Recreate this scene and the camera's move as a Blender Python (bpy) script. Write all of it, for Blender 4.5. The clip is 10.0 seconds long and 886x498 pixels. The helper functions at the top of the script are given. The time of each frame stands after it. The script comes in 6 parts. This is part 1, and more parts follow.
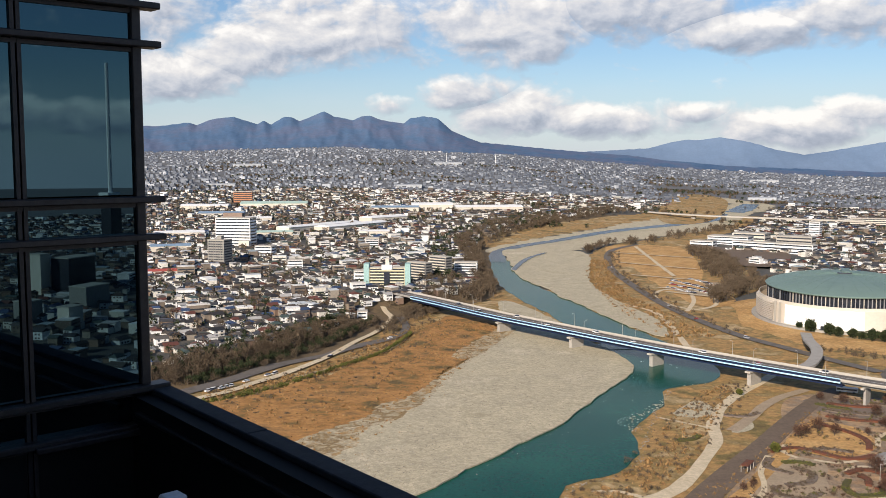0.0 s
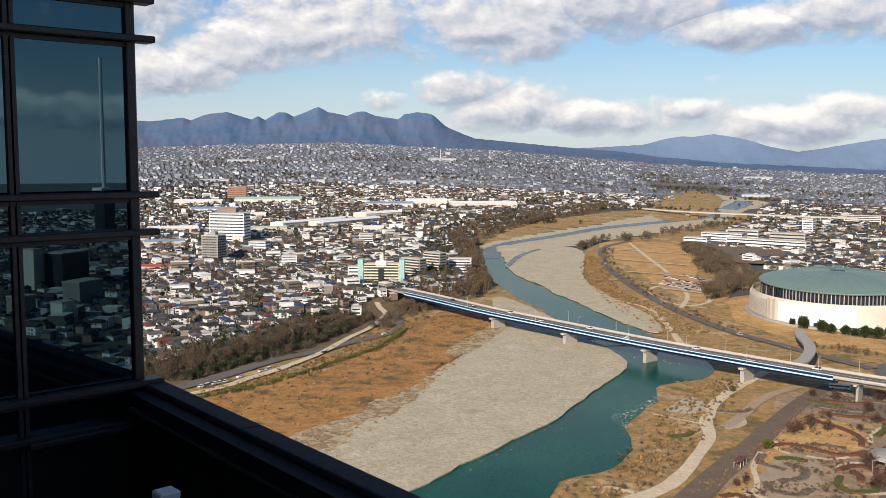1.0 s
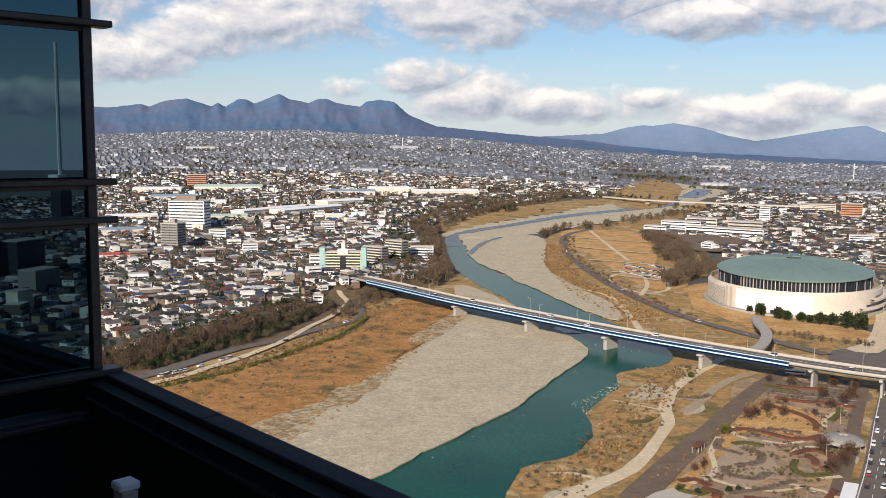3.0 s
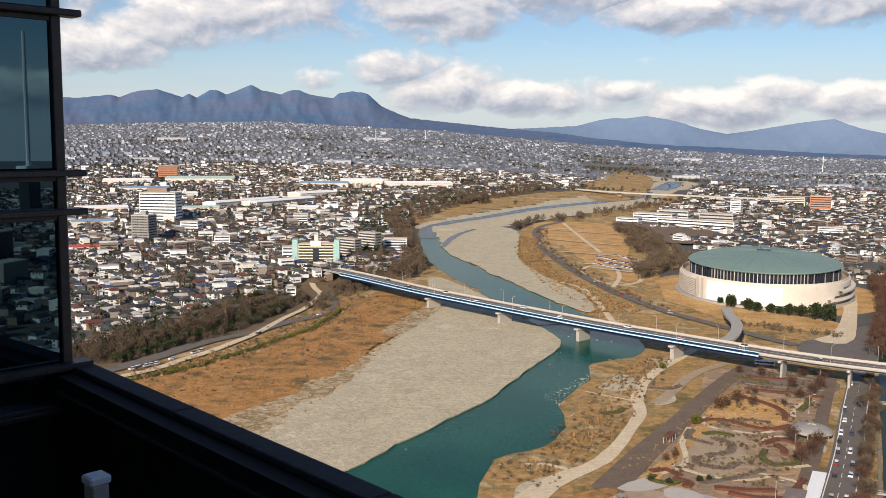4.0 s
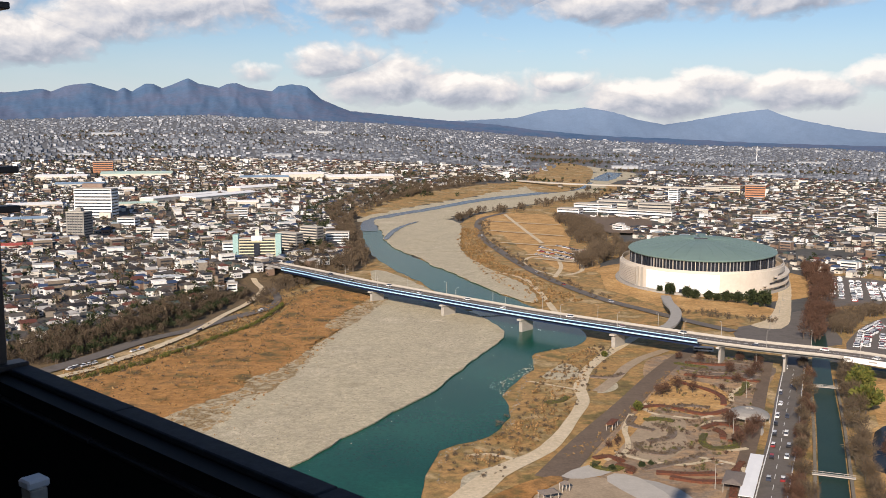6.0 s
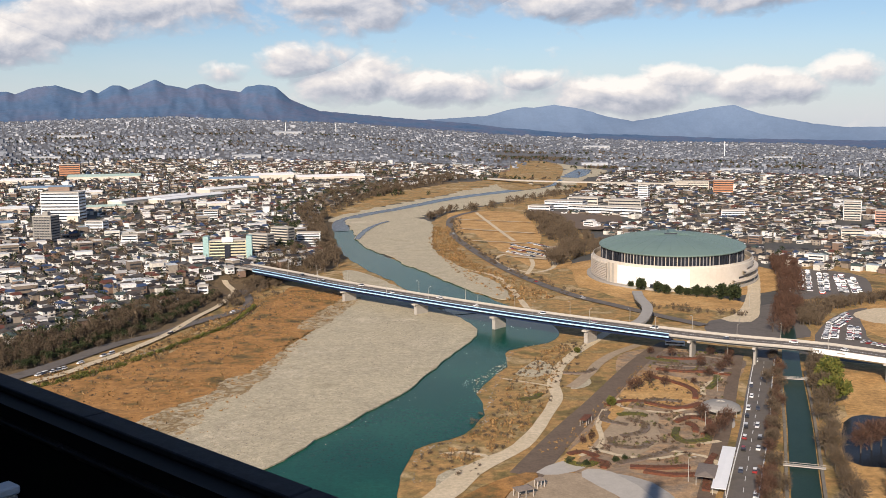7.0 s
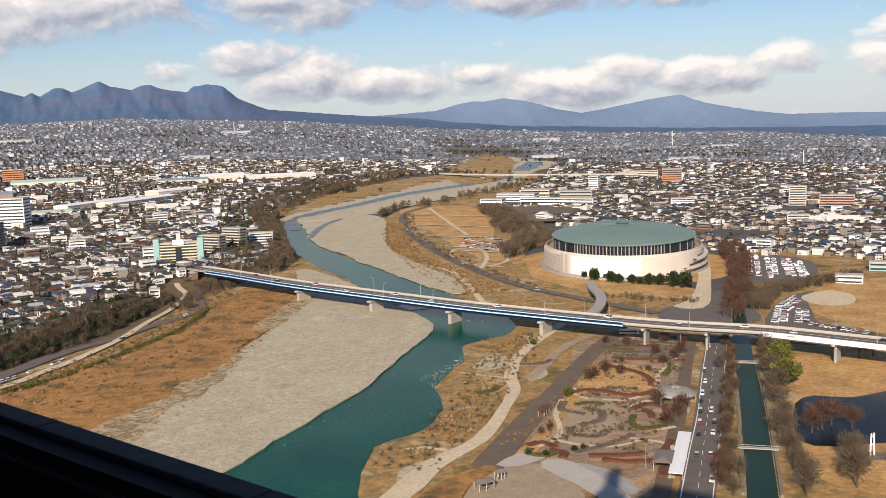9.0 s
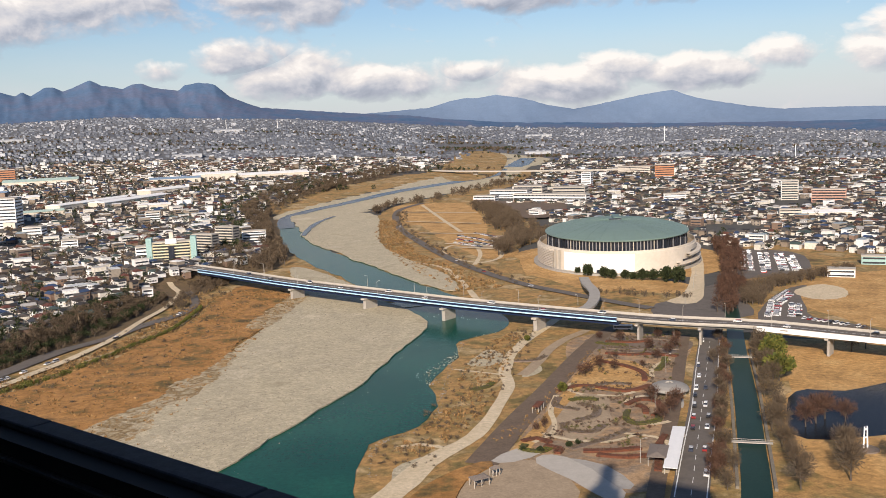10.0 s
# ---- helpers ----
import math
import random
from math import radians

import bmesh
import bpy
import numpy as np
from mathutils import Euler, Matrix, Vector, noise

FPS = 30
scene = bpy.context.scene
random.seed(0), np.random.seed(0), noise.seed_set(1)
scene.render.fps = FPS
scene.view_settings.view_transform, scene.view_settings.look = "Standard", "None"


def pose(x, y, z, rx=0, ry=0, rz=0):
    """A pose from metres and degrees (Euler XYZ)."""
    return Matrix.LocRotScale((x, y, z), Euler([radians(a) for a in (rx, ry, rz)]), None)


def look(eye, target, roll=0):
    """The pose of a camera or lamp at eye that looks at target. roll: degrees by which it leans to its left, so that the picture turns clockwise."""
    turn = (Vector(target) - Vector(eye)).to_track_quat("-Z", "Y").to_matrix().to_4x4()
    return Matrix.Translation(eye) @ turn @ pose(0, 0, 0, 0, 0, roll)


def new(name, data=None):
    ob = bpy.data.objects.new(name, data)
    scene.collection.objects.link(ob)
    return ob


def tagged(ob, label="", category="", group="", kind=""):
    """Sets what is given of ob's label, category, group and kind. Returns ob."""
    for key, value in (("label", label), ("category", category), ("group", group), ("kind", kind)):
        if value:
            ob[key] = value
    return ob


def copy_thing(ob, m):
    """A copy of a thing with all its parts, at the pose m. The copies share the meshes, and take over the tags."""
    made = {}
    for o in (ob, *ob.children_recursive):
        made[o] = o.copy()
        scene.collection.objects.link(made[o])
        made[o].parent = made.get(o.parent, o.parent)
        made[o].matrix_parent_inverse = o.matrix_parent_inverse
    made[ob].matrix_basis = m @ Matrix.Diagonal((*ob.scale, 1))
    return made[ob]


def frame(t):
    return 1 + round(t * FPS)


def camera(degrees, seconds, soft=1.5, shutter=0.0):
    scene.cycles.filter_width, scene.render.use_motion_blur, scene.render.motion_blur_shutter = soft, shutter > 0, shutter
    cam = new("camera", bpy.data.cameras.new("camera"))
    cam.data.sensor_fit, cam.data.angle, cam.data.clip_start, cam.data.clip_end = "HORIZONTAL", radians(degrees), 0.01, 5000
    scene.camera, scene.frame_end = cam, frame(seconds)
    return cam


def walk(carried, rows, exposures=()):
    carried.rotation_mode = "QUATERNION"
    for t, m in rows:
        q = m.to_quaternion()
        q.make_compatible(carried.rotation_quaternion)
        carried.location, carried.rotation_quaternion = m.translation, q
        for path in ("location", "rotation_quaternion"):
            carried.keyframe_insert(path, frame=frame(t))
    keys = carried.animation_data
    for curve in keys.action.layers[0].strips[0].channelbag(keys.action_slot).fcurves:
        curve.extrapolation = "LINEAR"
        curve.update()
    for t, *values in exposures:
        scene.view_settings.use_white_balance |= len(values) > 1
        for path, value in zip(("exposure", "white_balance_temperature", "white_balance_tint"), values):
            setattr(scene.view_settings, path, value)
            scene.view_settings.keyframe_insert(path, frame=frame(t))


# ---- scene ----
EYE = Vector((0.0, 0.0, 127.0))
cam = camera(50, 10.0, soft=0.8)


def aim(yaw, pitch, roll):
    """The camera's pose from yaw (to the left), pitch (up) and roll, in degrees."""
    y, p = radians(yaw), radians(pitch)
    return look(EYE, EYE + 100 * Vector((-math.sin(y) * math.cos(p), math.cos(y) * math.cos(p), math.sin(p))), roll)


walk(cam, [
    (0.0, aim(5.658, -5.266, -0.090)),
    (0.5, aim(5.558, -5.374, 0.016)),
    (1.0, aim(5.307, -5.506, 0.079)),
    (1.5, aim(4.941, -5.654, 0.135)),
    (2.0, aim(4.414, -5.816, 0.166)),
    (2.5, aim(3.743, -6.005, 0.229)),
    (4.0, aim(1.384, -6.685, 0.471)),
    (4.5, aim(0.508, -6.884, 0.531)),
    (5.0, aim(-0.363, -6.968, 0.389)),
    (5.5, aim(-1.237, -7.051, 0.251)),
    (7.0, aim(-3.810, -7.198, -0.602)),
    (7.5, aim(-4.671, -7.216, -0.948)),
    (8.0, aim(-5.503, -7.267, -1.257)),
    (8.5, aim(-6.148, -7.378, -1.623)),
    (9.0, aim(-6.606, -7.531, -1.916)),
    (9.5, aim(-6.883, -7.657, -2.158)),
    (10.0, aim(-7.000, -7.730, -2.300)),
], exposures=[(0.0, 0.27, 6620, 11), (4.0, 0.28, 6750, 13), (10.0, 0.24, 6850, 14)])

# ---- light ----
SUN_AZIMUTH, SUN_HEIGHT = 200.0, 26.5  # degrees from +y towards +x; degrees above the horizon
sun = new("sun", bpy.data.lights.new("sun", "SUN"))
sun.data.energy, sun.data.angle, sun.data.color = 5.0, radians(0.55), (1.0, 0.89, 0.75)
sun_way = Vector((math.sin(radians(SUN_AZIMUTH)) * math.cos(radians(SUN_HEIGHT)),
                  math.cos(radians(SUN_AZIMUTH)) * math.cos(radians(SUN_HEIGHT)), math.sin(radians(SUN_HEIGHT))))
sun.matrix_world = look(sun_way * 400, (0, 0, 0))


class Nodes:
    """Short hands for building a node tree."""

    def __init__(self, tree):
        self.tree = tree
        tree.nodes.clear()

    def add(self, kind, inputs=()):
        node = self.tree.nodes.new("ShaderNode" + kind)
        for key, value in dict(inputs).items():
            self.put(node.inputs[key], value)
        return node

    def put(self, socket, value):
        if isinstance(value, bpy.types.NodeSocket):
            self.tree.links.new(value, socket)
        else:
            socket.default_value = value

    def math(self, op, a, b=0.0, c=0.0, clamp=False):
        node = self.tree.nodes.new("ShaderNodeMath")
        node.operation, node.use_clamp = op, clamp
        for socket, value in zip(node.inputs, (a, b, c)):
            self.put(socket, value)
        return node.outputs[0]

    def mix(self, f, a, b, blend="MIX"):
        node = self.add("Mix")
        node.data_type, node.blend_type = "RGBA", blend
        self.put(node.inputs[0], f), self.put(node.inputs[6], a), self.put(node.inputs[7], b)
        return node.outputs[2]

    def noise(self, scale, detail=4.0, rough=0.55, vector=None, distortion=0.0):
        node = self.add("TexNoise", {"Scale": scale, "Detail": detail, "Roughness": rough, "Distortion": distortion})
        if vector is not None:
            self.put(node.inputs["Vector"], vector)
        return node.outputs["Fac"]

    def ramp(self, f, stops, mode="LINEAR"):
        node = self.add("ValToRGB", {0: f})
        ramp = node.color_ramp
        ramp.interpolation = mode
        while len(ramp.elements) < len(stops):
            ramp.elements.new(0.5)
        for el, (at, col) in zip(ramp.elements, stops):
            el.position, el.color = at, (*col, 1)
        return node.outputs[0]


world = bpy.data.worlds.new("world")
scene.world = world
world.use_nodes = True
w = Nodes(world.node_tree)
sky = w.add("TexSky")
sky.sky_type, sky.sun_disc, sky.sun_elevation, sky.sun_rotation = "NISHITA", False, radians(SUN_HEIGHT), radians(SUN_AZIMUTH)
sky.altitude, sky.air_density, sky.dust_density, sky.ozone_density = 200, 1.0, 0.4, 3.0
way = w.add("SeparateXYZ", {0: w.add("TexCoord").outputs["Generated"]}).outputs
el = w.math("MULTIPLY", w.math("ARCSINE", way[2]), 57.2958)
az = w.math("MULTIPLY", w.math("ARCTAN2", way[0], way[1]), 57.2958)

# Banks of cumulus: azimuth, height, half width and half height in degrees, and how light the bank is
CLOUDS = [(-21.5, 4.9, 4.2, 1.3, 0.05), (-17.0, 6.3, 3.6, 1.5, 0.05), (-13.2, 7.7, 4.2, 2.4, 0.08), (-3.6, 7.9, 7.0, 2.1, 0.02), (5.6, 8.6, 4.6, 1.5, -0.1), (12.0, 7.2, 4.6, 1.0, 0.02),
          (18.5, 7.6, 5.5, 1.4, -0.04), (-8.8, 3.45, 1.35, 0.6, -0.04), (-4.2, 4.0, 2.6, 1.1, -0.06), (-1.2, 2.8, 4.2, 1.3, 0.02), (4.6, 2.5, 5.0, 1.2, 0.02), (8.6, 2.8, 2.4, 0.7, -0.03),
          (14.5, 2.1, 5.2, 1.1, 0.04), (17.5, 2.8, 2.4, 0.8, 0.06), (22.0, 2.2, 3.8, 1.0, 0.03), (26.5, 3.0, 1.9, 0.9, 0.15), (32.0, 3.2, 2.8, 1.4, 0.2), (-28.0, 8.5, 7.0, 3.0, 0.0),
          (0.0, 13.0, 30.0, 2.6, 0.0), (-40.0, 5.0, 8.0, 2.0, 0.0), (45.0, 6.0, 8.0, 2.5, 0.0), (110.0, 2.6, 9.0, 1.0, 0.0), (105.0, 15.0, 12.0, 2.0, 0.0)]


def cover(a, e):
    """How thick the cloud is at azimuth a and height e, how far up its bank that is, and the bank's lightness."""
    best = up = light = None
    where = w.add("CombineXYZ", {0: w.math("MULTIPLY", a, 0.75), 1: w.math("MULTIPLY", e, 1.15), 2: 3.7}).outputs[0]
    lumps = w.noise(0.42, 8.0, 0.55, where, 0.25)
    puffs = w.noise(1.5, 5.0, 0.5, where, 0.0)
    for ca, ce, wide, high, tone in CLOUDS:
        u = w.math("MULTIPLY", w.math("SUBTRACT", a, ca), 1 / wide)
        v = w.math("MULTIPLY", w.math("SUBTRACT", e, ce), 1 / high)
        d = w.math("SUBTRACT", 1.0, w.math("ADD", w.math("MULTIPLY", u, u), w.math("MULTIPLY", v, v)))
        if best is None:
            best, up, light = d, v, tone
        else:
            over = w.math("GREATER_THAN", d, best)
            up = w.math("ADD", up, w.math("MULTIPLY", over, w.math("SUBTRACT", v, up)))
            light = w.math("ADD", light, w.math("MULTIPLY", over, w.math("SUBTRACT", tone, light)))
            best = w.math("MAXIMUM", best, d)
    best = w.math("MAXIMUM", best, -0.9)
    thickness = w.math("ADD", w.math("MULTIPLY", best, 0.62), w.math("MULTIPLY", w.math("SUBTRACT", lumps, 0.46), 2.7))
    thickness = w.math("ADD", thickness, w.math("MULTIPLY", w.math("SUBTRACT", puffs, 0.5), 0.55))
    return thickness, up, light


here, up_bank, bank_tone = cover(az, el)
sunward = cover(w.math("SUBTRACT", az, 0.45), w.math("ADD", el, 0.5))[0]
thick = w.math("MULTIPLY", w.math("ADD", here, 0.2), 1.7, clamp=True)
lit = w.math("ADD", 0.55, w.math("MULTIPLY", w.math("SUBTRACT", here, sunward), 0.62))
lit = w.math("ADD", lit, w.math("MULTIPLY", w.math("MINIMUM", w.math("MAXIMUM", up_bank, -1.0), 1.0), 0.09))
lit = w.math("ADD", lit, bank_tone, clamp=True)
cloud = w.ramp(lit, [(0.0, (0.24, 0.28, 0.36)), (0.3, (0.36, 0.40, 0.48)), (0.55, (0.53, 0.55, 0.60)), (0.8, (0.70, 0.69, 0.69)), (1.0, (0.86, 0.84, 0.81))])
low = w.math("SUBTRACT", 1.0, w.math("MULTIPLY", w.math("MAXIMUM", el, 0.0), 0.2), clamp=True)
clear = w.mix(1.0, sky.outputs[0], (0.072, 0.078, 0.086, 1), "MULTIPLY")
clear = w.mix(w.math("MULTIPLY", low, 0.62), clear, (0.44, 0.53, 0.64, 1))
veil = w.math("MULTIPLY", w.noise(0.16, 5.0, 0.6, w.add("CombineXYZ", {0: az, 1: w.math("MULTIPLY", el, 3.2), 2: 8.0}).outputs[0]), w.math("SUBTRACT", 1.0, w.math("MULTIPLY", el, 0.16), clamp=True), clamp=True)
clear = w.mix(w.math("MULTIPLY", veil, 0.75), clear, (0.60, 0.62, 0.68, 1))
whole = w.mix(w.math("MULTIPLY", thick, 0.93), clear, cloud)
w.add("OutputWorld", {0: w.add("Background", {0: whole, 1: 1.0}).outputs[0]})

# ---- materials ----
MATERIALS = {}


def material(name, colours, scale=1.0, rough=0.8, bump=0.0, metal=0.0, vary="", fine=6.0, spec=0.5, grit=0.9, pebbles=0.0):
    """A surface whose colours run along a noise of that scale (per metre), with finer grain over it. vary: "thing" or "island"
    picks the colour by the object or by the loose piece instead. grit: how strong the grain is. pebbles: how far single stones differ."""
    if name in MATERIALS:
        return MATERIALS[name]
    m = bpy.data.materials.new(name)
    m.use_nodes = True
    n = Nodes(m.node_tree)
    where = n.add("NewGeometry")
    place = where.outputs["Position"]
    broad, grain = n.noise(scale, 5.0, 0.6, place), n.noise(scale * fine, 4.0, 0.65, place)
    stops = [(i / max(1, len(colours) - 1), c) for i, c in enumerate(colours)]
    if vary:
        pick = n.add("ObjectInfo").outputs["Random"] if vary == "thing" else where.outputs["Random Per Island"]
        base = n.ramp(pick, [(i / len(colours), c) for i, c in enumerate(colours)], "CONSTANT")
        dull = n.math("ADD", 0.82, n.math("MULTIPLY", broad, 0.36))
    else:
        spread = n.math("ADD", n.math("MULTIPLY", n.math("SUBTRACT", broad, 0.5), 2.4), 0.5, clamp=True)
        base = n.ramp(spread, stops)
        dull = 1.0
    speck = n.noise(scale * fine * 5, 3.0, 0.6, place)
    tone = n.math("MULTIPLY", dull, n.math("ADD", 1 - grit / 2, n.math("MULTIPLY", grain, grit)))
    tone = n.math("MULTIPLY", tone, n.math("ADD", 1 - grit / 3, n.math("MULTIPLY", speck, grit * 0.67)))
    if pebbles:
        for size in (0.9, 2.6):
            stone = n.add("TexVoronoi", {"Scale": size, "Vector": place}).outputs["Color"]
            one = n.add("SeparateColor", {0: stone}).outputs[0]
            tone = n.math("MULTIPLY", tone, n.math("ADD", 1 - pebbles / 2.6, n.math("MULTIPLY", one, pebbles / 1.3)))
    grey = n.add("CombineColor", {0: tone, 1: tone, 2: tone}).outputs[0]
    shader = n.add("BsdfPrincipled", {"Base Color": n.mix(1.0, base, grey, "MULTIPLY"), "Roughness": rough, "Metallic": metal,
                                      "Specular IOR Level": spec})
    if bump:
        n.put(shader.inputs["Normal"], n.add("Bump", {"Strength": 0.6, "Distance": bump, "Height": grain}).outputs[0])
    n.add("OutputMaterial", {0: shader.outputs[0]})
    MATERIALS[name] = m
    return m


M_TOWN = material("town_ground", [(0.06, 0.058, 0.052), (0.09, 0.084, 0.073), (0.066, 0.066, 0.062), (0.11, 0.098, 0.076)], 0.05, 0.9)
M_GRASS = material("dry_grass", [(0.075, 0.046, 0.017), (0.14, 0.095, 0.028), (0.31, 0.15, 0.04), (0.40, 0.20, 0.06), (0.25, 0.132, 0.042), (0.10, 0.068, 0.026)], 0.045, 0.95, 0.3, fine=9, grit=1.5)
M_FIELD = material("dry_field", [(0.30, 0.17, 0.058), (0.47, 0.27, 0.095), (0.55, 0.35, 0.145)], 0.05, 0.95, 0.2, fine=8, grit=1.4)
M_SCRUB = material("scrub_grass", [(0.13, 0.08, 0.03), (0.17, 0.128, 0.04), (0.40, 0.23, 0.082), (0.23, 0.158, 0.055), (0.45, 0.325, 0.17), (0.30, 0.165, 0.055)], 0.032, 0.95, 0.3, fine=9, grit=1.7)
M_BLUFF = material("bluff_soil", [(0.085, 0.058, 0.032), (0.15, 0.10, 0.05), (0.11, 0.078, 0.04), (0.20, 0.13, 0.06)], 0.06, 0.95, 0.3, fine=8, grit=1.4)
M_MIXED = material("gravel_and_grass", [(0.42, 0.355, 0.235), (0.37, 0.30, 0.185), (0.22, 0.14, 0.055), (0.45, 0.385, 0.265), (0.33, 0.20, 0.075), (0.40, 0.335, 0.22)], 0.09, 0.95, 0.3, fine=6, grit=1.3, pebbles=0.25)
M_GRAVEL = material("river_gravel", [(0.35, 0.30, 0.20), (0.47, 0.41, 0.285), (0.42, 0.365, 0.255), (0.53, 0.465, 0.335)], 0.025, 0.9, 0.25, fine=14, pebbles=0.32)
M_WATER = material("river_water", [(0.002, 0.05, 0.034), (0.004, 0.068, 0.045), (0.012, 0.095, 0.062)], 0.012, 0.22, 0.04, fine=40, spec=0.09)
M_DEEP = material("blue_river_water", [(0.032, 0.043, 0.052), (0.05, 0.062, 0.072)], 0.02, 0.25, 0.05, fine=40, spec=0.25)
M_POND = material("pond_water", [(0.012, 0.016, 0.022), (0.02, 0.023, 0.03)], 0.02, 0.2, 0.03, fine=40, spec=0.04)
M_CANAL = material("canal_water", [(0.012, 0.036, 0.027), (0.02, 0.048, 0.036)], 0.03, 0.3, 0.03, fine=40, spec=0.05)
M_CANALWALL = material("mossy_concrete", [(0.16, 0.14, 0.11), (0.24, 0.21, 0.165)], 0.3, 0.9)
M_FOAM = material("foam", [(0.5, 0.55, 0.55), (0.75, 0.78, 0.78)], 0.4, 0.6)
M_ASPHALT = material("asphalt", [(0.095, 0.083, 0.072), (0.14, 0.122, 0.106), (0.115, 0.10, 0.088)], 0.1, 0.9, grit=0.5)
M_DARKPATH = material("dark_paving", [(0.125, 0.088, 0.060), (0.165, 0.118, 0.082)], 0.12, 0.9)
M_PATH = material("pale_path", [(0.54, 0.44, 0.29), (0.64, 0.53, 0.37)], 0.1, 0.9)
# Ground of the far plain: aerial haze is put into this bluer grey
M_FARLAND = material("hazy_far_fields", [(0.088, 0.096, 0.112), (0.115, 0.122, 0.135), (0.138, 0.138, 0.14), (0.095, 0.105, 0.122)], 0.012, 0.95, fine=7)
M_CONCRETE = material("concrete", [(0.29, 0.27, 0.24), (0.37, 0.345, 0.31), (0.33, 0.31, 0.28)], 0.2, 0.85, grit=0.35)
M_PAVE = material("paving", [(0.31, 0.235, 0.155), (0.40, 0.305, 0.205)], 0.15, 0.9)
M_PALEPAVE = material("pale_paving", [(0.42, 0.385, 0.335), (0.48, 0.445, 0.39)], 0.3, 0.85, grit=0.4)
M_LINE = material("road_paint", [(0.70, 0.70, 0.68), (0.8, 0.8, 0.78)], 0.5, 0.7)
M_WHITE = material("white_paint", [(0.83, 0.83, 0.82), (0.87, 0.87, 0.86)], 0.08, 0.6, grit=0.12)
M_CREAM = material("cream_panel", [(0.58, 0.52, 0.44), (0.66, 0.60, 0.52)], 0.1, 0.65, grit=0.3)
M_ROOFGREEN = material("green_roof_metal", [(0.16, 0.235, 0.205), (0.185, 0.265, 0.23), (0.17, 0.25, 0.22)], 0.03, 0.5, metal=0.1, grit=0.25)
M_DARKGLASS = material("dark_glazing", [(0.02, 0.025, 0.035), (0.04, 0.045, 0.06)], 0.2, 0.2)
M_BLUE = material("blue_girder_paint", [(0.005, 0.014, 0.05), (0.008, 0.019, 0.062)], 0.2, 0.5)
M_PALEBLUE = material("pale_blue_paint", [(0.42, 0.68, 0.88), (0.47, 0.72, 0.90)], 0.2, 0.5)
# Mountain and hill blues have the distance haze mixed into the base colour
M_MOUNTAIN = material("hazy_wooded_mountain", [(0.068, 0.122, 0.22), (0.085, 0.143, 0.24), (0.112, 0.142, 0.225), (0.076, 0.132, 0.23)], 0.006, 1.0, fine=9, spec=0.0, grit=0.5)
M_FARHILL = material("hazy_far_hill", [(0.125, 0.185, 0.285), (0.145, 0.205, 0.305)], 0.004, 1.0, fine=6, spec=0.0, grit=0.25)
M_GREY = material("grey_tile", [(0.24, 0.23, 0.21), (0.30, 0.285, 0.265)], 0.2, 0.8, grit=0.3)
M_FRAME = material("dark_bronze_metal", [(0.045, 0.04, 0.04), (0.06, 0.052, 0.05)], 1.2, 0.45, metal=0.5)
M_LEDGE = material("ledge_metal", [(0.036, 0.041, 0.05), (0.048, 0.052, 0.06)], 0.8, 0.75, spec=0.15)
# Roof gutter and bay foot: their shade is put into this near-black colour
M_BLACK = material("recess_shade_black", [(0.002, 0.002, 0.002), (0.003, 0.003, 0.003)], 1.0, 0.8)
M_TOWER = material("tower_stone", [(0.30, 0.27, 0.24), (0.36, 0.33, 0.30)], 0.3, 0.7)

# ---- the lie of the land ----
BANK = [(-330, 300), (-260, 430), (-206, 505), (-168, 556), (-152, 600), (-139, 650), (-130, 720), (-130, 775), (-84, 822), (-48, 870),
        (-45, 950), (-52, 1036), (-70, 1184), (-72, 1364), (0, 1660), (120, 1870), (300, 2150), (420, 2500), (600, 2900)]
FAR_EDGE = ([-35, -21, -12, -2, 8, 17, 24, 32, 45], [150, 172, 192, 156, 92, 56, 46, 4, 0])


def step(a, b, v):
    v = np.clip((np.asarray(v, float) - a) / (b - a), 0, 1)
    return v * v * (3 - 2 * v)


def bank_distance(x, y):
    """Metres from the foot of the bluff, positive on the town's side."""
    x, y = np.asarray(x, float), np.asarray(y, float)
    best, side = np.full(x.shape, 1e9), np.ones(x.shape)
    for (x0, y0), (x1, y1) in zip(BANK[:-1], BANK[1:]):
        dx, dy = x1 - x0, y1 - y0
        k = np.clip(((x - x0) * dx + (y - y0) * dy) / (dx * dx + dy * dy), 0, 1)
        d = np.hypot(x - x0 - k * dx, y - y0 - k * dy)
        side = np.where(d < best, np.where(dx * (y - y0) - dy * (x - x0) > 0, 1, -1), side)
        best = np.minimum(best, d)
    return best * side


def land(x, y):
    """Height of the ground: flat by the river, a bluff under the town, foothills far off."""
    r, a = np.hypot(x, y), np.degrees(np.arctan2(x, y))
    z = np.interp(a, *FAR_EDGE) * step(900, 4600, r)
    return z + 8 * step(0, 30, bank_distance(x, y)) * (1 - step(1500, 2200, r))


def height(x, y):
    return float(land(np.array([x]), np.array([y]))[0])


def mesh_of(name, verts, faces, mats, index=None, smooth=False):
    me = bpy.data.meshes.new(name)
    me.from_pydata(verts, [], faces)
    for m in mats:
        me.materials.append(m)
    if index is not None:
        me.polygons.foreach_set("material_index", np.asarray(index, dtype=np.int32))
    if smooth:
        me.polygons.foreach_set("use_smooth", np.ones(len(me.polygons), dtype=bool))
    me.update()
    return me


def part(name, bm, mat, parent, label=""):
    """A bmesh as one mesh object under a thing or a part."""
    me = bpy.data.meshes.new(name)
    bm.to_mesh(me)
    bm.free()
    me.materials.append(mat)
    ob = new(name, me)
    ob.parent = parent
    return tagged(ob, label)


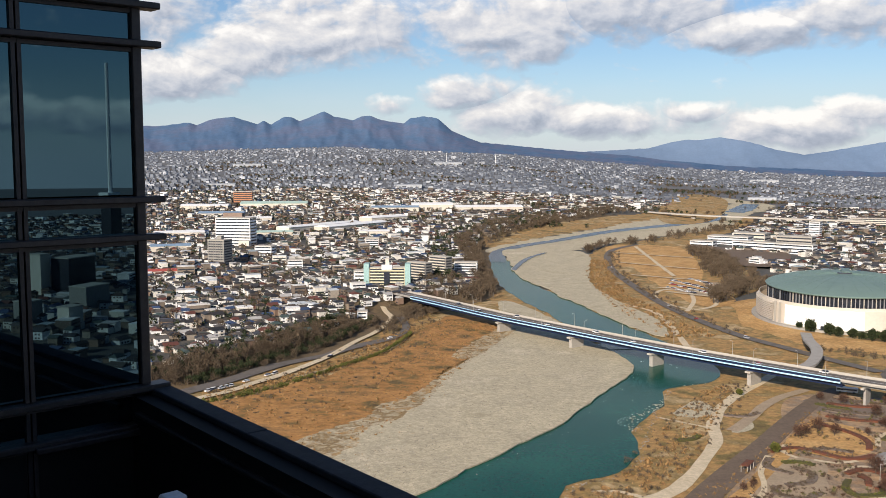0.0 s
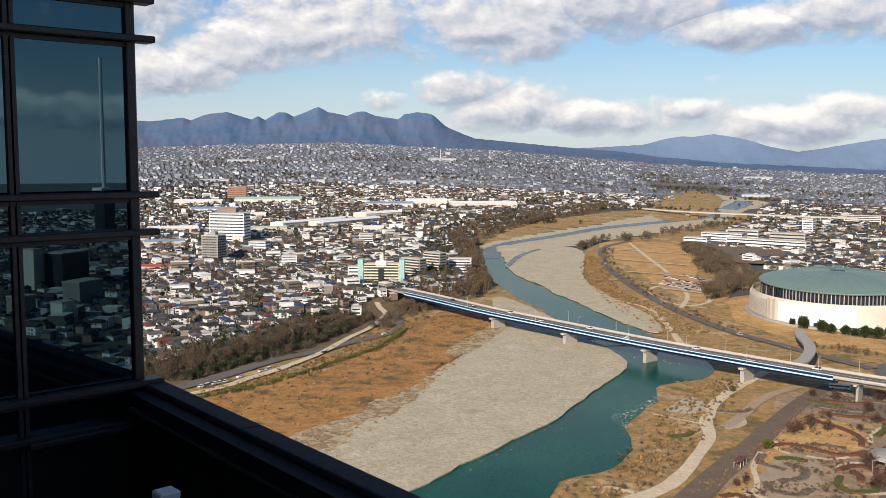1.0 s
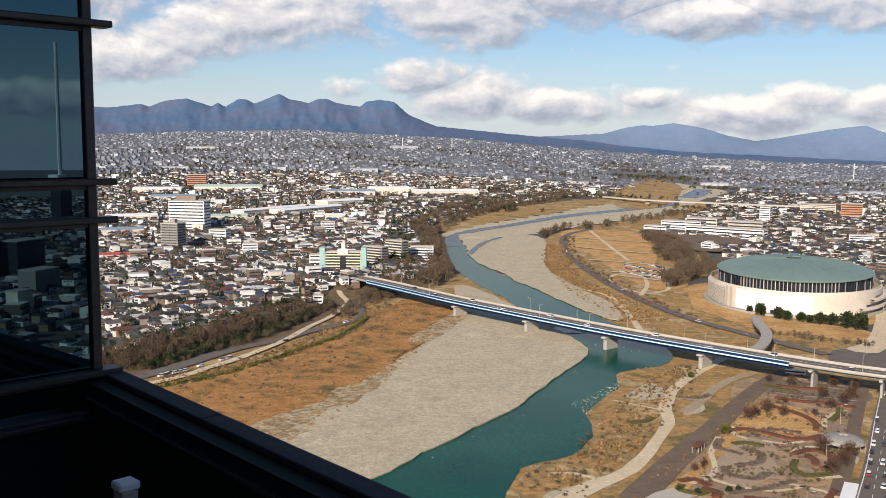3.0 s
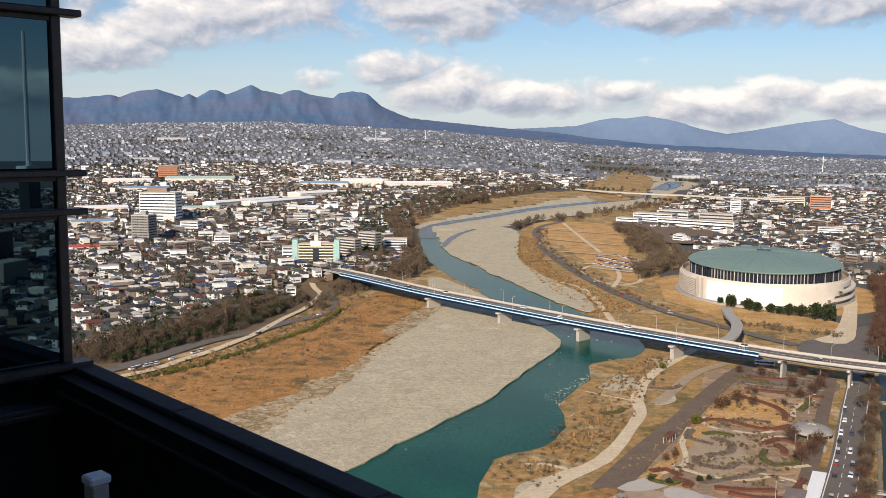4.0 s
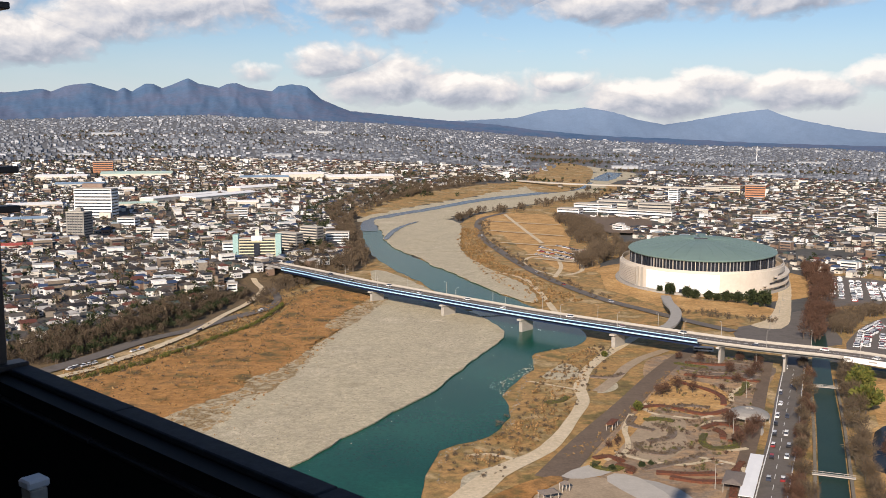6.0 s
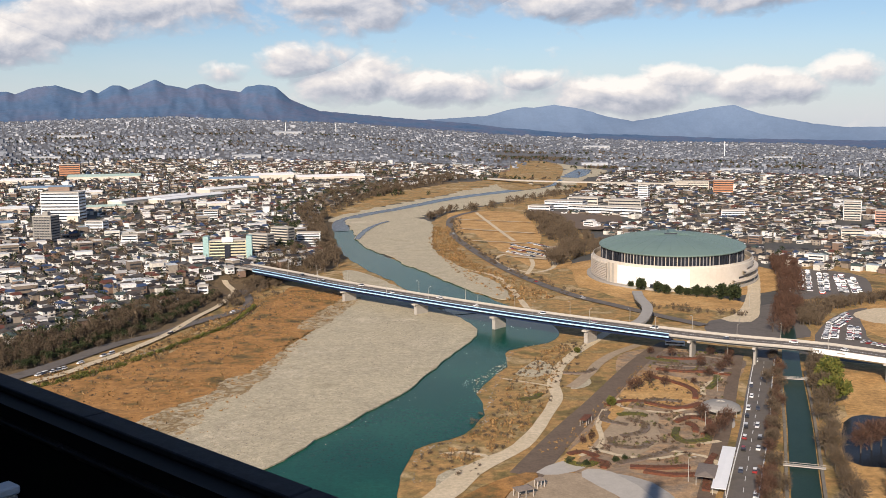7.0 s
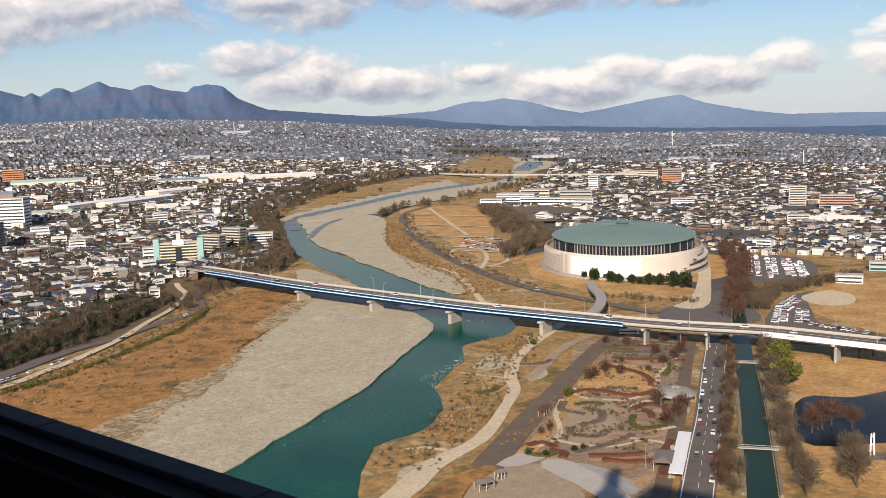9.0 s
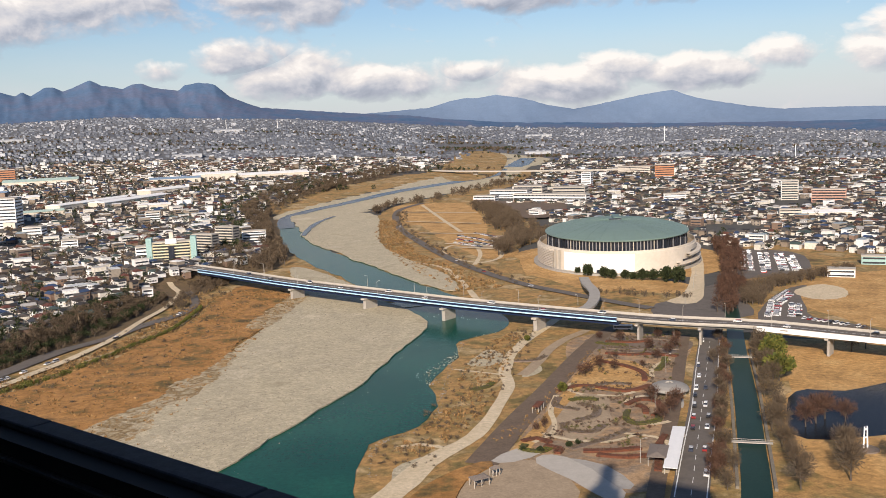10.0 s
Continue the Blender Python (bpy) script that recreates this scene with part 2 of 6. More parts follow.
def thing(name, label, category, at=(0, 0, 0), turn=0.0, group="", kind=""):
    """An Empty at a thing's base."""
    ob = new(name)
    ob.empty_display_size = 0.5
    ob.matrix_world = pose(*at, 0, 0, turn)
    return tagged(ob, label, category, group, kind)


def block(x0, x1, y0, y1, z0, z1, bevel=0.0, bm=None):
    bm = bm or bmesh.new()
    made = bmesh.ops.create_cube(bm, size=1)["verts"]
    for v in made:
        v.co = Vector((x0 if v.co.x < 0 else x1, y0 if v.co.y < 0 else y1, z0 if v.co.z < 0 else z1))
    if bevel:
        edges = list({e for v in made for e in v.link_edges})
        bmesh.ops.bevel(bm, geom=edges, offset=bevel, segments=1, affect="EDGES")
    return bm


def rod(a, b, ra, rb=None, sides=6, bm=None):
    """A tapered rod from a to b."""
    bm = bm or bmesh.new()
    a, b = Vector(a), Vector(b)
    rb = ra if rb is None else rb
    turn = (b - a).to_track_quat("Z", "Y").to_matrix()
    rings = [[bm.verts.new(at + turn @ Vector((r * math.cos(k * math.tau / sides), r * math.sin(k * math.tau / sides), 0)))
              for k in range(sides)] for at, r in ((a, ra), (b, rb))]
    for k in range(sides):
        bm.faces.new((rings[0][k], rings[0][(k + 1) % sides], rings[1][(k + 1) % sides], rings[1][k]))
    bm.faces.new(rings[0][::-1]), bm.faces.new(rings[1])
    return bm


def spline(points, step_m=8.0, closed=False):
    """A smooth line through points of any dimension."""
    p = [Vector(q) for q in points]
    n = len(p)
    out = []
    for i in range(n if closed else n - 1):
        a, b = p[i], p[(i + 1) % n]
        before = p[(i - 1) % n] if closed or i else a
        after = p[(i + 2) % n] if closed or i + 2 < n else b
        count = max(2, int((b - a).length / step_m))
        for k in range(count):
            t = k / count
            out.append(0.5 * ((2 * a) + (b - before) * t + (2 * before - 5 * a + 4 * b - after) * t * t
                              + (3 * a - before - 3 * b + after) * t ** 3))
    if not closed:
        out.append(p[-1])
    return out


def ribbon(name, points, mat, lift=0.1, label="", category="", kind="structure", ragged=0.0, step_m=8.0, thick=0.0, drape=True):
    """A strip along (x, y, width) points. A thick one is a slab; a thin one is laid over the land across its width too."""
    line = spline(points, step_m)
    verts, faces = [], []
    cuts = (-1, 1) if thick else (-1, -0.6, -0.2, 0.2, 0.6, 1)
    for i, q in enumerate(line):
        a, b = line[max(0, i - 1)], line[min(len(line) - 1, i + 1)]
        d = Vector((b.x - a.x, b.y - a.y)).normalized()
        base = height(q.x, q.y) if drape and thick else 0
        for s in cuts:
            off = 0.5 * q.z * s * (1 + ragged * noise.noise((q.x * 0.05 + 9 * np.sign(s), q.y * 0.05, 0)))
            verts.append((q.x + d.y * off, q.y - d.x * off, base + lift))
            if thick:
                verts.append((q.x + d.y * off, q.y - d.x * off, base + lift - thick))
    if drape and not thick:
        p = np.array(verts)
        p[:, 2] += land(p[:, 0], p[:, 1])
        verts = p.tolist()
    n = 4 if thick else len(cuts)
    for i in range(len(line) - 1):
        k = i * n
        if thick:
            faces += [(k, k + 2, k + 6, k + 4), (k + 1, k + 5, k + 7, k + 3), (k, k + 4, k + 5, k + 1), (k + 2, k + 3, k + 7, k + 6)]
        else:
            faces += [(k + c, k + c + 1, k + n + c + 1, k + n + c) for c in range(n - 1)]
    if thick:
        e = len(verts) - 4
        faces += [(0, 1, 3, 2), (e, e + 2, e + 3, e + 1)]
    return tagged(new(name, mesh_of(name, verts, faces, [mat])), label, category, kind=kind)


def patch(name, outline, mat, lift=0.1, rise=0.0, label="", category="", kind="structure", ragged=0.0, step_m=8.0, holes=None, drape=False):
    """A low mound or flat sheet inside a smooth closed outline of (x, y) points."""
    line = spline(outline, step_m, True)
    if ragged:
        line = [q + ragged * Vector((noise.noise((q.x * 0.06, q.y * 0.06, 1)) + 0.5 * noise.noise((q.x * 0.2, q.y * 0.2, 3)) + 0.4 * noise.noise((q.x * 0.7, q.y * 0.7, 4)),
                                     noise.noise((q.x * 0.06, q.y * 0.06, 7)) + 0.5 * noise.noise((q.x * 0.2, q.y * 0.2, 5)) + 0.4 * noise.noise((q.x * 0.7, q.y * 0.7, 6)))) for q in line]
    bm = bmesh.new()
    rim = [bm.verts.new((q.x, q.y, (height(q.x, q.y) if drape else 0) + lift)) for q in line]
    face = bm.faces.new(rim)
    if face.calc_area() and face.normal.z < 0:
        face.normal_flip()
    if rise:
        bmesh.ops.inset_individual(bm, faces=[face], thickness=min(rise * 4, 3.0), depth=0)
        for v in face.verts:
            v.co.z += rise
    bmesh.ops.triangulate(bm, faces=[f for f in bm.faces if len(f.verts) > 4])
    bmesh.ops.recalc_face_normals(bm, faces=bm.faces)
    if sum(f.normal.z * f.calc_area() for f in bm.faces) < 0:
        bmesh.ops.reverse_faces(bm, faces=bm.faces)
    me = bpy.data.meshes.new(name)
    bm.to_mesh(me)
    bm.free()
    me.materials.append(mat)
    return tagged(new(name, me), label, category, kind=kind)


# The ground: one sheet in rings round the tower, out to the foothills
rings = np.concatenate([[0.5], np.arange(30, 1000, 15), np.geomspace(1000, 4900, 70)])
turns = np.radians(np.concatenate([np.arange(-40, 40, 0.5), np.arange(40, 320, 4)]))
rr, tt = np.meshgrid(rings, turns, indexing="ij")
gx, gy = rr * np.sin(tt), rr * np.cos(tt)
gz = land(gx, gy)
nt = len(turns)
ids = np.arange(rr.size).reshape(rr.shape)
quads = np.stack([ids[:-1, :], np.roll(ids, -1, 1)[:-1, :], np.roll(ids, -1, 1)[1:, :], ids[1:, :]], -1).reshape(-1, 4)
mid = np.stack([gx, gy], -1).reshape(-1, 2)[quads].mean(1)
reach = np.hypot(mid[:, 0], mid[:, 1])
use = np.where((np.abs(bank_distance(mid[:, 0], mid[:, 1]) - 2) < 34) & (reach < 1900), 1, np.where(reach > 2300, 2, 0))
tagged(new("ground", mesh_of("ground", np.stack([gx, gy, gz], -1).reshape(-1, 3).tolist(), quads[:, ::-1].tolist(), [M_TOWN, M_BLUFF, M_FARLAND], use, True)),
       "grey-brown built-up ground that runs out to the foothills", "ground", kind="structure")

# Mountains: ridges as (azimuth, height of the skyline), in degrees
RIDGES = [
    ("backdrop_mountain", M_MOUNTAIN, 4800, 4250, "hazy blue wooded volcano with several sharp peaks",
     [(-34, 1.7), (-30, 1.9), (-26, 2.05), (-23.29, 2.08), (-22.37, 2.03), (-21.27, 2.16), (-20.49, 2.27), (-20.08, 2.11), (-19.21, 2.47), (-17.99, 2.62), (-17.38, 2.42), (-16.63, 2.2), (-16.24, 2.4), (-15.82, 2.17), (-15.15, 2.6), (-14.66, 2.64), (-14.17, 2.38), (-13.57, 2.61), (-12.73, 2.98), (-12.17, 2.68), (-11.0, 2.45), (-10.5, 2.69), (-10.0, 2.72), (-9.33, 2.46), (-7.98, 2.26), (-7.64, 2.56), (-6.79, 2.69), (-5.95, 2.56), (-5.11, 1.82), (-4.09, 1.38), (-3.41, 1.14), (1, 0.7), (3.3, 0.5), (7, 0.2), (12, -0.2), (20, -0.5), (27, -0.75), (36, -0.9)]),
    ("backdrop_hill", M_FARHILL, 4880, 4600, "pale blue hazy distant hills on the skyline",
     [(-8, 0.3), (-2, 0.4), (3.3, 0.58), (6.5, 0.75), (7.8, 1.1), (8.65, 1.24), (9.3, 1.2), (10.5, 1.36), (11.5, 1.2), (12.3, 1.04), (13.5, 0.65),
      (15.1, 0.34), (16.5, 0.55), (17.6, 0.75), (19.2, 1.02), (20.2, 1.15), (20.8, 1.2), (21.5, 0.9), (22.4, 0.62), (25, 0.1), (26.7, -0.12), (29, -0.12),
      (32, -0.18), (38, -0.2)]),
]
for name, mat, far, near, label, skyline in RIDGES:
    a = np.arange(skyline[0][0], skyline[-1][0] + 0.01, 0.1)
    top = 127 + far * np.tan(np.radians(np.interp(a, *zip(*skyline))))
    wide = np.exp(-0.5 * (np.arange(-60, 61) / 24.0) ** 2)
    broad = np.convolve(np.pad(top, 60, mode="edge"), wide / wide.sum(), mode="valid")
    rows = 26
    verts, faces = [], []
    for j in range(rows):
        k = j / (rows - 1)
        for i, (az_i, top_i, broad_i) in enumerate(zip(a, top, broad)):
            foot = np.interp(az_i, *FAR_EDGE) * float(step(900, 4600, near)) - 12
            r = near + (far - near) * k
            top_i = broad_i + (top_i - broad_i) * k ** 2.5
            z = foot + (top_i - foot) * (0.3 * k + 0.7 * k ** 1.7)
            spur = 1 - abs(noise.noise((az_i * 0.62 + k * 0.9, k * 0.5, 2))) * 2 + 0.5 * (1 - abs(noise.noise((az_i * 1.7 - k * 1.2, k * 1.1, 9))) * 2) + 0.3 * noise.noise((az_i * 4, k * 5, 4))
            z += (spur - 0.75) * (top_i - foot) * 0.11 * k * (1 - k) * 1.6 + (2.5 * noise.noise((az_i * 3.1, 5, 0)) if k == 1 else 0)
            x = math.radians(az_i)
            verts.append((r * math.sin(x), r * math.cos(x), z))
    n = len(a)
    for j in range(rows - 1):
        for i in range(n - 1):
            k = j * n + i
            faces.append((k, k + 1, k + n + 1, k + n))
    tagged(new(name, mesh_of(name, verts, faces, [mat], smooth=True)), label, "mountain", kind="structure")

# The river and its banks, lowest first
patch("floodplain", [(-330, 290), (-240, 425), (-200, 500), (-150, 580), (-118, 700), (-100, 765), (-62, 830), (-40, 900), (-48, 1040), (-68, 1190), (-66, 1330),
                     (0, 1330), (70, 1280), (120, 1330), (140, 1250), (130, 1000), (180, 830), (170, 700), (210, 560), (260, 480), (330, 520), (420, 480), (420, 260),
                     (200, 180), (0, 200), (-200, 230)], M_SCRUB, 0.05, label="dry scrubby grass of the river terrace", category="grass")
ribbon("upper_west_bank", [(-62, 1330, 40), (-40, 1440, 60), (40, 1620, 90), (150, 1790, 110), (280, 1960, 100), (360, 2120, 80)], M_SCRUB, 0.4, "brown scrub on the upper west bank", "grass", ragged=0.3)
patch("east_bank", [(50, 1000), (69, 880), (91, 760), (100, 640), (150, 600), (200, 560), (232, 560), (262, 630), (250, 690), (190, 740), (170, 840), (185, 900), (225, 960), (240, 1000)],
      M_SCRUB, 0.2, label="brown winter grass on the east bank", category="grass", ragged=2)
ribbon("east_bank_upper", [(146, 985, 190), (152, 1100, 190), (150, 1250, 170), (160, 1370, 110), (215, 1480, 70), (300, 1640, 60), (385, 1800, 60), (440, 1960, 50)], M_SCRUB, 0.3, "brown winter grass on the upper east bank", "grass", ragged=0.1)
ribbon("river_upstream", [(-30, 1262, 70), (-14, 1312, 104), (46, 1418, 118), (152, 1580, 132), (274, 1776, 160), (380, 1992, 90), (450, 2150, 110), (500, 2290, 90), (440, 2480, 60)],
       M_GRAVEL, 0.6, "pale grey gravel of the upper river bed", "gravel", ragged=0.25)
ribbon("river_water_far", [(-48, 1170, 20), (-50, 1270, 22), (-26, 1345, 20), (32, 1437, 20), (126, 1593, 24), (237, 1725, 28), (325, 1842, 30), (374, 1990, 30)],
       M_DEEP, 0.85, "dark grey-blue water of the upper river", "water", ragged=0.2)
ribbon("river_water_bend", [(410, 2040, 40), (455, 2150, 46), (500, 2290, 36)], M_DEEP, 0.9, "grey-blue water of the far bend", "water", ragged=0.3)
patch("arena_lawn", [(180, 868), (166, 800), (157, 712), (184, 660), (212, 652), (236, 630), (262, 642), (255, 676), (215, 704), (190, 745), (182, 800)], M_FIELD, 0.35, label="tan winter lawn round the arena", category="grass", ragged=1)
patch("allotment_field", [(102, 1370), (98, 1180), (107, 1000), (116, 925), (150, 838), (178, 872), (182, 915), (172, 1000), (190, 1110), (205, 1300), (190, 1385)], M_FIELD, 0.5, label="tan fields beside the levee road", category="field", drape=True)
for n_, (p_, q_) in enumerate((((100, 1180), (185, 1120)), ((100, 1290), (200, 1240)), ((104, 1060), (172, 1020)), ((140, 1370), (150, 1050)), ((125, 930), (160, 900)), ((120, 960), (175, 930)))):
    ribbon("field_path", [(*p_, 5), ((p_[0] + q_[0]) / 2, (p_[1] + q_[1]) / 2, 5), (*q_, 5)], M_PATH, 1.3, "pale path across the fields", "path", ragged=0.3)
patch("field_car_park", [(128, 963), (142, 1039), (167, 1060), (193, 993), (173, 907), (150, 917)], M_PAVE, 0.58, label="gravel car park beside the fields", category="car park", step_m=20)
ribbon("garden_loop", [(110, 909, 4), (125, 946, 4), (149, 945, 4), (165, 906, 4), (157, 849, 4), (134, 823, 4), (114, 860, 4), (110, 909, 4)], M_PATH, 0.62, "pale looping path of a small garden", "path", step_m=5)
ribbon("garden_loop", [(127, 812, 4), (142, 871, 4), (148, 927, 4)], M_PATH, 0.63, "pale path across the small garden", "path", step_m=5)
patch("upper_terrace", [(230, 1832), (317, 2365), (421, 2573), (462, 2388), (364, 1939), (278, 1756)], M_SCRUB, 1.0, label="brown fields on the upper terrace", category="field", drape=True, step_m=20)
ribbon("shore_path", [(77, 846, 4.5), (98, 807, 4.5), (103, 736, 4.5), (103, 672, 4.5), (103, 651, 4.5)], M_PATH, 0.7, "pale worn path along the east bank", "path", ragged=0.3)
patch("arena_apron", [(251 + 96 * math.cos(k * math.tau / 16) , 800 + 112 * math.sin(k * math.tau / 16)) for k in range(16)], M_FIELD, 0.16, label="tan grass round the foot of the arena", category="grass")
patch("works_yard", [(223, 1389), (277, 1340), (332, 1302), (293, 1157), (244, 1142), (227, 1257)], M_DARKPATH, 2.6, label="bare grey yard before the works", category="yard", drape=True, step_m=30)
patch("east_ground", [(236, 546), (262, 600), (300, 690), (345, 812), (430, 815), (480, 700), (430, 640), (520, 560), (420, 440), (330, 460), (262, 480)], M_SCRUB, 0.1, label="brown ground round the car parks", category="ground", ragged=2)
patch("sand_park", [(300, 560), (322, 612), (345, 640), (420, 668), (520, 640), (480, 470), (330, 470)], M_FIELD, 0.18, label="bare sandy ground of the park", category="ground", ragged=2)
patch("sand_ring", [(316, 608), (336, 626), (350, 628), (354, 610), (345, 589), (330, 577), (316, 582)], M_PATH, 0.3, label="pale paved circle in the park", category="pavement", ragged=1)
patch("junction", [(200, 560), (226, 545), (258, 546), (275, 600), (285, 655), (262, 640), (240, 612), (215, 600)], M_ASPHALT, 0.28, label="asphalt junction beside the bridge", category="road", step_m=15)
patch("plaza", [(224, 604), (234, 592), (250, 606), (286, 690), (320, 776), (338, 836), (331, 838), (310, 778), (277, 694), (244, 626)], M_PATH, 0.4, label="pale paved plaza beside the arena", category="pavement", ragged=0.5)
patch("gravel_island", [(-42, 1300), (-34, 1180), (-20, 1040), (10, 940), (28, 870), (56, 780), (76, 715), (96, 690), (92, 777), (70, 880), (56, 1011), (68, 1240), (40, 1310)],
      M_GRAVEL, 0.9, 0.5, "pale gravel island in the river bend", "gravel", ragged=3, drape=True)
ribbon("side_channel", [(-26, 1085, 6), (-20, 1150, 7), (-8, 1215, 6), (12, 1268, 4)], M_DEEP, 1.9, "shallow side channel across the gravel", "water", ragged=0.5)
ribbon("river_water_upper", [(-48, 1200, 24), (-42, 1150, 26), (-34, 1065, 31), (-14, 945, 38), (6, 880, 44), (32, 785, 46), (55, 712, 46), (72, 645, 48)], M_WATER, 0.55, "teal river water above the bridge", "water", ragged=0.25)
patch("river_water", [(2, 250), (-84, 300), (-56, 352), (-40, 384), (-20, 412), (2, 455), (24, 512), (46, 578), (44, 620), (42, 660), (92, 655), (110, 600), (108, 566), (98, 548), (73, 530), (66, 494), (47, 452), (46, 427),
                      (42, 401), (28, 376), (12, 366), (4, 318)],
      M_WATER, 0.25, label="deep teal river water", category="water", ragged=1.5)
patch("gravel_bar", [(-110, 290), (-75, 320), (-44, 349), (-28, 381), (-10, 411), (12, 454), (35, 512), (60, 579), (52, 630), (36, 672), (14, 760), (-12, 830), (-22, 852), (-34, 850),
                     (-26, 760), (-22, 700), (-34, 640), (-56, 546), (-76, 473), (-100, 416), (-130, 350)],
      M_GRAVEL, 0.35, 0.6, "broad pale gravel bar with scattered stones", "gravel", ragged=2.0)
patch("reed_bed", [(-300, 290), (-215, 410), (-164, 483), (-143, 510), (-122, 550), (-112, 578), (-97, 612), (-89, 650), (-86, 700), (-72, 768), (-45, 770), (-24, 712), (-34, 640), (-44, 597), (-53, 573),
                   (-60, 522), (-74, 488), (-86, 455), (-104, 420), (-126, 380), (-160, 320), (-200, 270)], M_GRASS, 1.0, 0.0, "orange-brown winter reeds and dry grass", "grass", ragged=5, step_m=2.5)
patch("mixed_ground", [(-240, 250), (-170, 330), (-132, 384), (-110, 424), (-90, 460), (-76, 494), (-62, 530), (-54, 545), (-56, 510), (-64, 470), (-76, 430), (-84, 395), (-90, 350), (-120, 290)], M_MIXED, 0.98, step_m=2.5, label="gravel grown over with sparse dry grass", category="ground", ragged=6)
patch("mixed_ground_upper", [(-42, 600), (-28, 650), (-16, 708), (-26, 716), (-40, 670), (-54, 610)], M_MIXED, 1.05, step_m=2.5, label="gravel with sparse dry grass near the bridge", category="ground", ragged=2)

# ---- roads and paths ----
BRIDGE = [(-118, 818), (-81, 774), (-32, 711), (10, 664), (75, 594), (124, 548), (172, 506), (200, 487), (227, 471), (252, 446), (310, 388)]
ribbon("road_main", [(85, 228, 13), (114, 287, 13), (133, 328, 13), (157, 379, 13), (182, 436, 12.5), (211, 500, 12), (226, 530, 12), (254, 572, 12), (286, 640, 12), (320, 716, 12), (358, 796, 12), (410, 900, 12)],
       M_ASPHALT, 0.30, "grey two-lane road with parked cars", "road")
for side in (-5.2, 5.2):
    ribbon("edge_line", [(114 + side * 0.91, 287 - side * 0.41, 0.4), (133 + side * 0.91, 328 - side * 0.41, 0.4), (157 + side * 0.91, 379 - side * 0.41, 0.4), (182 + side * 0.91, 436 - side * 0.41, 0.4), (209 + side * 0.9, 496 - side * 0.43, 0.4)],
           M_LINE, 0.36, "white painted road edge line", "road marking")
for k in range(20):
    a_, b_ = Vector((115, 289)).lerp(Vector((209, 496)), k / 20), Vector((115, 289)).lerp(Vector((209, 496)), (k + 0.45) / 20)
    ribbon("lane_dash", [(a_.x, a_.y, 0.22), (b_.x, b_.y, 0.22)], M_LINE, 0.36, "white painted lane dash", "road marking", step_m=3)
ribbon("side_walk", [(92, 262, 6), (103, 290, 6), (121, 331, 6), (145, 383, 6), (171, 444, 6), (199, 507, 5)], M_DARKPATH, 0.36, "brown paved walk beside the road", "pavement")
ribbon("road_verge", [(124, 285, 7), (142, 326, 7), (167, 378, 7), (192, 436, 7), (214, 488, 6)], M_SCRUB, 0.33, "strip of tan winter grass beside the road", "grass", ragged=0.3)
ribbon("gravel_path", [(5, 296, 12), (19, 316, 11), (36, 345, 9), (55, 366, 7), (73, 407, 6), (83, 438, 6), (86, 463, 6), (100, 503, 6), (126, 549, 6), (140, 572, 6)],
       M_PATH, 0.32, "winding pale gravel path", "path", ragged=0.3)
patch("sand_flat", [(78, 498), (87, 506), (91, 494), (86, 474), (75, 472), (69, 479)], M_GRAVEL, 0.29, label="pale sandy flat on the river bank", category="ground", ragged=1.5, step_m=4)
patch("sand_flat", [(20, 337), (27, 345), (34, 346), (27, 330), (19, 320)], M_GRAVEL, 0.29, label="pale sandy flat on the river bank", category="ground", ragged=1.5, step_m=4)
patch("sand_flat", [(96, 460), (106, 465), (99, 449), (92, 447)], M_GRAVEL, 0.29, label="pale sandy flat on the river bank", category="ground", ragged=1.5, step_m=4)
ribbon("bank_path", [(61, 470, 2.2), (73, 461, 2.2), (82, 454, 2.2)], M_PATH, 0.31, "narrow worn path over the river bank", "path", ragged=0.4, step_m=5)
ribbon("bank_path", [(22, 359, 2.6), (32, 361, 2.6), (42, 354, 2.6), (46, 356, 2.6)], M_PATH, 0.31, "narrow worn path over the river bank", "path", ragged=0.4, step_m=5)
ribbon("verge_path", [(150, 537, 6), (124, 508, 6), (104, 469, 6), (92, 450, 6)], M_PAVE, 0.31, "worn tan strip between the paths", "path", ragged=0.3, step_m=5)
ribbon("levee_walk", [(52, 334, 13), (75, 379, 12), (101, 426, 11), (127, 475, 10), (152, 518, 9), (168, 540, 8)], M_DARKPATH, 0.34, "dark brown paved levee walk", "path")
ribbon("levee_grass", [(66, 338, 7), (88, 379, 6), (113, 426, 6), (138, 473, 6)], M_FIELD, 0.33, "dry grass verge beside the levee walk", "grass", ragged=0.4)
ribbon("canal", [(125, 262, 10), (138, 289, 10), (155, 329, 10), (181, 391, 10), (212, 468, 9.5), (236, 525, 9), (262, 590, 9)], M_CANAL, 0.45, "narrow teal canal", "water")
for side in (-6.2, 6.2):
    ribbon("canal_wall", [(138 + side * 0.92, 289 - side * 0.4, 1.2), (155 + side * 0.92, 329 - side * 0.4, 1.2), (181 + side * 0.92, 391 - side * 0.4, 1.2), (212 + side * 0.92, 468 - side * 0.4, 1.2)],
           M_CANALWALL, 1.1, "low concrete canal wall", "wall", thick=1.0)
patch("pond", [(197, 383), (211, 393), (226, 386), (262, 394), (300, 370), (250, 322), (209, 329), (187, 329), (176, 338)], M_POND, 0.2, label="dark still pond in the park", category="water", ragged=1)
patch("park_lawn", [(165, 300), (205, 400), (240, 462), (330, 470), (400, 400), (400, 280), (260, 240)], M_FIELD, 0.12, label="tan winter lawn of the park", category="grass", ragged=3)
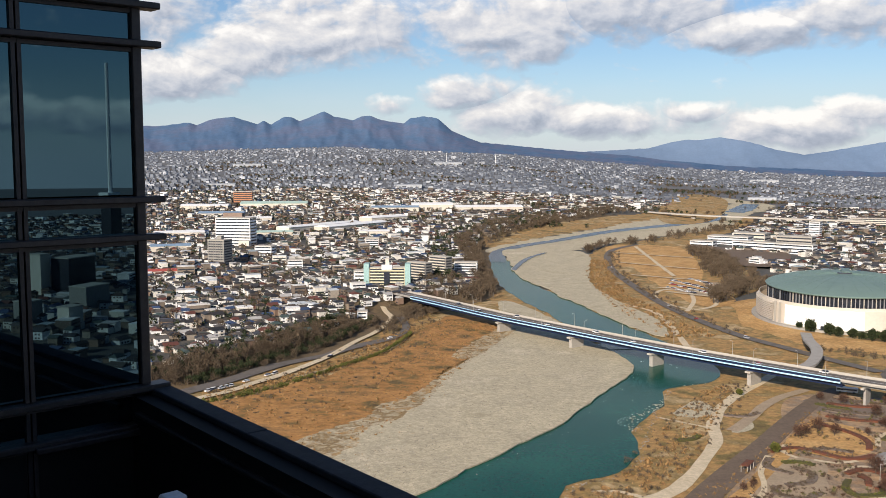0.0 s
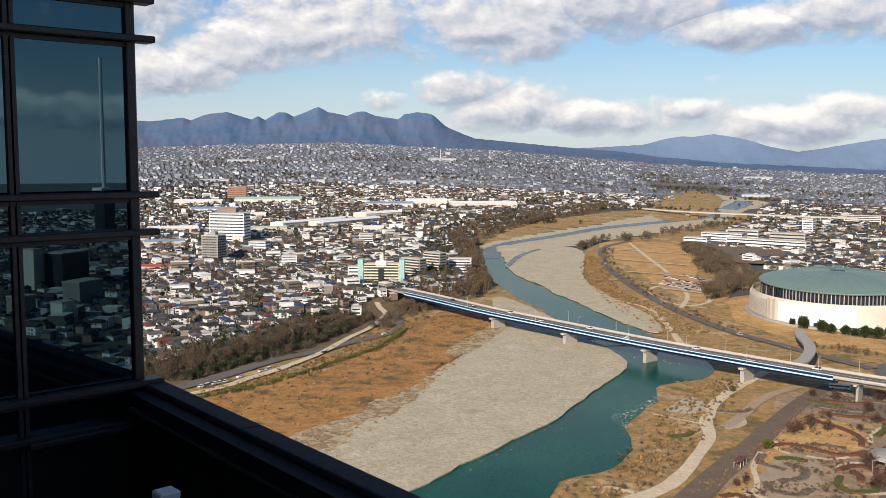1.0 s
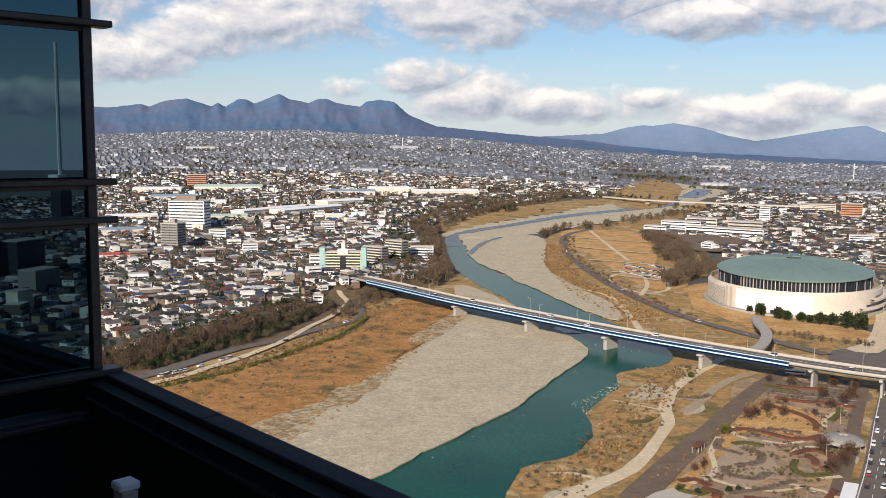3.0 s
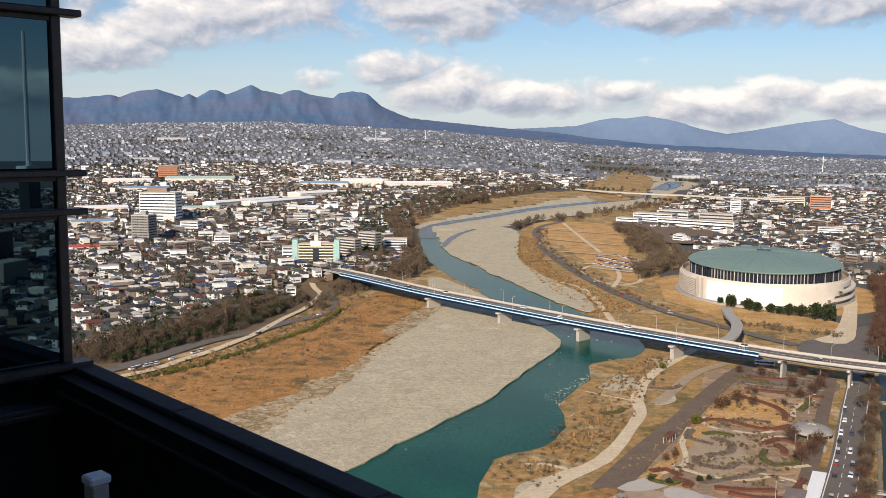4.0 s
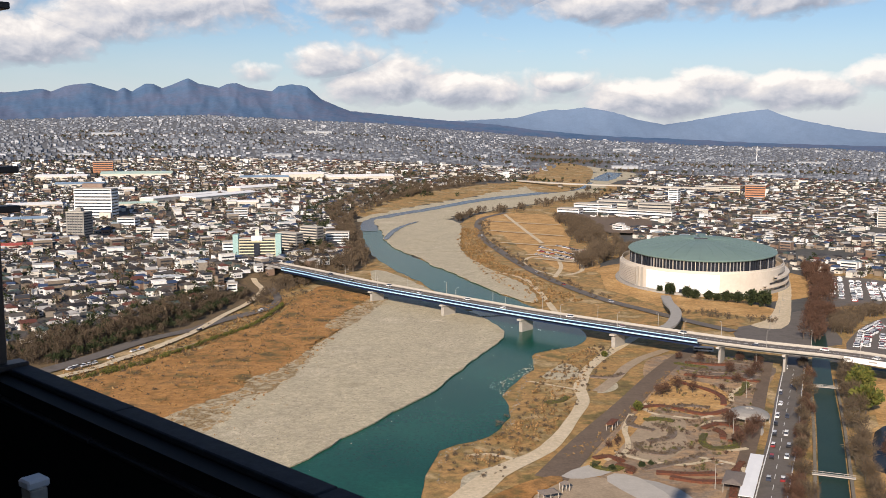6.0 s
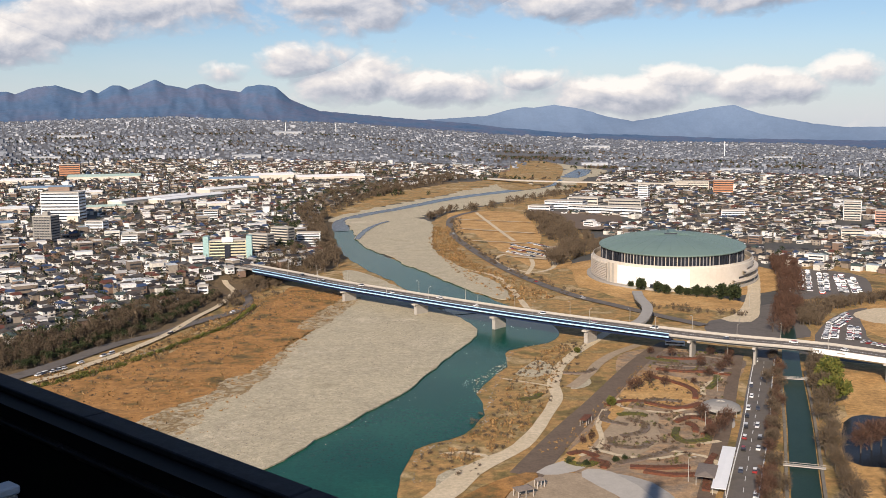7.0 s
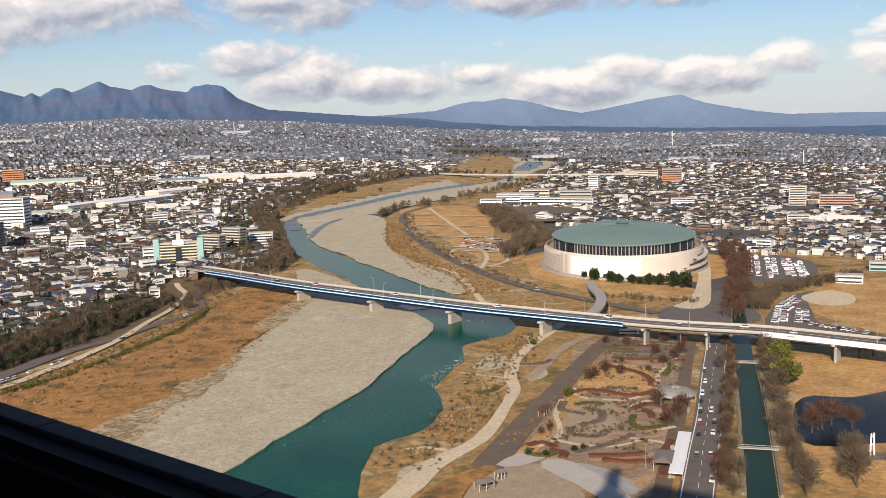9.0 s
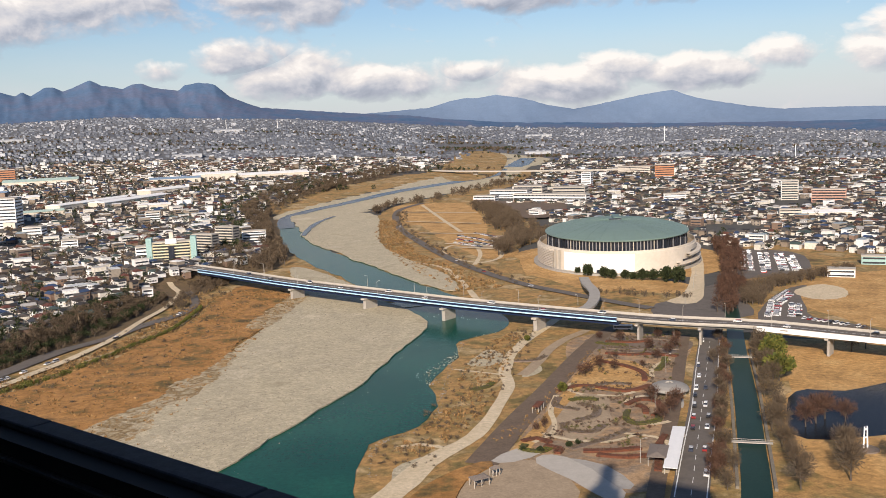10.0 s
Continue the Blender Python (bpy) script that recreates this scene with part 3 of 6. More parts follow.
ribbon("levee_road", [(206, 584, 9), (190, 612, 9), (170, 652, 9), (142, 715, 9), (114, 837, 9), (95, 1004, 9), (87, 1140, 9), (100, 1305, 9), (145, 1400, 8)], M_ASPHALT, 0.9, "grey road along the levee", "road")
ribbon("levee_slope", [(205, 600, 20), (182, 650, 22), (157, 715, 22), (130, 837, 22), (112, 1004, 20), (104, 1140, 18)], M_SCRUB, 0.6, "brown grass slope of the levee", "grass", ragged=0.3)
ribbon("town_road", [(-250, 420, 12), (-200, 487, 12), (-179, 525, 11), (-168, 553, 11), (-158, 575, 10), (-148, 588, 9), (-136, 604, 8)], M_ASPHALT, 0.75, "riverside road in the shade of the bluff", "road")
ribbon("town_lane", [(-215, 438, 6), (-170, 499, 6), (-162, 519, 6), (-151, 543, 6), (-142, 571, 5.5), (-134, 601, 5), (-127, 649, 4.5), (-119, 688, 4.5), (-116, 732, 5), (-117, 757, 5), (-130, 793, 5)], M_PATH, 0.95, "pale lane along the town bank", "road")
ribbon("bank_road", [(-138, 596, 8), (-127, 627, 10), (-113, 650, 10), (-102, 672, 8), (-98, 703, 6), (-105, 740, 6), (-111, 759, 6)], M_ASPHALT, 0.85, "grey road curving up to the bridge", "road")
ribbon("bank_track", [(-140, 540, 3), (-129, 557, 3), (-117, 579, 3), (-102, 612, 3), (-95, 651, 3), (-92, 690, 3)], M_MIXED, 0.9, "worn track beside the reeds", "path", ragged=0.3)

# ---- the bridge ----
bridge = thing("road_bridge", "long road bridge with blue steel girders on concrete piers", "bridge")
line = spline([(*p, 0) for p in BRIDGE], 12)
DECK = 12.4


def along(k):
    """Place and turn of the bridge at a share k of its length."""
    f = k * (len(line) - 1)
    i = min(int(f), len(line) - 2)
    q = line[i].lerp(line[i + 1], f - i)
    d = (line[i + 1] - line[i]).normalized()
    return q, d


def strip(bm, off0, off1, z0, z1, k0=0.0, k1=1.0):
    """A long bar along the bridge between two sideways offsets and two heights."""
    n = 40
    rows = []
    for i in range(n + 1):
        q, d = along(k0 + (k1 - k0) * i / n)
        side = Vector((-d.y, d.x, 0))
        rows.append([bm.verts.new((q.x + side.x * o, q.y + side.y * o, z)) for o, z in ((off0, z0), (off1, z0), (off1, z1), (off0, z1))])
    for a, b in zip(rows[:-1], rows[1:]):
        for j in range(4):
            bm.faces.new((a[j], a[(j + 1) % 4], b[(j + 1) % 4], b[j]))
    bm.faces.new(rows[0][::-1]), bm.faces.new(rows[-1])
    bmesh.ops.recalc_face_normals(bm, faces=bm.faces)
    return bm


part("deck", strip(bmesh.new(), -7.9, 7.9, DECK - 0.7, DECK), M_CONCRETE, bridge)
part("carriageway", strip(bmesh.new(), -5.9, 5.9, DECK, DECK + 0.06), M_ASPHALT, bridge, "grey asphalt carriageway")
part("parapet", strip(bmesh.new(), 7.6, 7.9, DECK, DECK + 1.1), M_PALEPAVE, bridge)


def nearest(x, y):
    return min(range(len(line)), key=lambda i: (line[i].x - x) ** 2 + (line[i].y - y) ** 2) / (len(line) - 1)


GIRDER_END, APPROACH = nearest(166, 512), nearest(226, 471)
part("parapet", strip(bmesh.new(), -7.9, -7.6, DECK, DECK + 0.9, GIRDER_END, 1.0), M_PALEPAVE, bridge, "pale concrete parapet of the approach")
for o in (-6.0, 5.6):
    part("kerb", strip(bmesh.new(), o, o + 0.4, DECK + 0.06, DECK + 0.3), M_PALEPAVE, bridge)
part("centre_line", strip(bmesh.new(), -0.12, 0.12, DECK + 0.065, DECK + 0.08), M_LINE, bridge)
for o in (-5.0, -1.7, 1.7, 5.0):
    part("girder", strip(bmesh.new(), o - 0.3, o + 0.3, DECK - 3.9, DECK - 0.7, 0.05, GIRDER_END), M_BLUE, bridge, "dark blue painted steel girder")
    part("girder_end", strip(bmesh.new(), o - 0.3, o + 0.3, DECK - 2.2, DECK - 0.7, GIRDER_END, 1.0), M_GREY, bridge, "pale concrete girder")
part("fascia_end", strip(bmesh.new(), -8.1, -7.92, DECK - 1.9, DECK + 0.75, APPROACH, 1.0), M_WHITE, bridge, "white concrete edge beam")
part("edge_plate", strip(bmesh.new(), -8.0, -7.92, DECK - 1.1, DECK + 1.0, 0.05, GIRDER_END), M_BLUE, bridge, "dark blue steel edge plate")
part("top_rail", strip(bmesh.new(), -8.1, -7.85, DECK + 0.62, DECK + 1.05, 0.05, GIRDER_END), M_PALEBLUE, bridge, "pale blue top rail")
part("fascia", strip(bmesh.new(), -8.25, -7.7, DECK - 1.5, DECK - 0.72, 0.05, GIRDER_END), M_PALEBLUE, bridge, "pale blue edge beam")
part("water_pipe", strip(bmesh.new(), -5.9, -5.5, DECK - 2.6, DECK - 2.3, 0.05, GIRDER_END), M_BLUE, bridge)


for px_, py_ in ((-23, 706), (28, 639), (79, 594), (127, 552), (172, 506), (200, 487), (226, 470), (250, 447)):
    q, d = along(nearest(px_, py_))
    turn = math.degrees(math.atan2(d.y, d.x))
    wide = px_ < 160
    pier = part("pier", block(-1.3 if wide else -0.7, 1.3 if wide else 0.7, -6.0 if wide else -4.0, 6.0 if wide else 4.0, -0.5, DECK - (5.0 if wide else 3.2), 0.35), M_CONCRETE, bridge)
    cap = part("pier_cap", block(-1.7 if wide else -0.9, 1.7 if wide else 0.9, -7.8, 7.8, DECK - (5.0 if wide else 3.3), DECK - (3.9 if wide else 2.2), 0.2), M_PALEPAVE, pier)
    pier.matrix_world = pose(q.x, q.y, 0, 0, 0, turn)
ramp_line = [(186, 672), (181, 646), (178, 619), (171, 593), (160, 568), (150, 556)]
ribbon("bridge_ramp", [(x, y, 7) for x, y in ramp_line], M_CONCRETE, 8.5, "curved concrete ramp joining the bridge", "ramp", thick=1.3, drape=False)
far_bridge = [(120, 2120, 12), (182, 2044, 12), (300, 1863, 12), (453, 1751, 12), (560, 1690, 12)]
fb = ribbon("far_bridge", far_bridge, M_PALEPAVE, 9.5, "pale grey concrete bridge over the upper river", "bridge", kind="", thick=2.4, drape=False)
fb.location.z = height(300, 1863)
for x, y in ((222, 1985), (262, 1925), (300, 1866), (350, 1832), (402, 1797)):
    pr = part("pier", block(-2, 2, -5, 5, -9.5, 8.6, 0.4), M_CONCRETE, fb)
    pr.matrix_local = pose(x, y, 0, 0, 0, 35)

# ---- the arena ----
arena = thing("arena", "oval arena with a shallow green metal roof and white walls", "arena", (251, 800, 0), -14)


def oval(bm, levels, n=96, k0=0.0, k1=1.0, closed=True):
    """Rings of an oval at (half width, half length, height) levels, joined."""
    count = n if closed else n + 1
    rows = []
    for a, b, z in levels:
        rows.append([bm.verts.new((a * math.cos(math.tau * (k0 + (k1 - k0) * i / n)), b * math.sin(math.tau * (k0 + (k1 - k0) * i / n)), z)) for i in range(count)])
    for lo, hi in zip(rows[:-1], rows[1:]):
        for i in range(n):
            j = (i + 1) % count
            bm.faces.new((lo[i], lo[j], hi[j], hi[i]))
    return bm, rows


def drum(name, mat, levels, label="", n=96, k0=0.0, k1=1.0, closed=True, under=None):
    bm, rows = oval(bmesh.new(), levels, n, k0, k1, closed)
    return part(name, bm, mat, under or arena, label)


drum("plinth", M_CONCRETE, [(72, 92, 0), (72, 92, 1.6), (67, 87, 1.6)])
drum("outer_wall", M_CREAM, [(67.5, 87.5, 1.5), (67.5, 87.5, 17.2), (66.3, 86.3, 17.2), (66.3, 86.3, 15)], "cream panelled drum wall")
drum("terrace", M_PAVE, [(66.4, 86.4, 15.0), (50, 72, 15.0)])
drum("clerestory", M_DARKGLASS, [(56, 78, 15), (58.5, 80.5, 26.5)], "dark ribbon of upper windows")
drum("sill", M_CREAM, [(66.6, 86.6, 17.2), (66.6, 86.6, 19.2), (66.0, 86.0, 19.2), (66.0, 86.0, 17.0)])
levels = [(58, 80, 25.6), (61.2, 83.2, 26.0), (61.6, 83.6, 26.6), (61.0, 83.0, 27.2)]
levels += [(61 * (1 - k), 83 * (1 - k), 27.2 + 7.8 * (1 - (1 - k) ** 2.7)) for k in (0.08, 0.15, 0.3, 0.45, 0.6, 0.75, 0.9)]
bm, rows = oval(bmesh.new(), levels)
bm.faces.new(rows[-1])
roof = part("roof", bm, M_ROOFGREEN, arena, "shallow green metal dome roof")
M_SEAM = material("roof_seam_metal", [(0.13, 0.20, 0.175), (0.15, 0.225, 0.20)], 0.3, 0.5)
for i in range(32):
    t = math.tau * (i + 0.5) / 32
    bm = bmesh.new()
    pts = [Vector((61 * (1 - k) * math.cos(t), 83 * (1 - k) * math.sin(t), 27.25 + 7.8 * (1 - (1 - k) ** 2.7))) for k in (0.0, 0.15, 0.3, 0.45, 0.6, 0.75, 0.9)]
    for a_, b_ in zip(pts[:-1], pts[1:]):
        rod(a_, b_, 0.14, sides=4, bm=bm)
    part("seam", bm, M_SEAM, roof)
vent_house = part("roof_vent", block(-2, 5, 2, 30, 33.6, 36.6, 0.5), M_SEAM, roof, "grey-green ridge ventilator")
part("vent_louvre", block(-6, 4.9, -1, 1.9, 33.8, 36.0, 0.2), M_DARKGLASS, vent_house)
M_GREYCOL = material("grey_column", [(0.22, 0.22, 0.23), (0.28, 0.28, 0.29)], 0.3, 0.7, grit=0.2)
for i in range(128):
    t = math.tau * i / 128
    col = part("column", block(-0.3, 0.4, -0.32, 0.32, 15, 25.9), (M_GREYCOL if i % 3 else M_PALEPAVE) if 0.62 < i / 128 < 0.83 else M_DARKGLASS if i % 4 else M_GREYCOL, arena)
    col.matrix_local = pose(59.6 * math.cos(t), 81.6 * math.sin(t), 0, 0, 0, math.degrees(t))
WHITE = (0.632, 0.772)
for i in range(20):
    k = WHITE[0] + (WHITE[1] - WHITE[0]) * i / 20
    drum("white_panel", M_WHITE, [(67.9, 87.9, 2.2), (67.9, 87.9, 17.0), (67.5, 87.5, 17.0)], n=3, k0=k, k1=k + (WHITE[1] - WHITE[0]) / 20 * 0.985, closed=False)
for j in range(10):
    z = 2.6 + j * 1.42
    drum("louvre", M_CREAM, [(68.5, 88.5, z), (68.5, 88.5, z + 0.75), (67.5, 87.5, z + 0.75), (67.5, 87.5, z), (68.5, 88.5, z)], n=26, k0=0.46, k1=0.603, closed=False)
for k in (0.606, 0.618):
    drum("pilaster", M_PALEPAVE, [(68.3, 88.3, 1.6), (68.3, 88.3, 17.6), (67.4, 87.4, 17.6)], n=2, k0=k, k1=k + 0.006, closed=False)
for z, k0 in ((4.6, 0.86), (10.2, 0.89)):
    drum("gallery", M_CREAM, [(71.5, 91.5, z), (71.5, 91.5, z + 1.6), (67.6, 87.6, z + 1.6), (67.6, 87.6, z), (71.5, 91.5, z)], n=40, k0=k0, k1=1.10, closed=False)
    # dark band on the wall, painted shade above each gallery
    drum("gallery_shade", M_DARKGLASS, [(67.9, 87.9, z + 1.7), (67.9, 87.9, z + 3.2)], n=30, k0=k0 + 0.02, k1=1.09, closed=False)
part("doorway", block(-3, 3, -0.2, 0.2, 1.6, 4.6), M_DARKGLASS, arena).matrix_local = pose(67.9 * math.cos(math.tau * 0.705), 87.9 * math.sin(math.tau * 0.705), 0, 0, 0, math.degrees(math.tau * 0.705) + 78)

# ---- the tower that the camera stands in ----
FRONT = 42.0  # azimuth that the main front faces
tower = thing("office_tower", "dark bronze and glass office tower with a projecting glazed bay", "tower", (0, 0, 0), -FRONT)
# In the tower's own frame y points out from the main front, x to the right along it.
part("main_block", block(-5, 19, -38, -1.5, 0, 162), M_TOWER, tower)
part("side_block", block(-17, -5, -38, -1.5, 0, 140), M_TOWER, tower)
part("roof_block", block(-20, -16.9, -8, -1.5, 0, 166), M_TOWER, tower)
bay_x = -18.35
M_MIRROR = bpy.data.materials.new("coated_glass")
M_MIRROR.use_nodes = True
g = Nodes(M_MIRROR.node_tree)
streak = g.noise(0.6, 3.0, 0.5, g.add("NewGeometry").outputs["Position"])
g.add("OutputMaterial", {0: g.add("BsdfPrincipled", {"Base Color": (0.004, 0.006, 0.008, 1), "Roughness": g.math("MULTIPLY", streak, 0.02), "IOR": 2.3,
                                                     "Specular Tint": (0.42, 0.78, 0.95, 1)}).outputs[0]})
Z = 127.0
GX = -18.15  # plane of the bay's glass
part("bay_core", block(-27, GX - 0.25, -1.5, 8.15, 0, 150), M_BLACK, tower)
for z in (-9.1, -5.3, -1.5, 2.3, 6.1):
    for z0, z1 in ((z + 0.05, z + 0.72), (z + 0.85, z + 3.72)):
        for y0, y1 in ((-1.5, 1.3), (1.45, 3.65), (3.8, 5.95), (6.12, 8.25)):
            if z1 - z0 > 1 and z < -8:
                continue
            part("pane", block(GX - 0.06, GX, y0, y1, Z + z0, Z + z1), M_MIRROR, tower, "dark coated glass pane")
    for zz in (z, z + 0.75):
        part("fin", block(GX - 0.1, GX + 0.30, -1.5, 8.75, Z + zz - 0.06, Z + zz + 0.07, 0.02), M_FRAME, tower, "projecting bronze sunshade fin")
        part("transom", block(GX - 0.1, GX + 0.06, -1.5, 8.3, Z + zz - 0.15, Z + zz - 0.07), M_FRAME, tower)
for y in (1.375, 3.725, 6.035):
    for o in (-0.05, 0.06):
        part("mullion", block(GX - 0.12, GX + 0.07, y + o - 0.04, y + o + 0.035, Z - 9.0, Z + 9.8), M_FRAME, tower)
part("corner_post", block(GX - 0.3, GX + 0.09, 8.22, 8.42, 0, 150, 0.02), M_FRAME, tower)
part("bay_end", block(-27, GX - 0.3, 8.15, 8.4, 0, 150), M_FRAME, tower)
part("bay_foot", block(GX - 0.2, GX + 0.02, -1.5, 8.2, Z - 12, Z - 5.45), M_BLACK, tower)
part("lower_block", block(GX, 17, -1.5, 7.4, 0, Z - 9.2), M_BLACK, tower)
# the roof edge runs at a slight angle to the front: x along it, y outwards, from its end at the bay
EDGE = pose(GX + 0.1, 8.78, Z + 0.04, 0, 0, -3.6)
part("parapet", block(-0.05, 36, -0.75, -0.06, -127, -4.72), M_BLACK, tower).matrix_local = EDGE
for k in range(7):
    x0 = 5.2 * k - 0.9
    part("coping", block(max(x0, 0.0), x0 + 5.17, -0.42, 0.0, -4.72, -4.6, 0.02), M_LEDGE, tower, "dark metal coping length").matrix_local = EDGE
    part("inner_rail", block(max(x0, 0.35), x0 + 5.17, -0.86, -0.7, -5.06, -4.97, 0.02), M_FRAME, tower).matrix_local = EDGE
part("bracket", block(GX - 0.1, GX + 0.42, 6.0, 8.75, Z - 5.42, Z - 5.30, 0.02), M_FRAME, tower, "projecting bronze sunshade fin")
part("foot_post", block(GX + 0.02, GX + 0.1, 8.1, 8.3, Z - 9.0, Z - 5.42), M_FRAME, tower)
vent = thing("vent_cowl", "small white metal vent cowl on the dark roof gutter", "vent", (0, 0, 0), -FRONT)
part("cowl", block(-13.38, -13.06, 6.28, 6.62, Z - 5.2, Z - 5.06, 0.03), M_WHITE, vent)
part("stem", block(-13.38, -13.07, 6.32, 6.58, Z - 9.2, Z - 5.2, 0.02), M_PALEPAVE, vent)

# ---- the town ----
KEEP_OUT = [  # (x, y, radius): room for the larger buildings and yards
    (253, 800, 105), (310, 1440, 95), (390, 730, 62), (-145, 900, 30), (-108, 950, 20), (-74, 992, 14), (-405, 1260, 50), (-352, 1055, 28), (-300, 1560, 45), (-345, 1480, 45), (-250, 1640, 45),
    (-606, 1925, 40), (616, 1670, 45), (632, 1180, 45), (580, 1150, 30), (-190, 1800, 50), (-100, 1950, 60), (-30, 2000, 50), (420, 960, 40), (210, 1310, 40), (180, 1130, 90), (170, 960, 80), (241, 1274, 62), (306, 1254, 45)]
RIGHT_EDGE = ([480, 640, 700, 880, 930, 1240, 1330, 1620, 1820, 2000, 2280, 2500, 4900], [470, 455, 425, 345, 285, 255, 255, 330, 410, 470, 580, 600, 600])


def built_up(x, y):
    """Where houses stand: on the town side of the bluff and east of the parks."""
    d, r, a = bank_distance(x, y), np.hypot(x, y), np.degrees(np.arctan2(x, y))
    west = (d > np.where(y > 600, 15, 27)) & (y < 2500)
    east = (x > np.interp(y, *RIGHT_EDGE)) & (y > 480)
    north = (y >= 2500) & ((x < 330) | (x > 560) | (y > 2900))
    ok = (west | east | north) & (np.abs(a) < 36) & (r < 4520)
    for kx, ky, kr in KEEP_OUT:
        ok &= np.hypot(x - kx, y - ky) > kr
    return ok


def lots(spacing, r0, r1, a0, a1, seed):
    """House lots in skewed blocks with lanes between, over a sector. Gives x, y, turn."""
    rng = np.random.default_rng(seed)
    n = int(r1 / spacing) + 2
    i, j = np.meshgrid(np.arange(-n, n), np.arange(-n, n), indexing="ij")
    u, v = i * spacing + (i // 5) * spacing * 0.35, j * spacing * 0.95 + (j // 2) * spacing * 0.42
    skew = 0.35
    x = u * math.cos(skew) - v * math.sin(skew)
    y = u * math.sin(skew) + v * math.cos(skew)
    bend = 0.25 * np.sin(x / 310 + 1) + 0.2 * np.sin(y / 420)
    x, y = x + 40 * np.sin(y / 260), y + 35 * np.sin(x / 300)
    x, y = x + rng.normal(0, spacing * 0.2, x.shape), y + rng.normal(0, spacing * 0.2, x.shape)
    r, a = np.hypot(x, y), np.degrees(np.arctan2(x, y))
    ok = (r > r0) & (r <= r1) & (a > a0) & (a < a1) & (rng.random(x.shape) < 0.8)
    return x[ok], y[ok], (skew + bend)[ok] + rng.choice([0, math.pi / 2], ok.sum()) + rng.normal(0, 0.12, ok.sum())


WALLS = [(0.70, 0.68, 0.64), (0.288, 0.248, 0.204), (0.78, 0.775, 0.76), (0.224, 0.18, 0.14), (0.62, 0.58, 0.51), (0.16, 0.128, 0.104), (0.80, 0.795, 0.785), (0.74, 0.73, 0.71), (0.224, 0.15, 0.11), (0.66, 0.63, 0.57)]
ROOFS = [(0.030, 0.028, 0.029), (0.055, 0.043, 0.037), (0.038, 0.041, 0.049), (0.072, 0.062, 0.055), (0.022, 0.022, 0.024), (0.082, 0.074, 0.07), (0.035, 0.028, 0.025), (0.046, 0.046, 0.05), (0.115, 0.042, 0.03), (0.05, 0.075, 0.07), (0.035, 0.062, 0.13),
         (0.095, 0.086, 0.077), (0.06, 0.05, 0.042), (0.03, 0.032, 0.038), (0.36, 0.35, 0.34)]
FLATS = [(0.66, 0.65, 0.63), (0.78, 0.77, 0.75), (0.45, 0.44, 0.43), (0.55, 0.58, 0.60), (0.30, 0.36, 0.40), (0.70, 0.66, 0.6)]
M_WALL_FAR = material("rendered_walls", WALLS, 0.1, 0.85, vary="island")
M_ROOF_FAR = material("tiled_roofs", ROOFS, 0.15, 0.7, vary="island")
M_FLAT_FAR = material("flat_roofs", FLATS, 0.1, 0.7, vary="island")
# Far houses: distance haze mixed into the colours, bluer and lower in contrast
M_WALL_PLAIN = material("hazy_walls", [(0.205, 0.228, 0.272), (0.165, 0.182, 0.218), (0.27, 0.295, 0.34), (0.14, 0.155, 0.187), (0.44, 0.46, 0.50), (0.135, 0.152, 0.188)], 0.1, 0.85, vary="island")
M_ROOF_PLAIN = material("hazy_roofs", [(0.092, 0.104, 0.132), (0.105, 0.117, 0.144), (0.115, 0.129, 0.160), (0.085, 0.098, 0.126), (0.128, 0.143, 0.176), (0.102, 0.108, 0.122)], 0.15, 0.75, vary="island")
M_FLAT_PLAIN = material("hazy_flat_roofs", [(0.20, 0.22, 0.25), (0.30, 0.32, 0.35), (0.15, 0.17, 0.20), (0.24, 0.26, 0.29)], 0.1, 0.75, vary="island")
M_WINDOW = material("window_glass", [(0.03, 0.035, 0.045), (0.06, 0.065, 0.075)], 0.5, 0.15)
M_WALL = material("house_render", WALLS, 0.3, 0.85, vary="thing")
M_ROOF = material("house_tiles", ROOFS, 0.4, 0.7, vary="thing")


def rows_of(x, y, z, turn, local):
    """Places local corner points (n houses, k corners, 3) in the world."""
    c, s = np.cos(turn)[:, None], np.sin(turn)[:, None]
    out = np.empty_like(local)
    out[..., 0] = x[:, None] + c * local[..., 0] - s * local[..., 1]
    out[..., 1] = y[:, None] + s * local[..., 0] + c * local[..., 1]
    out[..., 2] = z[:, None] + local[..., 2]
    return out


def quads_mesh(name, pieces, mats, label, category):
    """One mesh from pieces of (points (n, k, 3), faces of one piece, material index)."""
    co, loops, starts, totals, index, base, at = [], [], [], [], [], 0, 0
    for points, faces, slot in pieces:
        n, k = points.shape[:2]
        co.append(points.reshape(-1, 3))
        for f in faces:
            ids = base + np.arange(n)[:, None] * k + np.array(f)[None]
            loops.append(ids.ravel())
            starts.append(at + np.arange(n) * len(f))
            totals.append(np.full(n, len(f)))
            index.append(np.full(n, slot))
            at += n * len(f)
        base += n * k
    co, loops = np.concatenate(co), np.concatenate(loops)
    starts, index = np.concatenate(starts), np.concatenate(index)
    me = bpy.data.meshes.new(name)
    me.vertices.add(len(co)), me.loops.add(len(loops)), me.polygons.add(len(starts))
    me.vertices.foreach_set("co", co.astype(np.float32).ravel())
    me.loops.foreach_set("vertex_index", loops.astype(np.int32))
    me.polygons.foreach_set("loop_start", starts.astype(np.int32))
    for m in mats:
        me.materials.append(m)
    me.polygons.foreach_set("material_index", index.astype(np.int32))
    me.update(calc_edges=True)
    me.validate()
    me.shade_flat()
    return tagged(new(name, me), label, category, kind="stuff")


BOX = [(0, 1, 5, 4), (1, 2, 6, 5), (2, 3, 7, 6), (3, 0, 4, 7)]


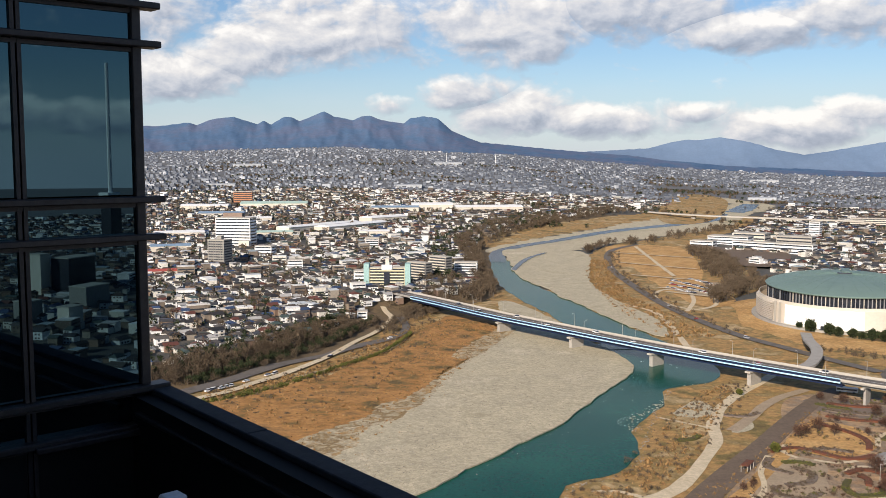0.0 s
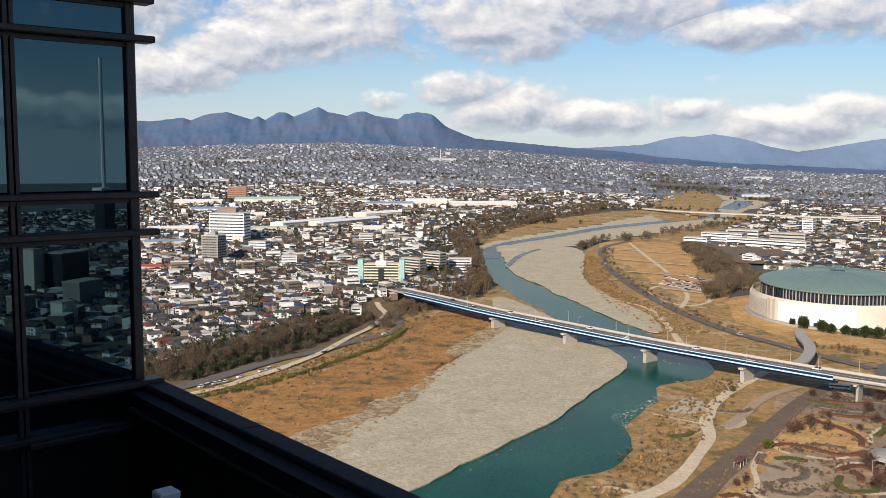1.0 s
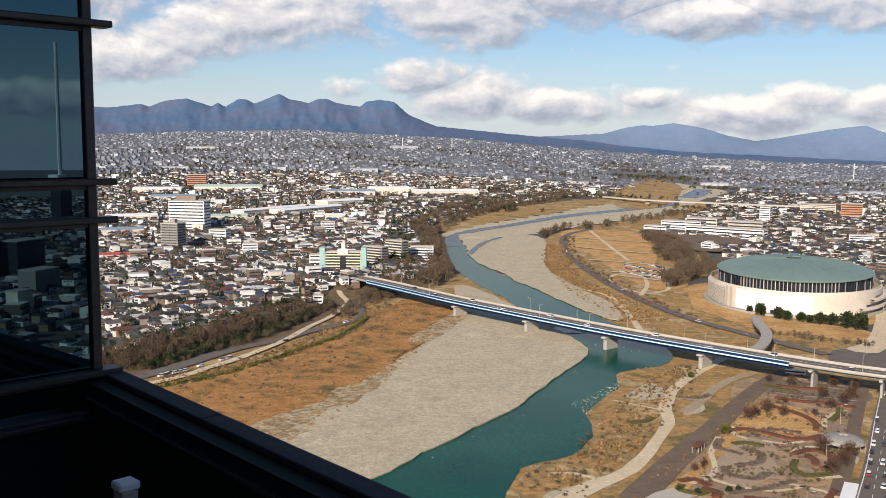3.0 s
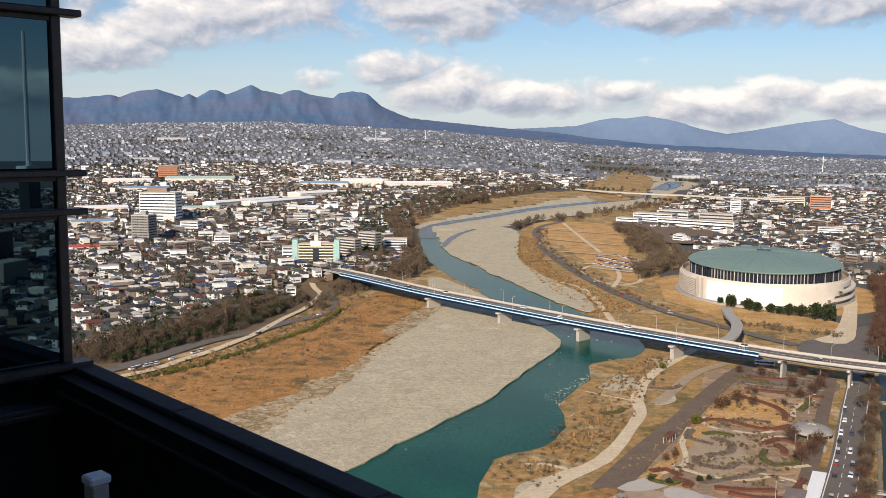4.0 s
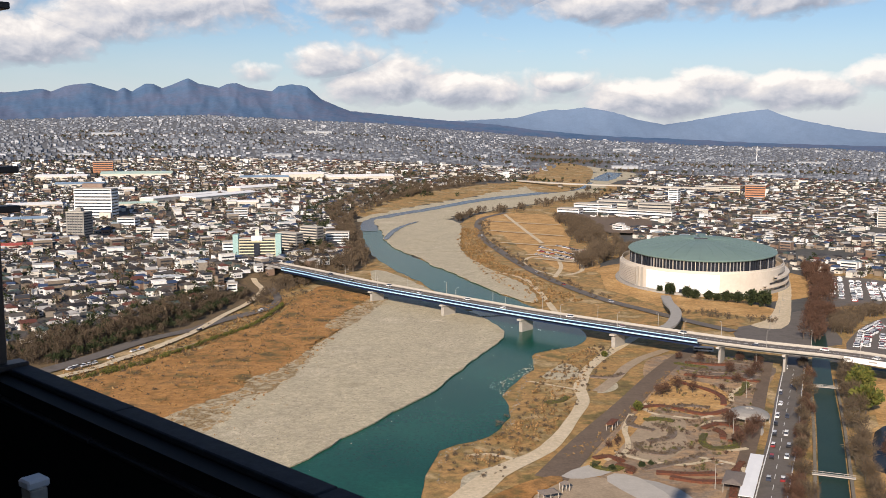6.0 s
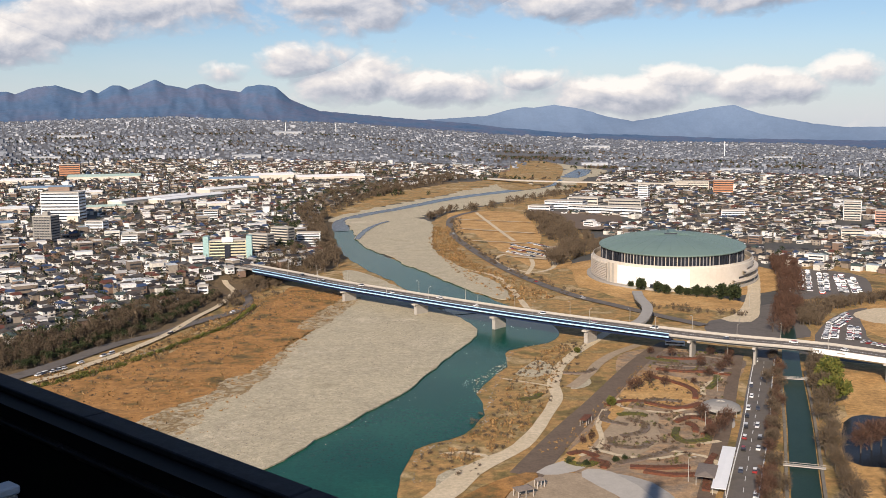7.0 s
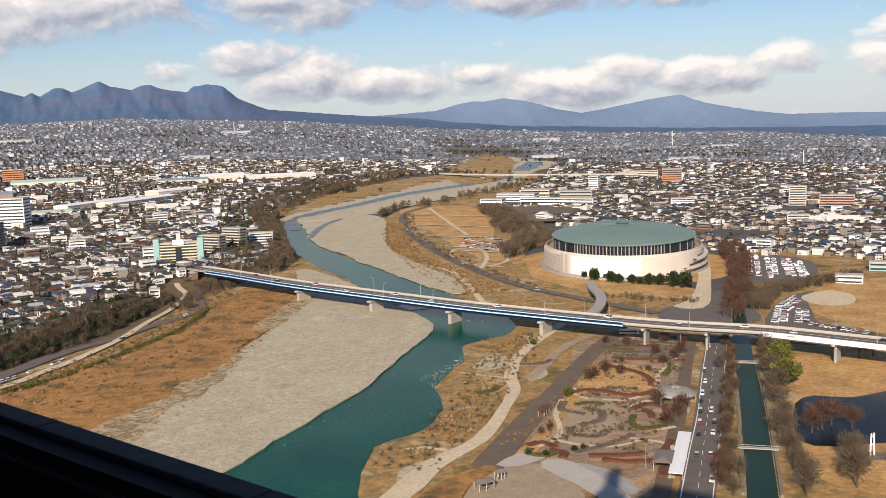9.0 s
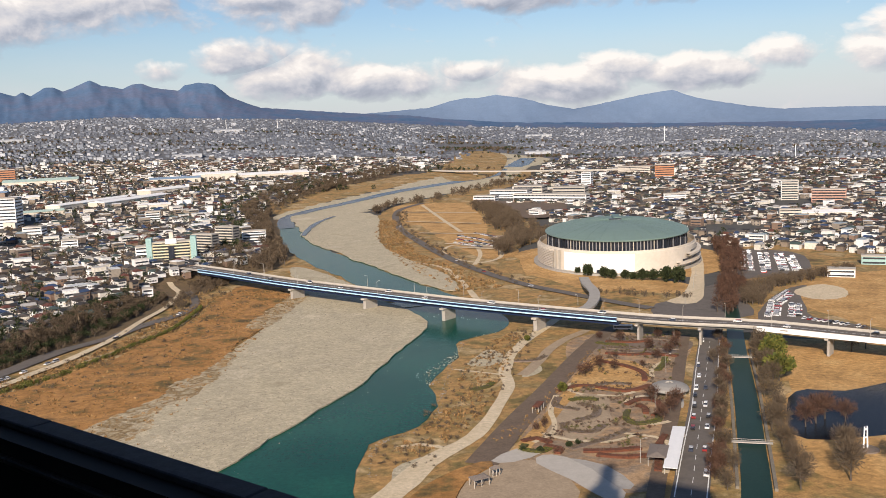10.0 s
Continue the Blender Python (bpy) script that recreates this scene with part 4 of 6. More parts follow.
def box_points(w, d, z0, z1):
    n = len(w)
    p = np.zeros((n, 8, 3))
    for k, (sx, sy) in enumerate(((-1, -1), (1, -1), (1, 1), (-1, 1))):
        for o, z in ((0, z0), (4, z1)):
            p[:, k + o, 0], p[:, k + o, 1], p[:, k + o, 2] = sx * w, sy * d, z
    return p


def house_field(name, x, y, turn, seed, grow, label, windows=True, far=False):
    """Many small houses as one mesh: walls, hipped or gabled roofs, some flat-roofed blocks, window bands."""
    rng = np.random.default_rng(seed)
    n = len(x)
    z = land(x, y) - 0.4
    flat = rng.random(n) < 0.13
    w, d = rng.uniform(3.6, 5.8, n) * grow, rng.uniform(3.0, 4.6, n) * grow
    high = np.where(rng.random(n) < 0.75, rng.uniform(5.2, 6.4, n), rng.uniform(3.0, 3.8, n)) * (1 + 0.25 * (grow - 1))
    big = flat & (rng.random(n) < 0.5)
    w, d, high = np.where(big, w * rng.uniform(1.2, 2.2, n), w), np.where(big, d * rng.uniform(1.1, 1.7, n), d), np.where(big, high * rng.uniform(1.0, 2.0, n), high)
    pieces = []
    pieces.append((rows_of(x, y, z, turn, box_points(w, d, 0.0, high)), BOX, 0))
    h = ~flat
    over, rise = 0.4, rng.uniform(0.42, 0.6, n) * d
    hip = np.where(rng.random(n) < 0.5, 0.55, 1.0)
    p = np.zeros((n, 10, 3))
    for k, (sx, sy) in enumerate(((-1, -1), (1, -1), (1, 1), (-1, 1))):
        p[:, k, 0], p[:, k, 1], p[:, k, 2] = sx * (w + over), sy * (d + over), high - 0.15
        p[:, k + 4, 0], p[:, k + 4, 1], p[:, k + 4, 2] = sx * (w + over), sy * (d + over), high + 0.15
    p[:, 8, 0], p[:, 9, 0], p[:, 8, 2], p[:, 9, 2] = -(w + over) * hip, (w + over) * hip, high + 0.15 + rise, high + 0.15 + rise
    roof = [(0, 1, 5, 4), (1, 2, 6, 5), (2, 3, 7, 6), (3, 0, 4, 7), (4, 5, 9, 8), (6, 7, 8, 9), (5, 6, 9), (7, 4, 8), (3, 2, 1, 0)]
    pieces.append((rows_of(x[h], y[h], z[h], turn[h], p[h]), roof, 1))
    top = box_points(w + 0.15, d + 0.15, high, high + 0.5)
    pieces.append((rows_of(x[flat], y[flat], z[flat], turn[flat], top[flat]), BOX + [(4, 5, 6, 7)], 2))
    if windows:
        for storey in (1.0, 3.7):
            has = (high > storey + 1.6) & ~big
            for side in (-1, 1):
                for share in (-0.55, 0.0, 0.5):
                    use = has & (rng.random(n) < 0.75)
                    q = np.zeros((n, 4, 3))
                    for k, (sx, zz) in enumerate(((-1, 0), (1, 0), (1, 1.2), (-1, 1.2))):
                        q[:, k, 0], q[:, k, 1], q[:, k, 2] = share * w + sx * 0.8, side * (d + 0.04), storey + zz
                    pieces.append((rows_of(x[use], y[use], z[use], turn[use], q[use]), [(0, 1, 2, 3)], 3))
        for storey in (0.9, 4.0, 7.0, 10.0):
            use = big & (high > storey + 1.8)
            for side in (-1, 1):
                q = np.zeros((n, 4, 3))
                for k, (sx, zz) in enumerate(((-0.9, 0), (0.9, 0), (0.9, 1.3), (-0.9, 1.3))):
                    q[:, k, 0], q[:, k, 1], q[:, k, 2] = sx * w, side * (d + 0.04), storey + zz
                pieces.append((rows_of(x[use], y[use], z[use], turn[use], q[use]), [(0, 1, 2, 3)], 3))
    # the far field takes the palette with haze in its colours
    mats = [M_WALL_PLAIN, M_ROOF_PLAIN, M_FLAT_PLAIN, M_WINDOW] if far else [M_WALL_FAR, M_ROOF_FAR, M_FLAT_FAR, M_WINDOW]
    return quads_mesh(name, pieces, mats, label, "houses")


lot_x, lot_y, lot_t = lots(10.2, 480, 1250, -36, 36, 1)
ok = built_up(lot_x, lot_y)
lot_x, lot_y, lot_t = lot_x[ok], lot_y[ok], lot_t[ok]
order = np.argsort(np.hypot(lot_x, lot_y))
near, rest = order[:230], order[230:]
house_field("town_houses", lot_x[rest], lot_y[rest], lot_t[rest], 2, 0.74, "packed two-storey houses with tiled roofs")
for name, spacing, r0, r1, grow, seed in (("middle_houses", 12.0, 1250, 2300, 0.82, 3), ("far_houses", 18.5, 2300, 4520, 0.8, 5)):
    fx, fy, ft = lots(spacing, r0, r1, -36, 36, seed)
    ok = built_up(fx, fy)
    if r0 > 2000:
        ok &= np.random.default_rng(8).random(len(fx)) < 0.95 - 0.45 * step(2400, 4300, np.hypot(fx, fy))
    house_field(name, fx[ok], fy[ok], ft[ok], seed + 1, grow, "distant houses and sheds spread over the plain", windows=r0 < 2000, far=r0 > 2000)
fx, fy, ft = lots(15.0, 70, 2300, 88, 126, 11)
house_field("houses_behind", fx, fy, ft, 12, 1.0, "houses on the far side of the tower")


# The nearest houses, each a thing with its walls, roof and windows
def house_kind(w, d, high, hip, label):
    ob = thing("house", label, "house", group="houses of the riverside town")
    part("wall", block(-w, w, -d, d, 0, high), M_WALL, ob)
    bm = bmesh.new()
    o, rise = 0.6, 0.5 * d
    low = [bm.verts.new((sx * (w + o), sy * (d + o), high + z)) for z in (-0.15, 0.15) for sx, sy in ((-1, -1), (1, -1), (1, 1), (-1, 1))]
    a, b = (bm.verts.new((s * (w + o) * hip, 0, high + 0.15 + rise)) for s in (-1, 1))
    for f in ((0, 1, 5, 4), (1, 2, 6, 5), (2, 3, 7, 6), (3, 0, 4, 7), (3, 2, 1, 0)):
        bm.faces.new([low[i] for i in f])
    bm.faces.new((low[4], low[5], b, a)), bm.faces.new((low[6], low[7], a, b)), bm.faces.new((low[5], low[6], b)), bm.faces.new((low[7], low[4], a))
    roof = part("roof", bm, M_ROOF, ob)
    part("ridge", block(-(w + o) * hip, (w + o) * hip, -0.2, 0.2, high + 0.1 + rise, high + 0.35 + rise), M_ROOF, roof)
    for storey in (1.0, 3.7):
        if high > storey + 1.5:
            for side in (-1, 1):
                for share in (-0.5, 0.45):
                    part("window", block(share * w - 0.85, share * w + 0.85, side * d - 0.06, side * d + 0.06, storey, storey + 1.3), M_WINDOW, ob)
    if high > 5:
        part("balcony", block(-0.1 * w, 0.95 * w, -d - 1.1, -d - 0.03, 2.7, 3.6), M_CREAM, ob)
    return ob


kinds = [house_kind(4.6, 3.7, 5.6, 0.55, "two-storey house with a hipped tile roof"), house_kind(5.2, 3.9, 5.9, 1.0, "two-storey house with a gabled tile roof"),
         house_kind(4.0, 3.6, 5.4, 0.4, "small square house with a hipped roof"), house_kind(5.6, 4.0, 3.4, 0.6, "low single-storey house with a hipped roof")]
rng = random.Random(5)
for n, i in enumerate(near):
    at = pose(lot_x[i], lot_y[i], height(lot_x[i], lot_y[i]) - 0.3, 0, 0, math.degrees(lot_t[i]))
    one = kinds[n] if n < len(kinds) else copy_thing(rng.choice(kinds), at)
    one.matrix_world = at @ Matrix.Scale(0.8, 4)

# ---- trees ----
M_BARE = material("bare_twigs", [(0.118, 0.09, 0.064), (0.15, 0.112, 0.076), (0.092, 0.072, 0.054), (0.125, 0.09, 0.058)], 0.3, 0.95, vary="island", spec=0.1)
M_RUST = material("rust_twigs", [(0.112, 0.060, 0.042), (0.09, 0.053, 0.039), (0.13, 0.072, 0.049), (0.078, 0.05, 0.038)], 0.3, 0.95, vary="island", spec=0.1)
M_LEAF = material("dark_evergreen", [(0.022, 0.032, 0.014), (0.035, 0.048, 0.018), (0.05, 0.058, 0.024), (0.028, 0.04, 0.02)], 0.3, 0.9, vary="island", spec=0.2)
M_OLIVE = material("olive_leaves", [(0.09, 0.10, 0.02), (0.13, 0.13, 0.03), (0.06, 0.075, 0.02), (0.16, 0.15, 0.04)], 0.4, 0.9, vary="island", spec=0.2)
M_BARK = material("bark", [(0.07, 0.055, 0.042), (0.11, 0.085, 0.065)], 1.5, 0.95, 0.05)
M_REED = material("reed_tufts", [(0.30, 0.17, 0.07), (0.22, 0.13, 0.06), (0.38, 0.24, 0.11), (0.17, 0.12, 0.055)], 0.2, 0.95, vary="island", spec=0.1)


def tufts(x, y, z, size, count, seed, long=0.22, thin=0.05, squash=1.0, foot=0.25):
    """Triangles, count to a crown, spread over a lumpy ball above each place; they point outwards and up like twigs or leaves."""
    rng = np.random.default_rng(seed)
    n = len(x)
    way = rng.normal(size=(n, count, 3))
    way /= np.linalg.norm(way, axis=2, keepdims=True)
    lump = 0.72 + 0.28 * np.sin(way[..., 0] * 5 + x[:, None]) * np.sin(way[..., 1] * 4 + y[:, None])
    far = rng.random((n, count)) ** 0.45 * lump
    s = size[:, None]
    mid = way * (far * s * 0.5)[..., None]
    mid[..., 2] = mid[..., 2] * squash + s * (foot + 0.5 * squash)
    mid += np.stack([x, y, z], 1)[:, None]
    up = way + rng.normal(0, 0.45, way.shape) + np.array([0, 0, 0.5])
    up /= np.linalg.norm(up, axis=2, keepdims=True)
    side = np.cross(up, rng.normal(size=way.shape))
    side /= np.linalg.norm(side, axis=2, keepdims=True) + 1e-9
    l, t = (long * s * rng.uniform(0.6, 1.4, far.shape))[..., None], (thin * s * rng.uniform(0.7, 1.5, far.shape))[..., None]
    tri = np.stack([mid - side * t, mid + side * t, mid + up * l], 2)
    return tri.reshape(-1, 3, 3)


def trunks(x, y, z, size):
    p = box_points(size * 0.03, size * 0.03, 0.0, size * 0.6)
    return rows_of(x, y, z, np.zeros(len(x)), p)


def woods(name, x, y, size, mat, seed, label, count=70, long=0.22, thin=0.05, squash=1.0, foot=0.2, category="trees"):
    z = land(x, y)
    return quads_mesh(name, [(tufts(x, y, z, size, count, seed, long, thin, squash, foot), [(0, 1, 2)], 0), (trunks(x, y, z, size), BOX, 1)], [mat, M_BARK], label, category)


def belt(points, count, seed):
    """Random places in a strip along (x, y, width) points."""
    rng = np.random.default_rng(seed)
    q = np.array([tuple(v) for v in spline(points, 6)])
    i = rng.integers(0, len(q) - 1, count)
    k = rng.random(count)[:, None]
    p = q[i] * (1 - k) + q[i + 1] * k
    d = q[i + 1] - q[i]
    d = d[:, :2] / np.linalg.norm(d[:, :2], axis=1, keepdims=True)
    off = rng.uniform(-0.5, 0.5, count) * p[:, 2]
    return p[:, 0] - d[:, 1] * off, p[:, 1] + d[:, 0] * off


def sizes(n, lo, hi, seed):
    return np.random.default_rng(seed).uniform(lo, hi, n)


bx, by = belt([(-270, 440, 16), (-216, 512, 18), (-186, 562, 18), (-168, 608, 18), (-153, 658, 16), (-142, 705, 12)], 330, 21)
woods("bluff_trees", bx, by, sizes(330, 4.5, 8.5, 1), M_BARE, 31, "bare brown trees on the bluff below the town", 240, 0.16, 0.016)
bx, by = belt([(-258, 470, 22), (-206, 545, 26), (-172, 620, 22), (-148, 700, 14)], 240, 22)
woods("bluff_evergreens", bx, by, sizes(240, 3, 6.5, 2), M_LEAF, 32, "dark evergreen bushes on the bluff", 90, 0.12, 0.08)
bx, by = belt([(-104, 770, 22), (-88, 800, 20), (-68, 790, 16)], 46, 23)
woods("abutment_bushes", bx, by, sizes(46, 4, 8, 3), M_BARE, 33, "bare bushes beside the bridge end", 280, 0.16, 0.016)
bx, by = belt([(-56, 850, 26), (-48, 900, 24), (-54, 960, 22), (-66, 1060, 22), (-82, 1190, 28), (-92, 1290, 38), (-84, 1400, 48), (-46, 1560, 50), (24, 1720, 50), (110, 1880, 50), (170, 1980, 50)], 520, 24)
woods("riverside_trees", bx, by, sizes(520, 7, 12, 4), M_BARE, 34, "bare brown trees along the river bank", 170, 0.17, 0.022)
bx, by = belt([(-92, 940, 36), (-100, 1100, 40), (-115, 1300, 60), (-40, 1640, 50), (90, 1880, 60)], 120, 25)
woods("riverside_evergreens", bx, by, sizes(120, 6, 11, 5), M_LEAF, 35, "dark evergreens among the riverside trees", 80, 0.12, 0.08)
bx, by = belt([(160, 860, 14), (176, 910, 26), (205, 950, 40), (216, 1030, 40), (208, 1100, 44), (222, 1200, 36), (215, 1290, 30)], 210, 26)
woods("field_trees", bx, by, sizes(210, 8, 13, 6), M_BARE, 36, "bare brown trees between the fields and the arena", 220, 0.17, 0.02)
bx, by = belt([(65, 1290, 12), (110, 1385, 16), (165, 1430, 30), (230, 1540, 34), (330, 1660, 40)], 110, 27)
woods("upper_bank_trees", bx, by, sizes(110, 6, 11, 7), M_BARE, 37, "bare trees along the upper bank", 80, thin=0.04)
bx, by = belt([(242, 552, 10), (268, 604, 14), (298, 664, 16), (334, 748, 18), (368, 842, 20)], 150, 28)
woods("avenue_trees", bx, by, sizes(150, 7, 10.5, 8), M_RUST, 38, "rust-brown bare avenue trees beside the arena", 260, 0.16, 0.016)
bx, by = belt([(272, 576, 12), (288, 608, 18), (312, 636, 20), (346, 650, 14), (392, 668, 8)], 230, 29)
woods("corner_trees", bx, by, sizes(230, 4, 7.5, 9), M_BARE, 39, "bare trees round the car parks", 200, 0.16, 0.018)

bx, by = belt([(-100, 800, 20), (-80, 850, 30), (-88, 900, 36), (-96, 960, 24)], 70, 30)
woods("terrace_trees", bx, by, sizes(70, 5, 10, 10), M_BARE, 40, "bare trees beside the bridge approach", 240, 0.16, 0.018)

# garden trees among the houses
tx, ty, tt_ = lots(13.5, 480, 2200, -36, 36, 41)
d = bank_distance(tx, ty)
keep = built_up(tx, ty) & (np.random.default_rng(4).random(len(tx)) < np.where(tx < 150, 0.9, 0.6))
tx, ty = tx[keep] + 6, ty[keep] - 5
pick = np.random.default_rng(6).random(len(tx))
for name, use, mat, lo, hi, count, long, thin, label in (
        ("garden_evergreens", pick < 0.55, M_LEAF, 3.5, 8.0, 40, 0.14, 0.10, "dark evergreen garden trees between the houses"),
        ("garden_bare_trees", (pick >= 0.55) & (pick < 0.93), M_BARE, 4.5, 9.0, 45, 0.22, 0.06, "bare garden trees between the houses"),
        ("garden_rust_trees", pick >= 0.93, M_RUST, 5, 9, 50, 0.2, 0.06, "rust-brown trees between the houses")):
    woods(name, tx[use], ty[use], sizes(use.sum(), lo, hi, 17), mat, 43, label, count, long, thin)
tx, ty, tt_ = lots(12.0, 480, 1000, -36, -2, 44)
keep = (bank_distance(tx, ty) > 26) & (np.random.default_rng(7).random(len(tx)) < 0.55)
tx, ty = tx[keep] + 5.5, ty[keep] + 5
pick = np.random.default_rng(8).random(len(tx)) < 0.6
woods("yard_evergreens", tx[pick], ty[pick], sizes(pick.sum(), 3, 7, 27), M_LEAF, 56, "dark evergreens in the yards of the near houses", 50, 0.14, 0.09)
woods("yard_bare_trees", tx[~pick], ty[~pick], sizes((~pick).sum(), 3.5, 8, 28), M_BARE, 57, "bare brown trees in the yards of the near houses", 60, 0.2, 0.045)
bx, by = belt([(-262, 448, 16), (-207, 522, 18), (-172, 574, 18), (-153, 622, 16), (-138, 680, 14), (-126, 735, 10)], 260, 58)
woods("bluff_brush", bx, by, sizes(260, 2.5, 6, 29), M_BARE, 59, "brown brushwood at the foot of the bluff", 160, 0.18, 0.02)
bx, by = belt([(-258, 432, 8), (-204, 506, 8), (-175, 558, 6), (-160, 600, 6), (-146, 652, 6), (-126, 720, 6)], 150, 62)
woods("roadside_brush", bx, by, sizes(150, 1.5, 3.6, 33), M_BARE, 63, "low brown brush beside the riverside road", 60, 0.24, 0.05)
bx, by = belt([(-200, 436, 7), (-167, 484, 7), (-156, 497, 7), (-145, 512, 6), (-137, 532, 5), (-126, 553, 2), (-117, 577, 2), (-104, 606, 2), (-96, 646, 1.5), (-92, 688, 1.5)], 420, 64)
woods("hedge", bx, by, sizes(420, 1.8, 3.8, 34), M_OLIVE, 65, "rough olive-green hedge along the riverside road", 60, 0.16, 0.08, 0.8, 0.0, "hedge")
bx, by = belt([(-196, 516, 9), (-180, 552, 9), (-164, 590, 9), (-148, 630, 8), (-136, 690, 8), (-128, 742, 8)], 260, 87)
woods("bluff_foot_bushes", bx, by, sizes(260, 2.5, 5.5, 88), M_LEAF, 89, "dark evergreen bushes above the riverside road", 80, 0.14, 0.06)
bx, by = belt([(-112, 690, 14), (-106, 735, 18), (-96, 770, 20), (-84, 785, 14)], 90, 97)
woods("bridge_end_bushes", bx, by, sizes(90, 2.5, 6, 98), M_BARE, 99, "brown bushes between the road and the bridge end", 160, 0.18, 0.02)
bx, by = belt([(188, 650, 8), (204, 640, 10), (222, 624, 10), (244, 612, 6)], 46, 60)
woods("arena_brush", bx, by, sizes(46, 2, 4.5, 30), M_BARE, 61, "brown bushes between the lawn and the bridge", 70, 0.22, 0.04)
# wooded strips on the plain and the foothills
rng = np.random.default_rng(12)
wx, wy = [], []
for k in range(150):
    a, r = math.radians(rng.uniform(-34, 34)), rng.uniform(1600, 3300)
    cx, cy = r * math.sin(a), r * math.cos(a)
    n = int(rng.integers(15, 45))
    wx.append(cx + rng.normal(0, 55, n)), wy.append(cy + rng.normal(0, 14, n))
for cx, cy, sx, sy, n in ((880, 2560, 110, 24, 130), (985, 2380, 60, 30, 60), (-110, 2210, 70, 25, 90), (-20, 1690, 30, 22, 70), (160, 2030, 60, 30, 120), (430, 2650, 120, 30, 160), (620, 2150, 60, 20, 70)):
    wx.append(cx + rng.normal(0, sx, n)), wy.append(cy + rng.normal(0, sy, n))
wx, wy = np.concatenate(wx), np.concatenate(wy)
half = rng.random(len(wx)) < 0.35
woods("plain_evergreens", wx[half], wy[half], sizes(half.sum(), 5, 10, 18), M_LEAF, 44, "dark wooded strips on the far plain", 26, 0.2, 0.16, 0.8, 0.05)
woods("plain_woods", wx[~half], wy[~half], sizes((~half).sum(), 5, 10, 19), M_BARE, 45, "brown leafless woods on the far plain", 30, 0.25, 0.13, 0.8, 0.05)

# reeds and rough grass on the river terrace
bx, by = belt([(-230, 360, 120), (-150, 430, 130), (-105, 500, 120), (-85, 580, 90), (-65, 680, 80), (-50, 740, 50)], 6500, 51)
ok = (bx < np.interp(by, [290, 360, 416, 473, 546, 646, 700], [-112, -74, -64, -60, -50, -32, -20])) & (bank_distance(bx, by) < -14)
woods("reeds", bx[ok], by[ok], sizes(ok.sum(), 0.9, 2.6, 20), M_REED, 46, "orange-brown tufts of winter reeds", 9, 0.5, 0.16, 0.5, 0.0, "reeds")
bx, by = belt([(26, 352, 14), (50, 388, 20), (66, 430, 22), (84, 490, 20), (106, 540, 12)], 420, 52)
woods("bank_tufts", bx, by, sizes(420, 0.8, 2.2, 23), M_REED, 47, "dry tufts of grass on the river bank", 9, 0.5, 0.18, 0.5, 0.0, "grass")
bx, by = belt([(112, 690, 40), (92, 790, 40), (75, 900, 26), (70, 1050, 30), (78, 1200, 20)], 900, 53)
woods("upstream_scrub", bx, by, sizes(900, 1.2, 4.0, 24), M_REED, 48, "brown scrub on the upstream bank", 14, 0.4, 0.14, 0.6, 0.0, "scrub")

bx, by = belt([(-225, 400, 60), (-165, 460, 80), (-125, 520, 70), (-105, 600, 60), (-86, 690, 50), (-66, 750, 40)], 420, 54)
ok = (bx < np.interp(by, [290, 360, 416, 473, 546, 646, 700], [-130, -92, -84, -76, -66, -46, -34])) & (bank_distance(bx, by) < -12)
woods("reed_shrubs", bx[ok], by[ok], sizes(ok.sum(), 1.4, 3.6, 25), M_BARE, 49, "low brown shrubs among the reeds", 26, 0.34, 0.07, 0.6, 0.0, "shrubs")
bx, by = belt([(-105, 320, 40), (-76, 380, 30), (-66, 450, 30), (-54, 530, 26), (-40, 620, 24), (-24, 700, 16)], 900, 55)
woods("bar_tufts", bx, by, sizes(900, 0.7, 1.8, 26), M_REED, 50, "dry tufts spreading over the gravel", 8, 0.5, 0.15, 0.5, 0.0, "grass")


bx, by = belt([(20, 340, 30), (52, 400, 26), (74, 455, 30), (96, 505, 26), (116, 545, 16)], 260, 81)
woods("bank_shrubs", bx, by, sizes(260, 0.8, 2.6, 82), M_BARE, 83, "low brown shrubs on the east bank", 60, 0.26, 0.04, 0.7, 0.0, "shrubs")
bx, by = belt([(150, 705, 16), (128, 790, 16), (104, 960, 14), (92, 1120, 14), (104, 1290, 14)], 260, 84)
woods("levee_scrub", bx, by, sizes(260, 1.5, 4.5, 85), M_BARE, 86, "brown bushes along the levee", 70, 0.24, 0.03, 0.8, 0.0, "scrub")


def tree_kind(name, label, size, mat, count, long, thin, squash=1.0, foot=0.2, seed=1, group="park trees"):
    """One tree: a tapered trunk with limbs, and a crown of many tufts."""
    ob = thing(name, label, "tree", group=group)
    r = random.Random(seed)
    bm = rod((0, 0, -0.3), (0.1, 0, size * 0.45), size * 0.028, size * 0.016, 7)
    for k in range(7):
        a, z = math.tau * k / 7 + r.random(), size * r.uniform(0.22, 0.42)
        reach = size * r.uniform(0.2, 0.36)
        rod((0.05, 0, z), (reach * math.cos(a), reach * math.sin(a), z + size * r.uniform(0.15, 0.38)), size * 0.011, size * 0.003, 5, bm)
    part("trunk", bm, M_BARK, ob)
    tri = tufts(np.zeros(1), np.zeros(1), np.zeros(1), np.array([size]), count, seed, long, thin, squash, foot)
    crown = new("crown", mesh_of("crown", tri.reshape(-1, 3).tolist(), np.arange(len(tri) * 3).reshape(-1, 3).tolist(), [mat]))
    crown.parent = ob
    return ob


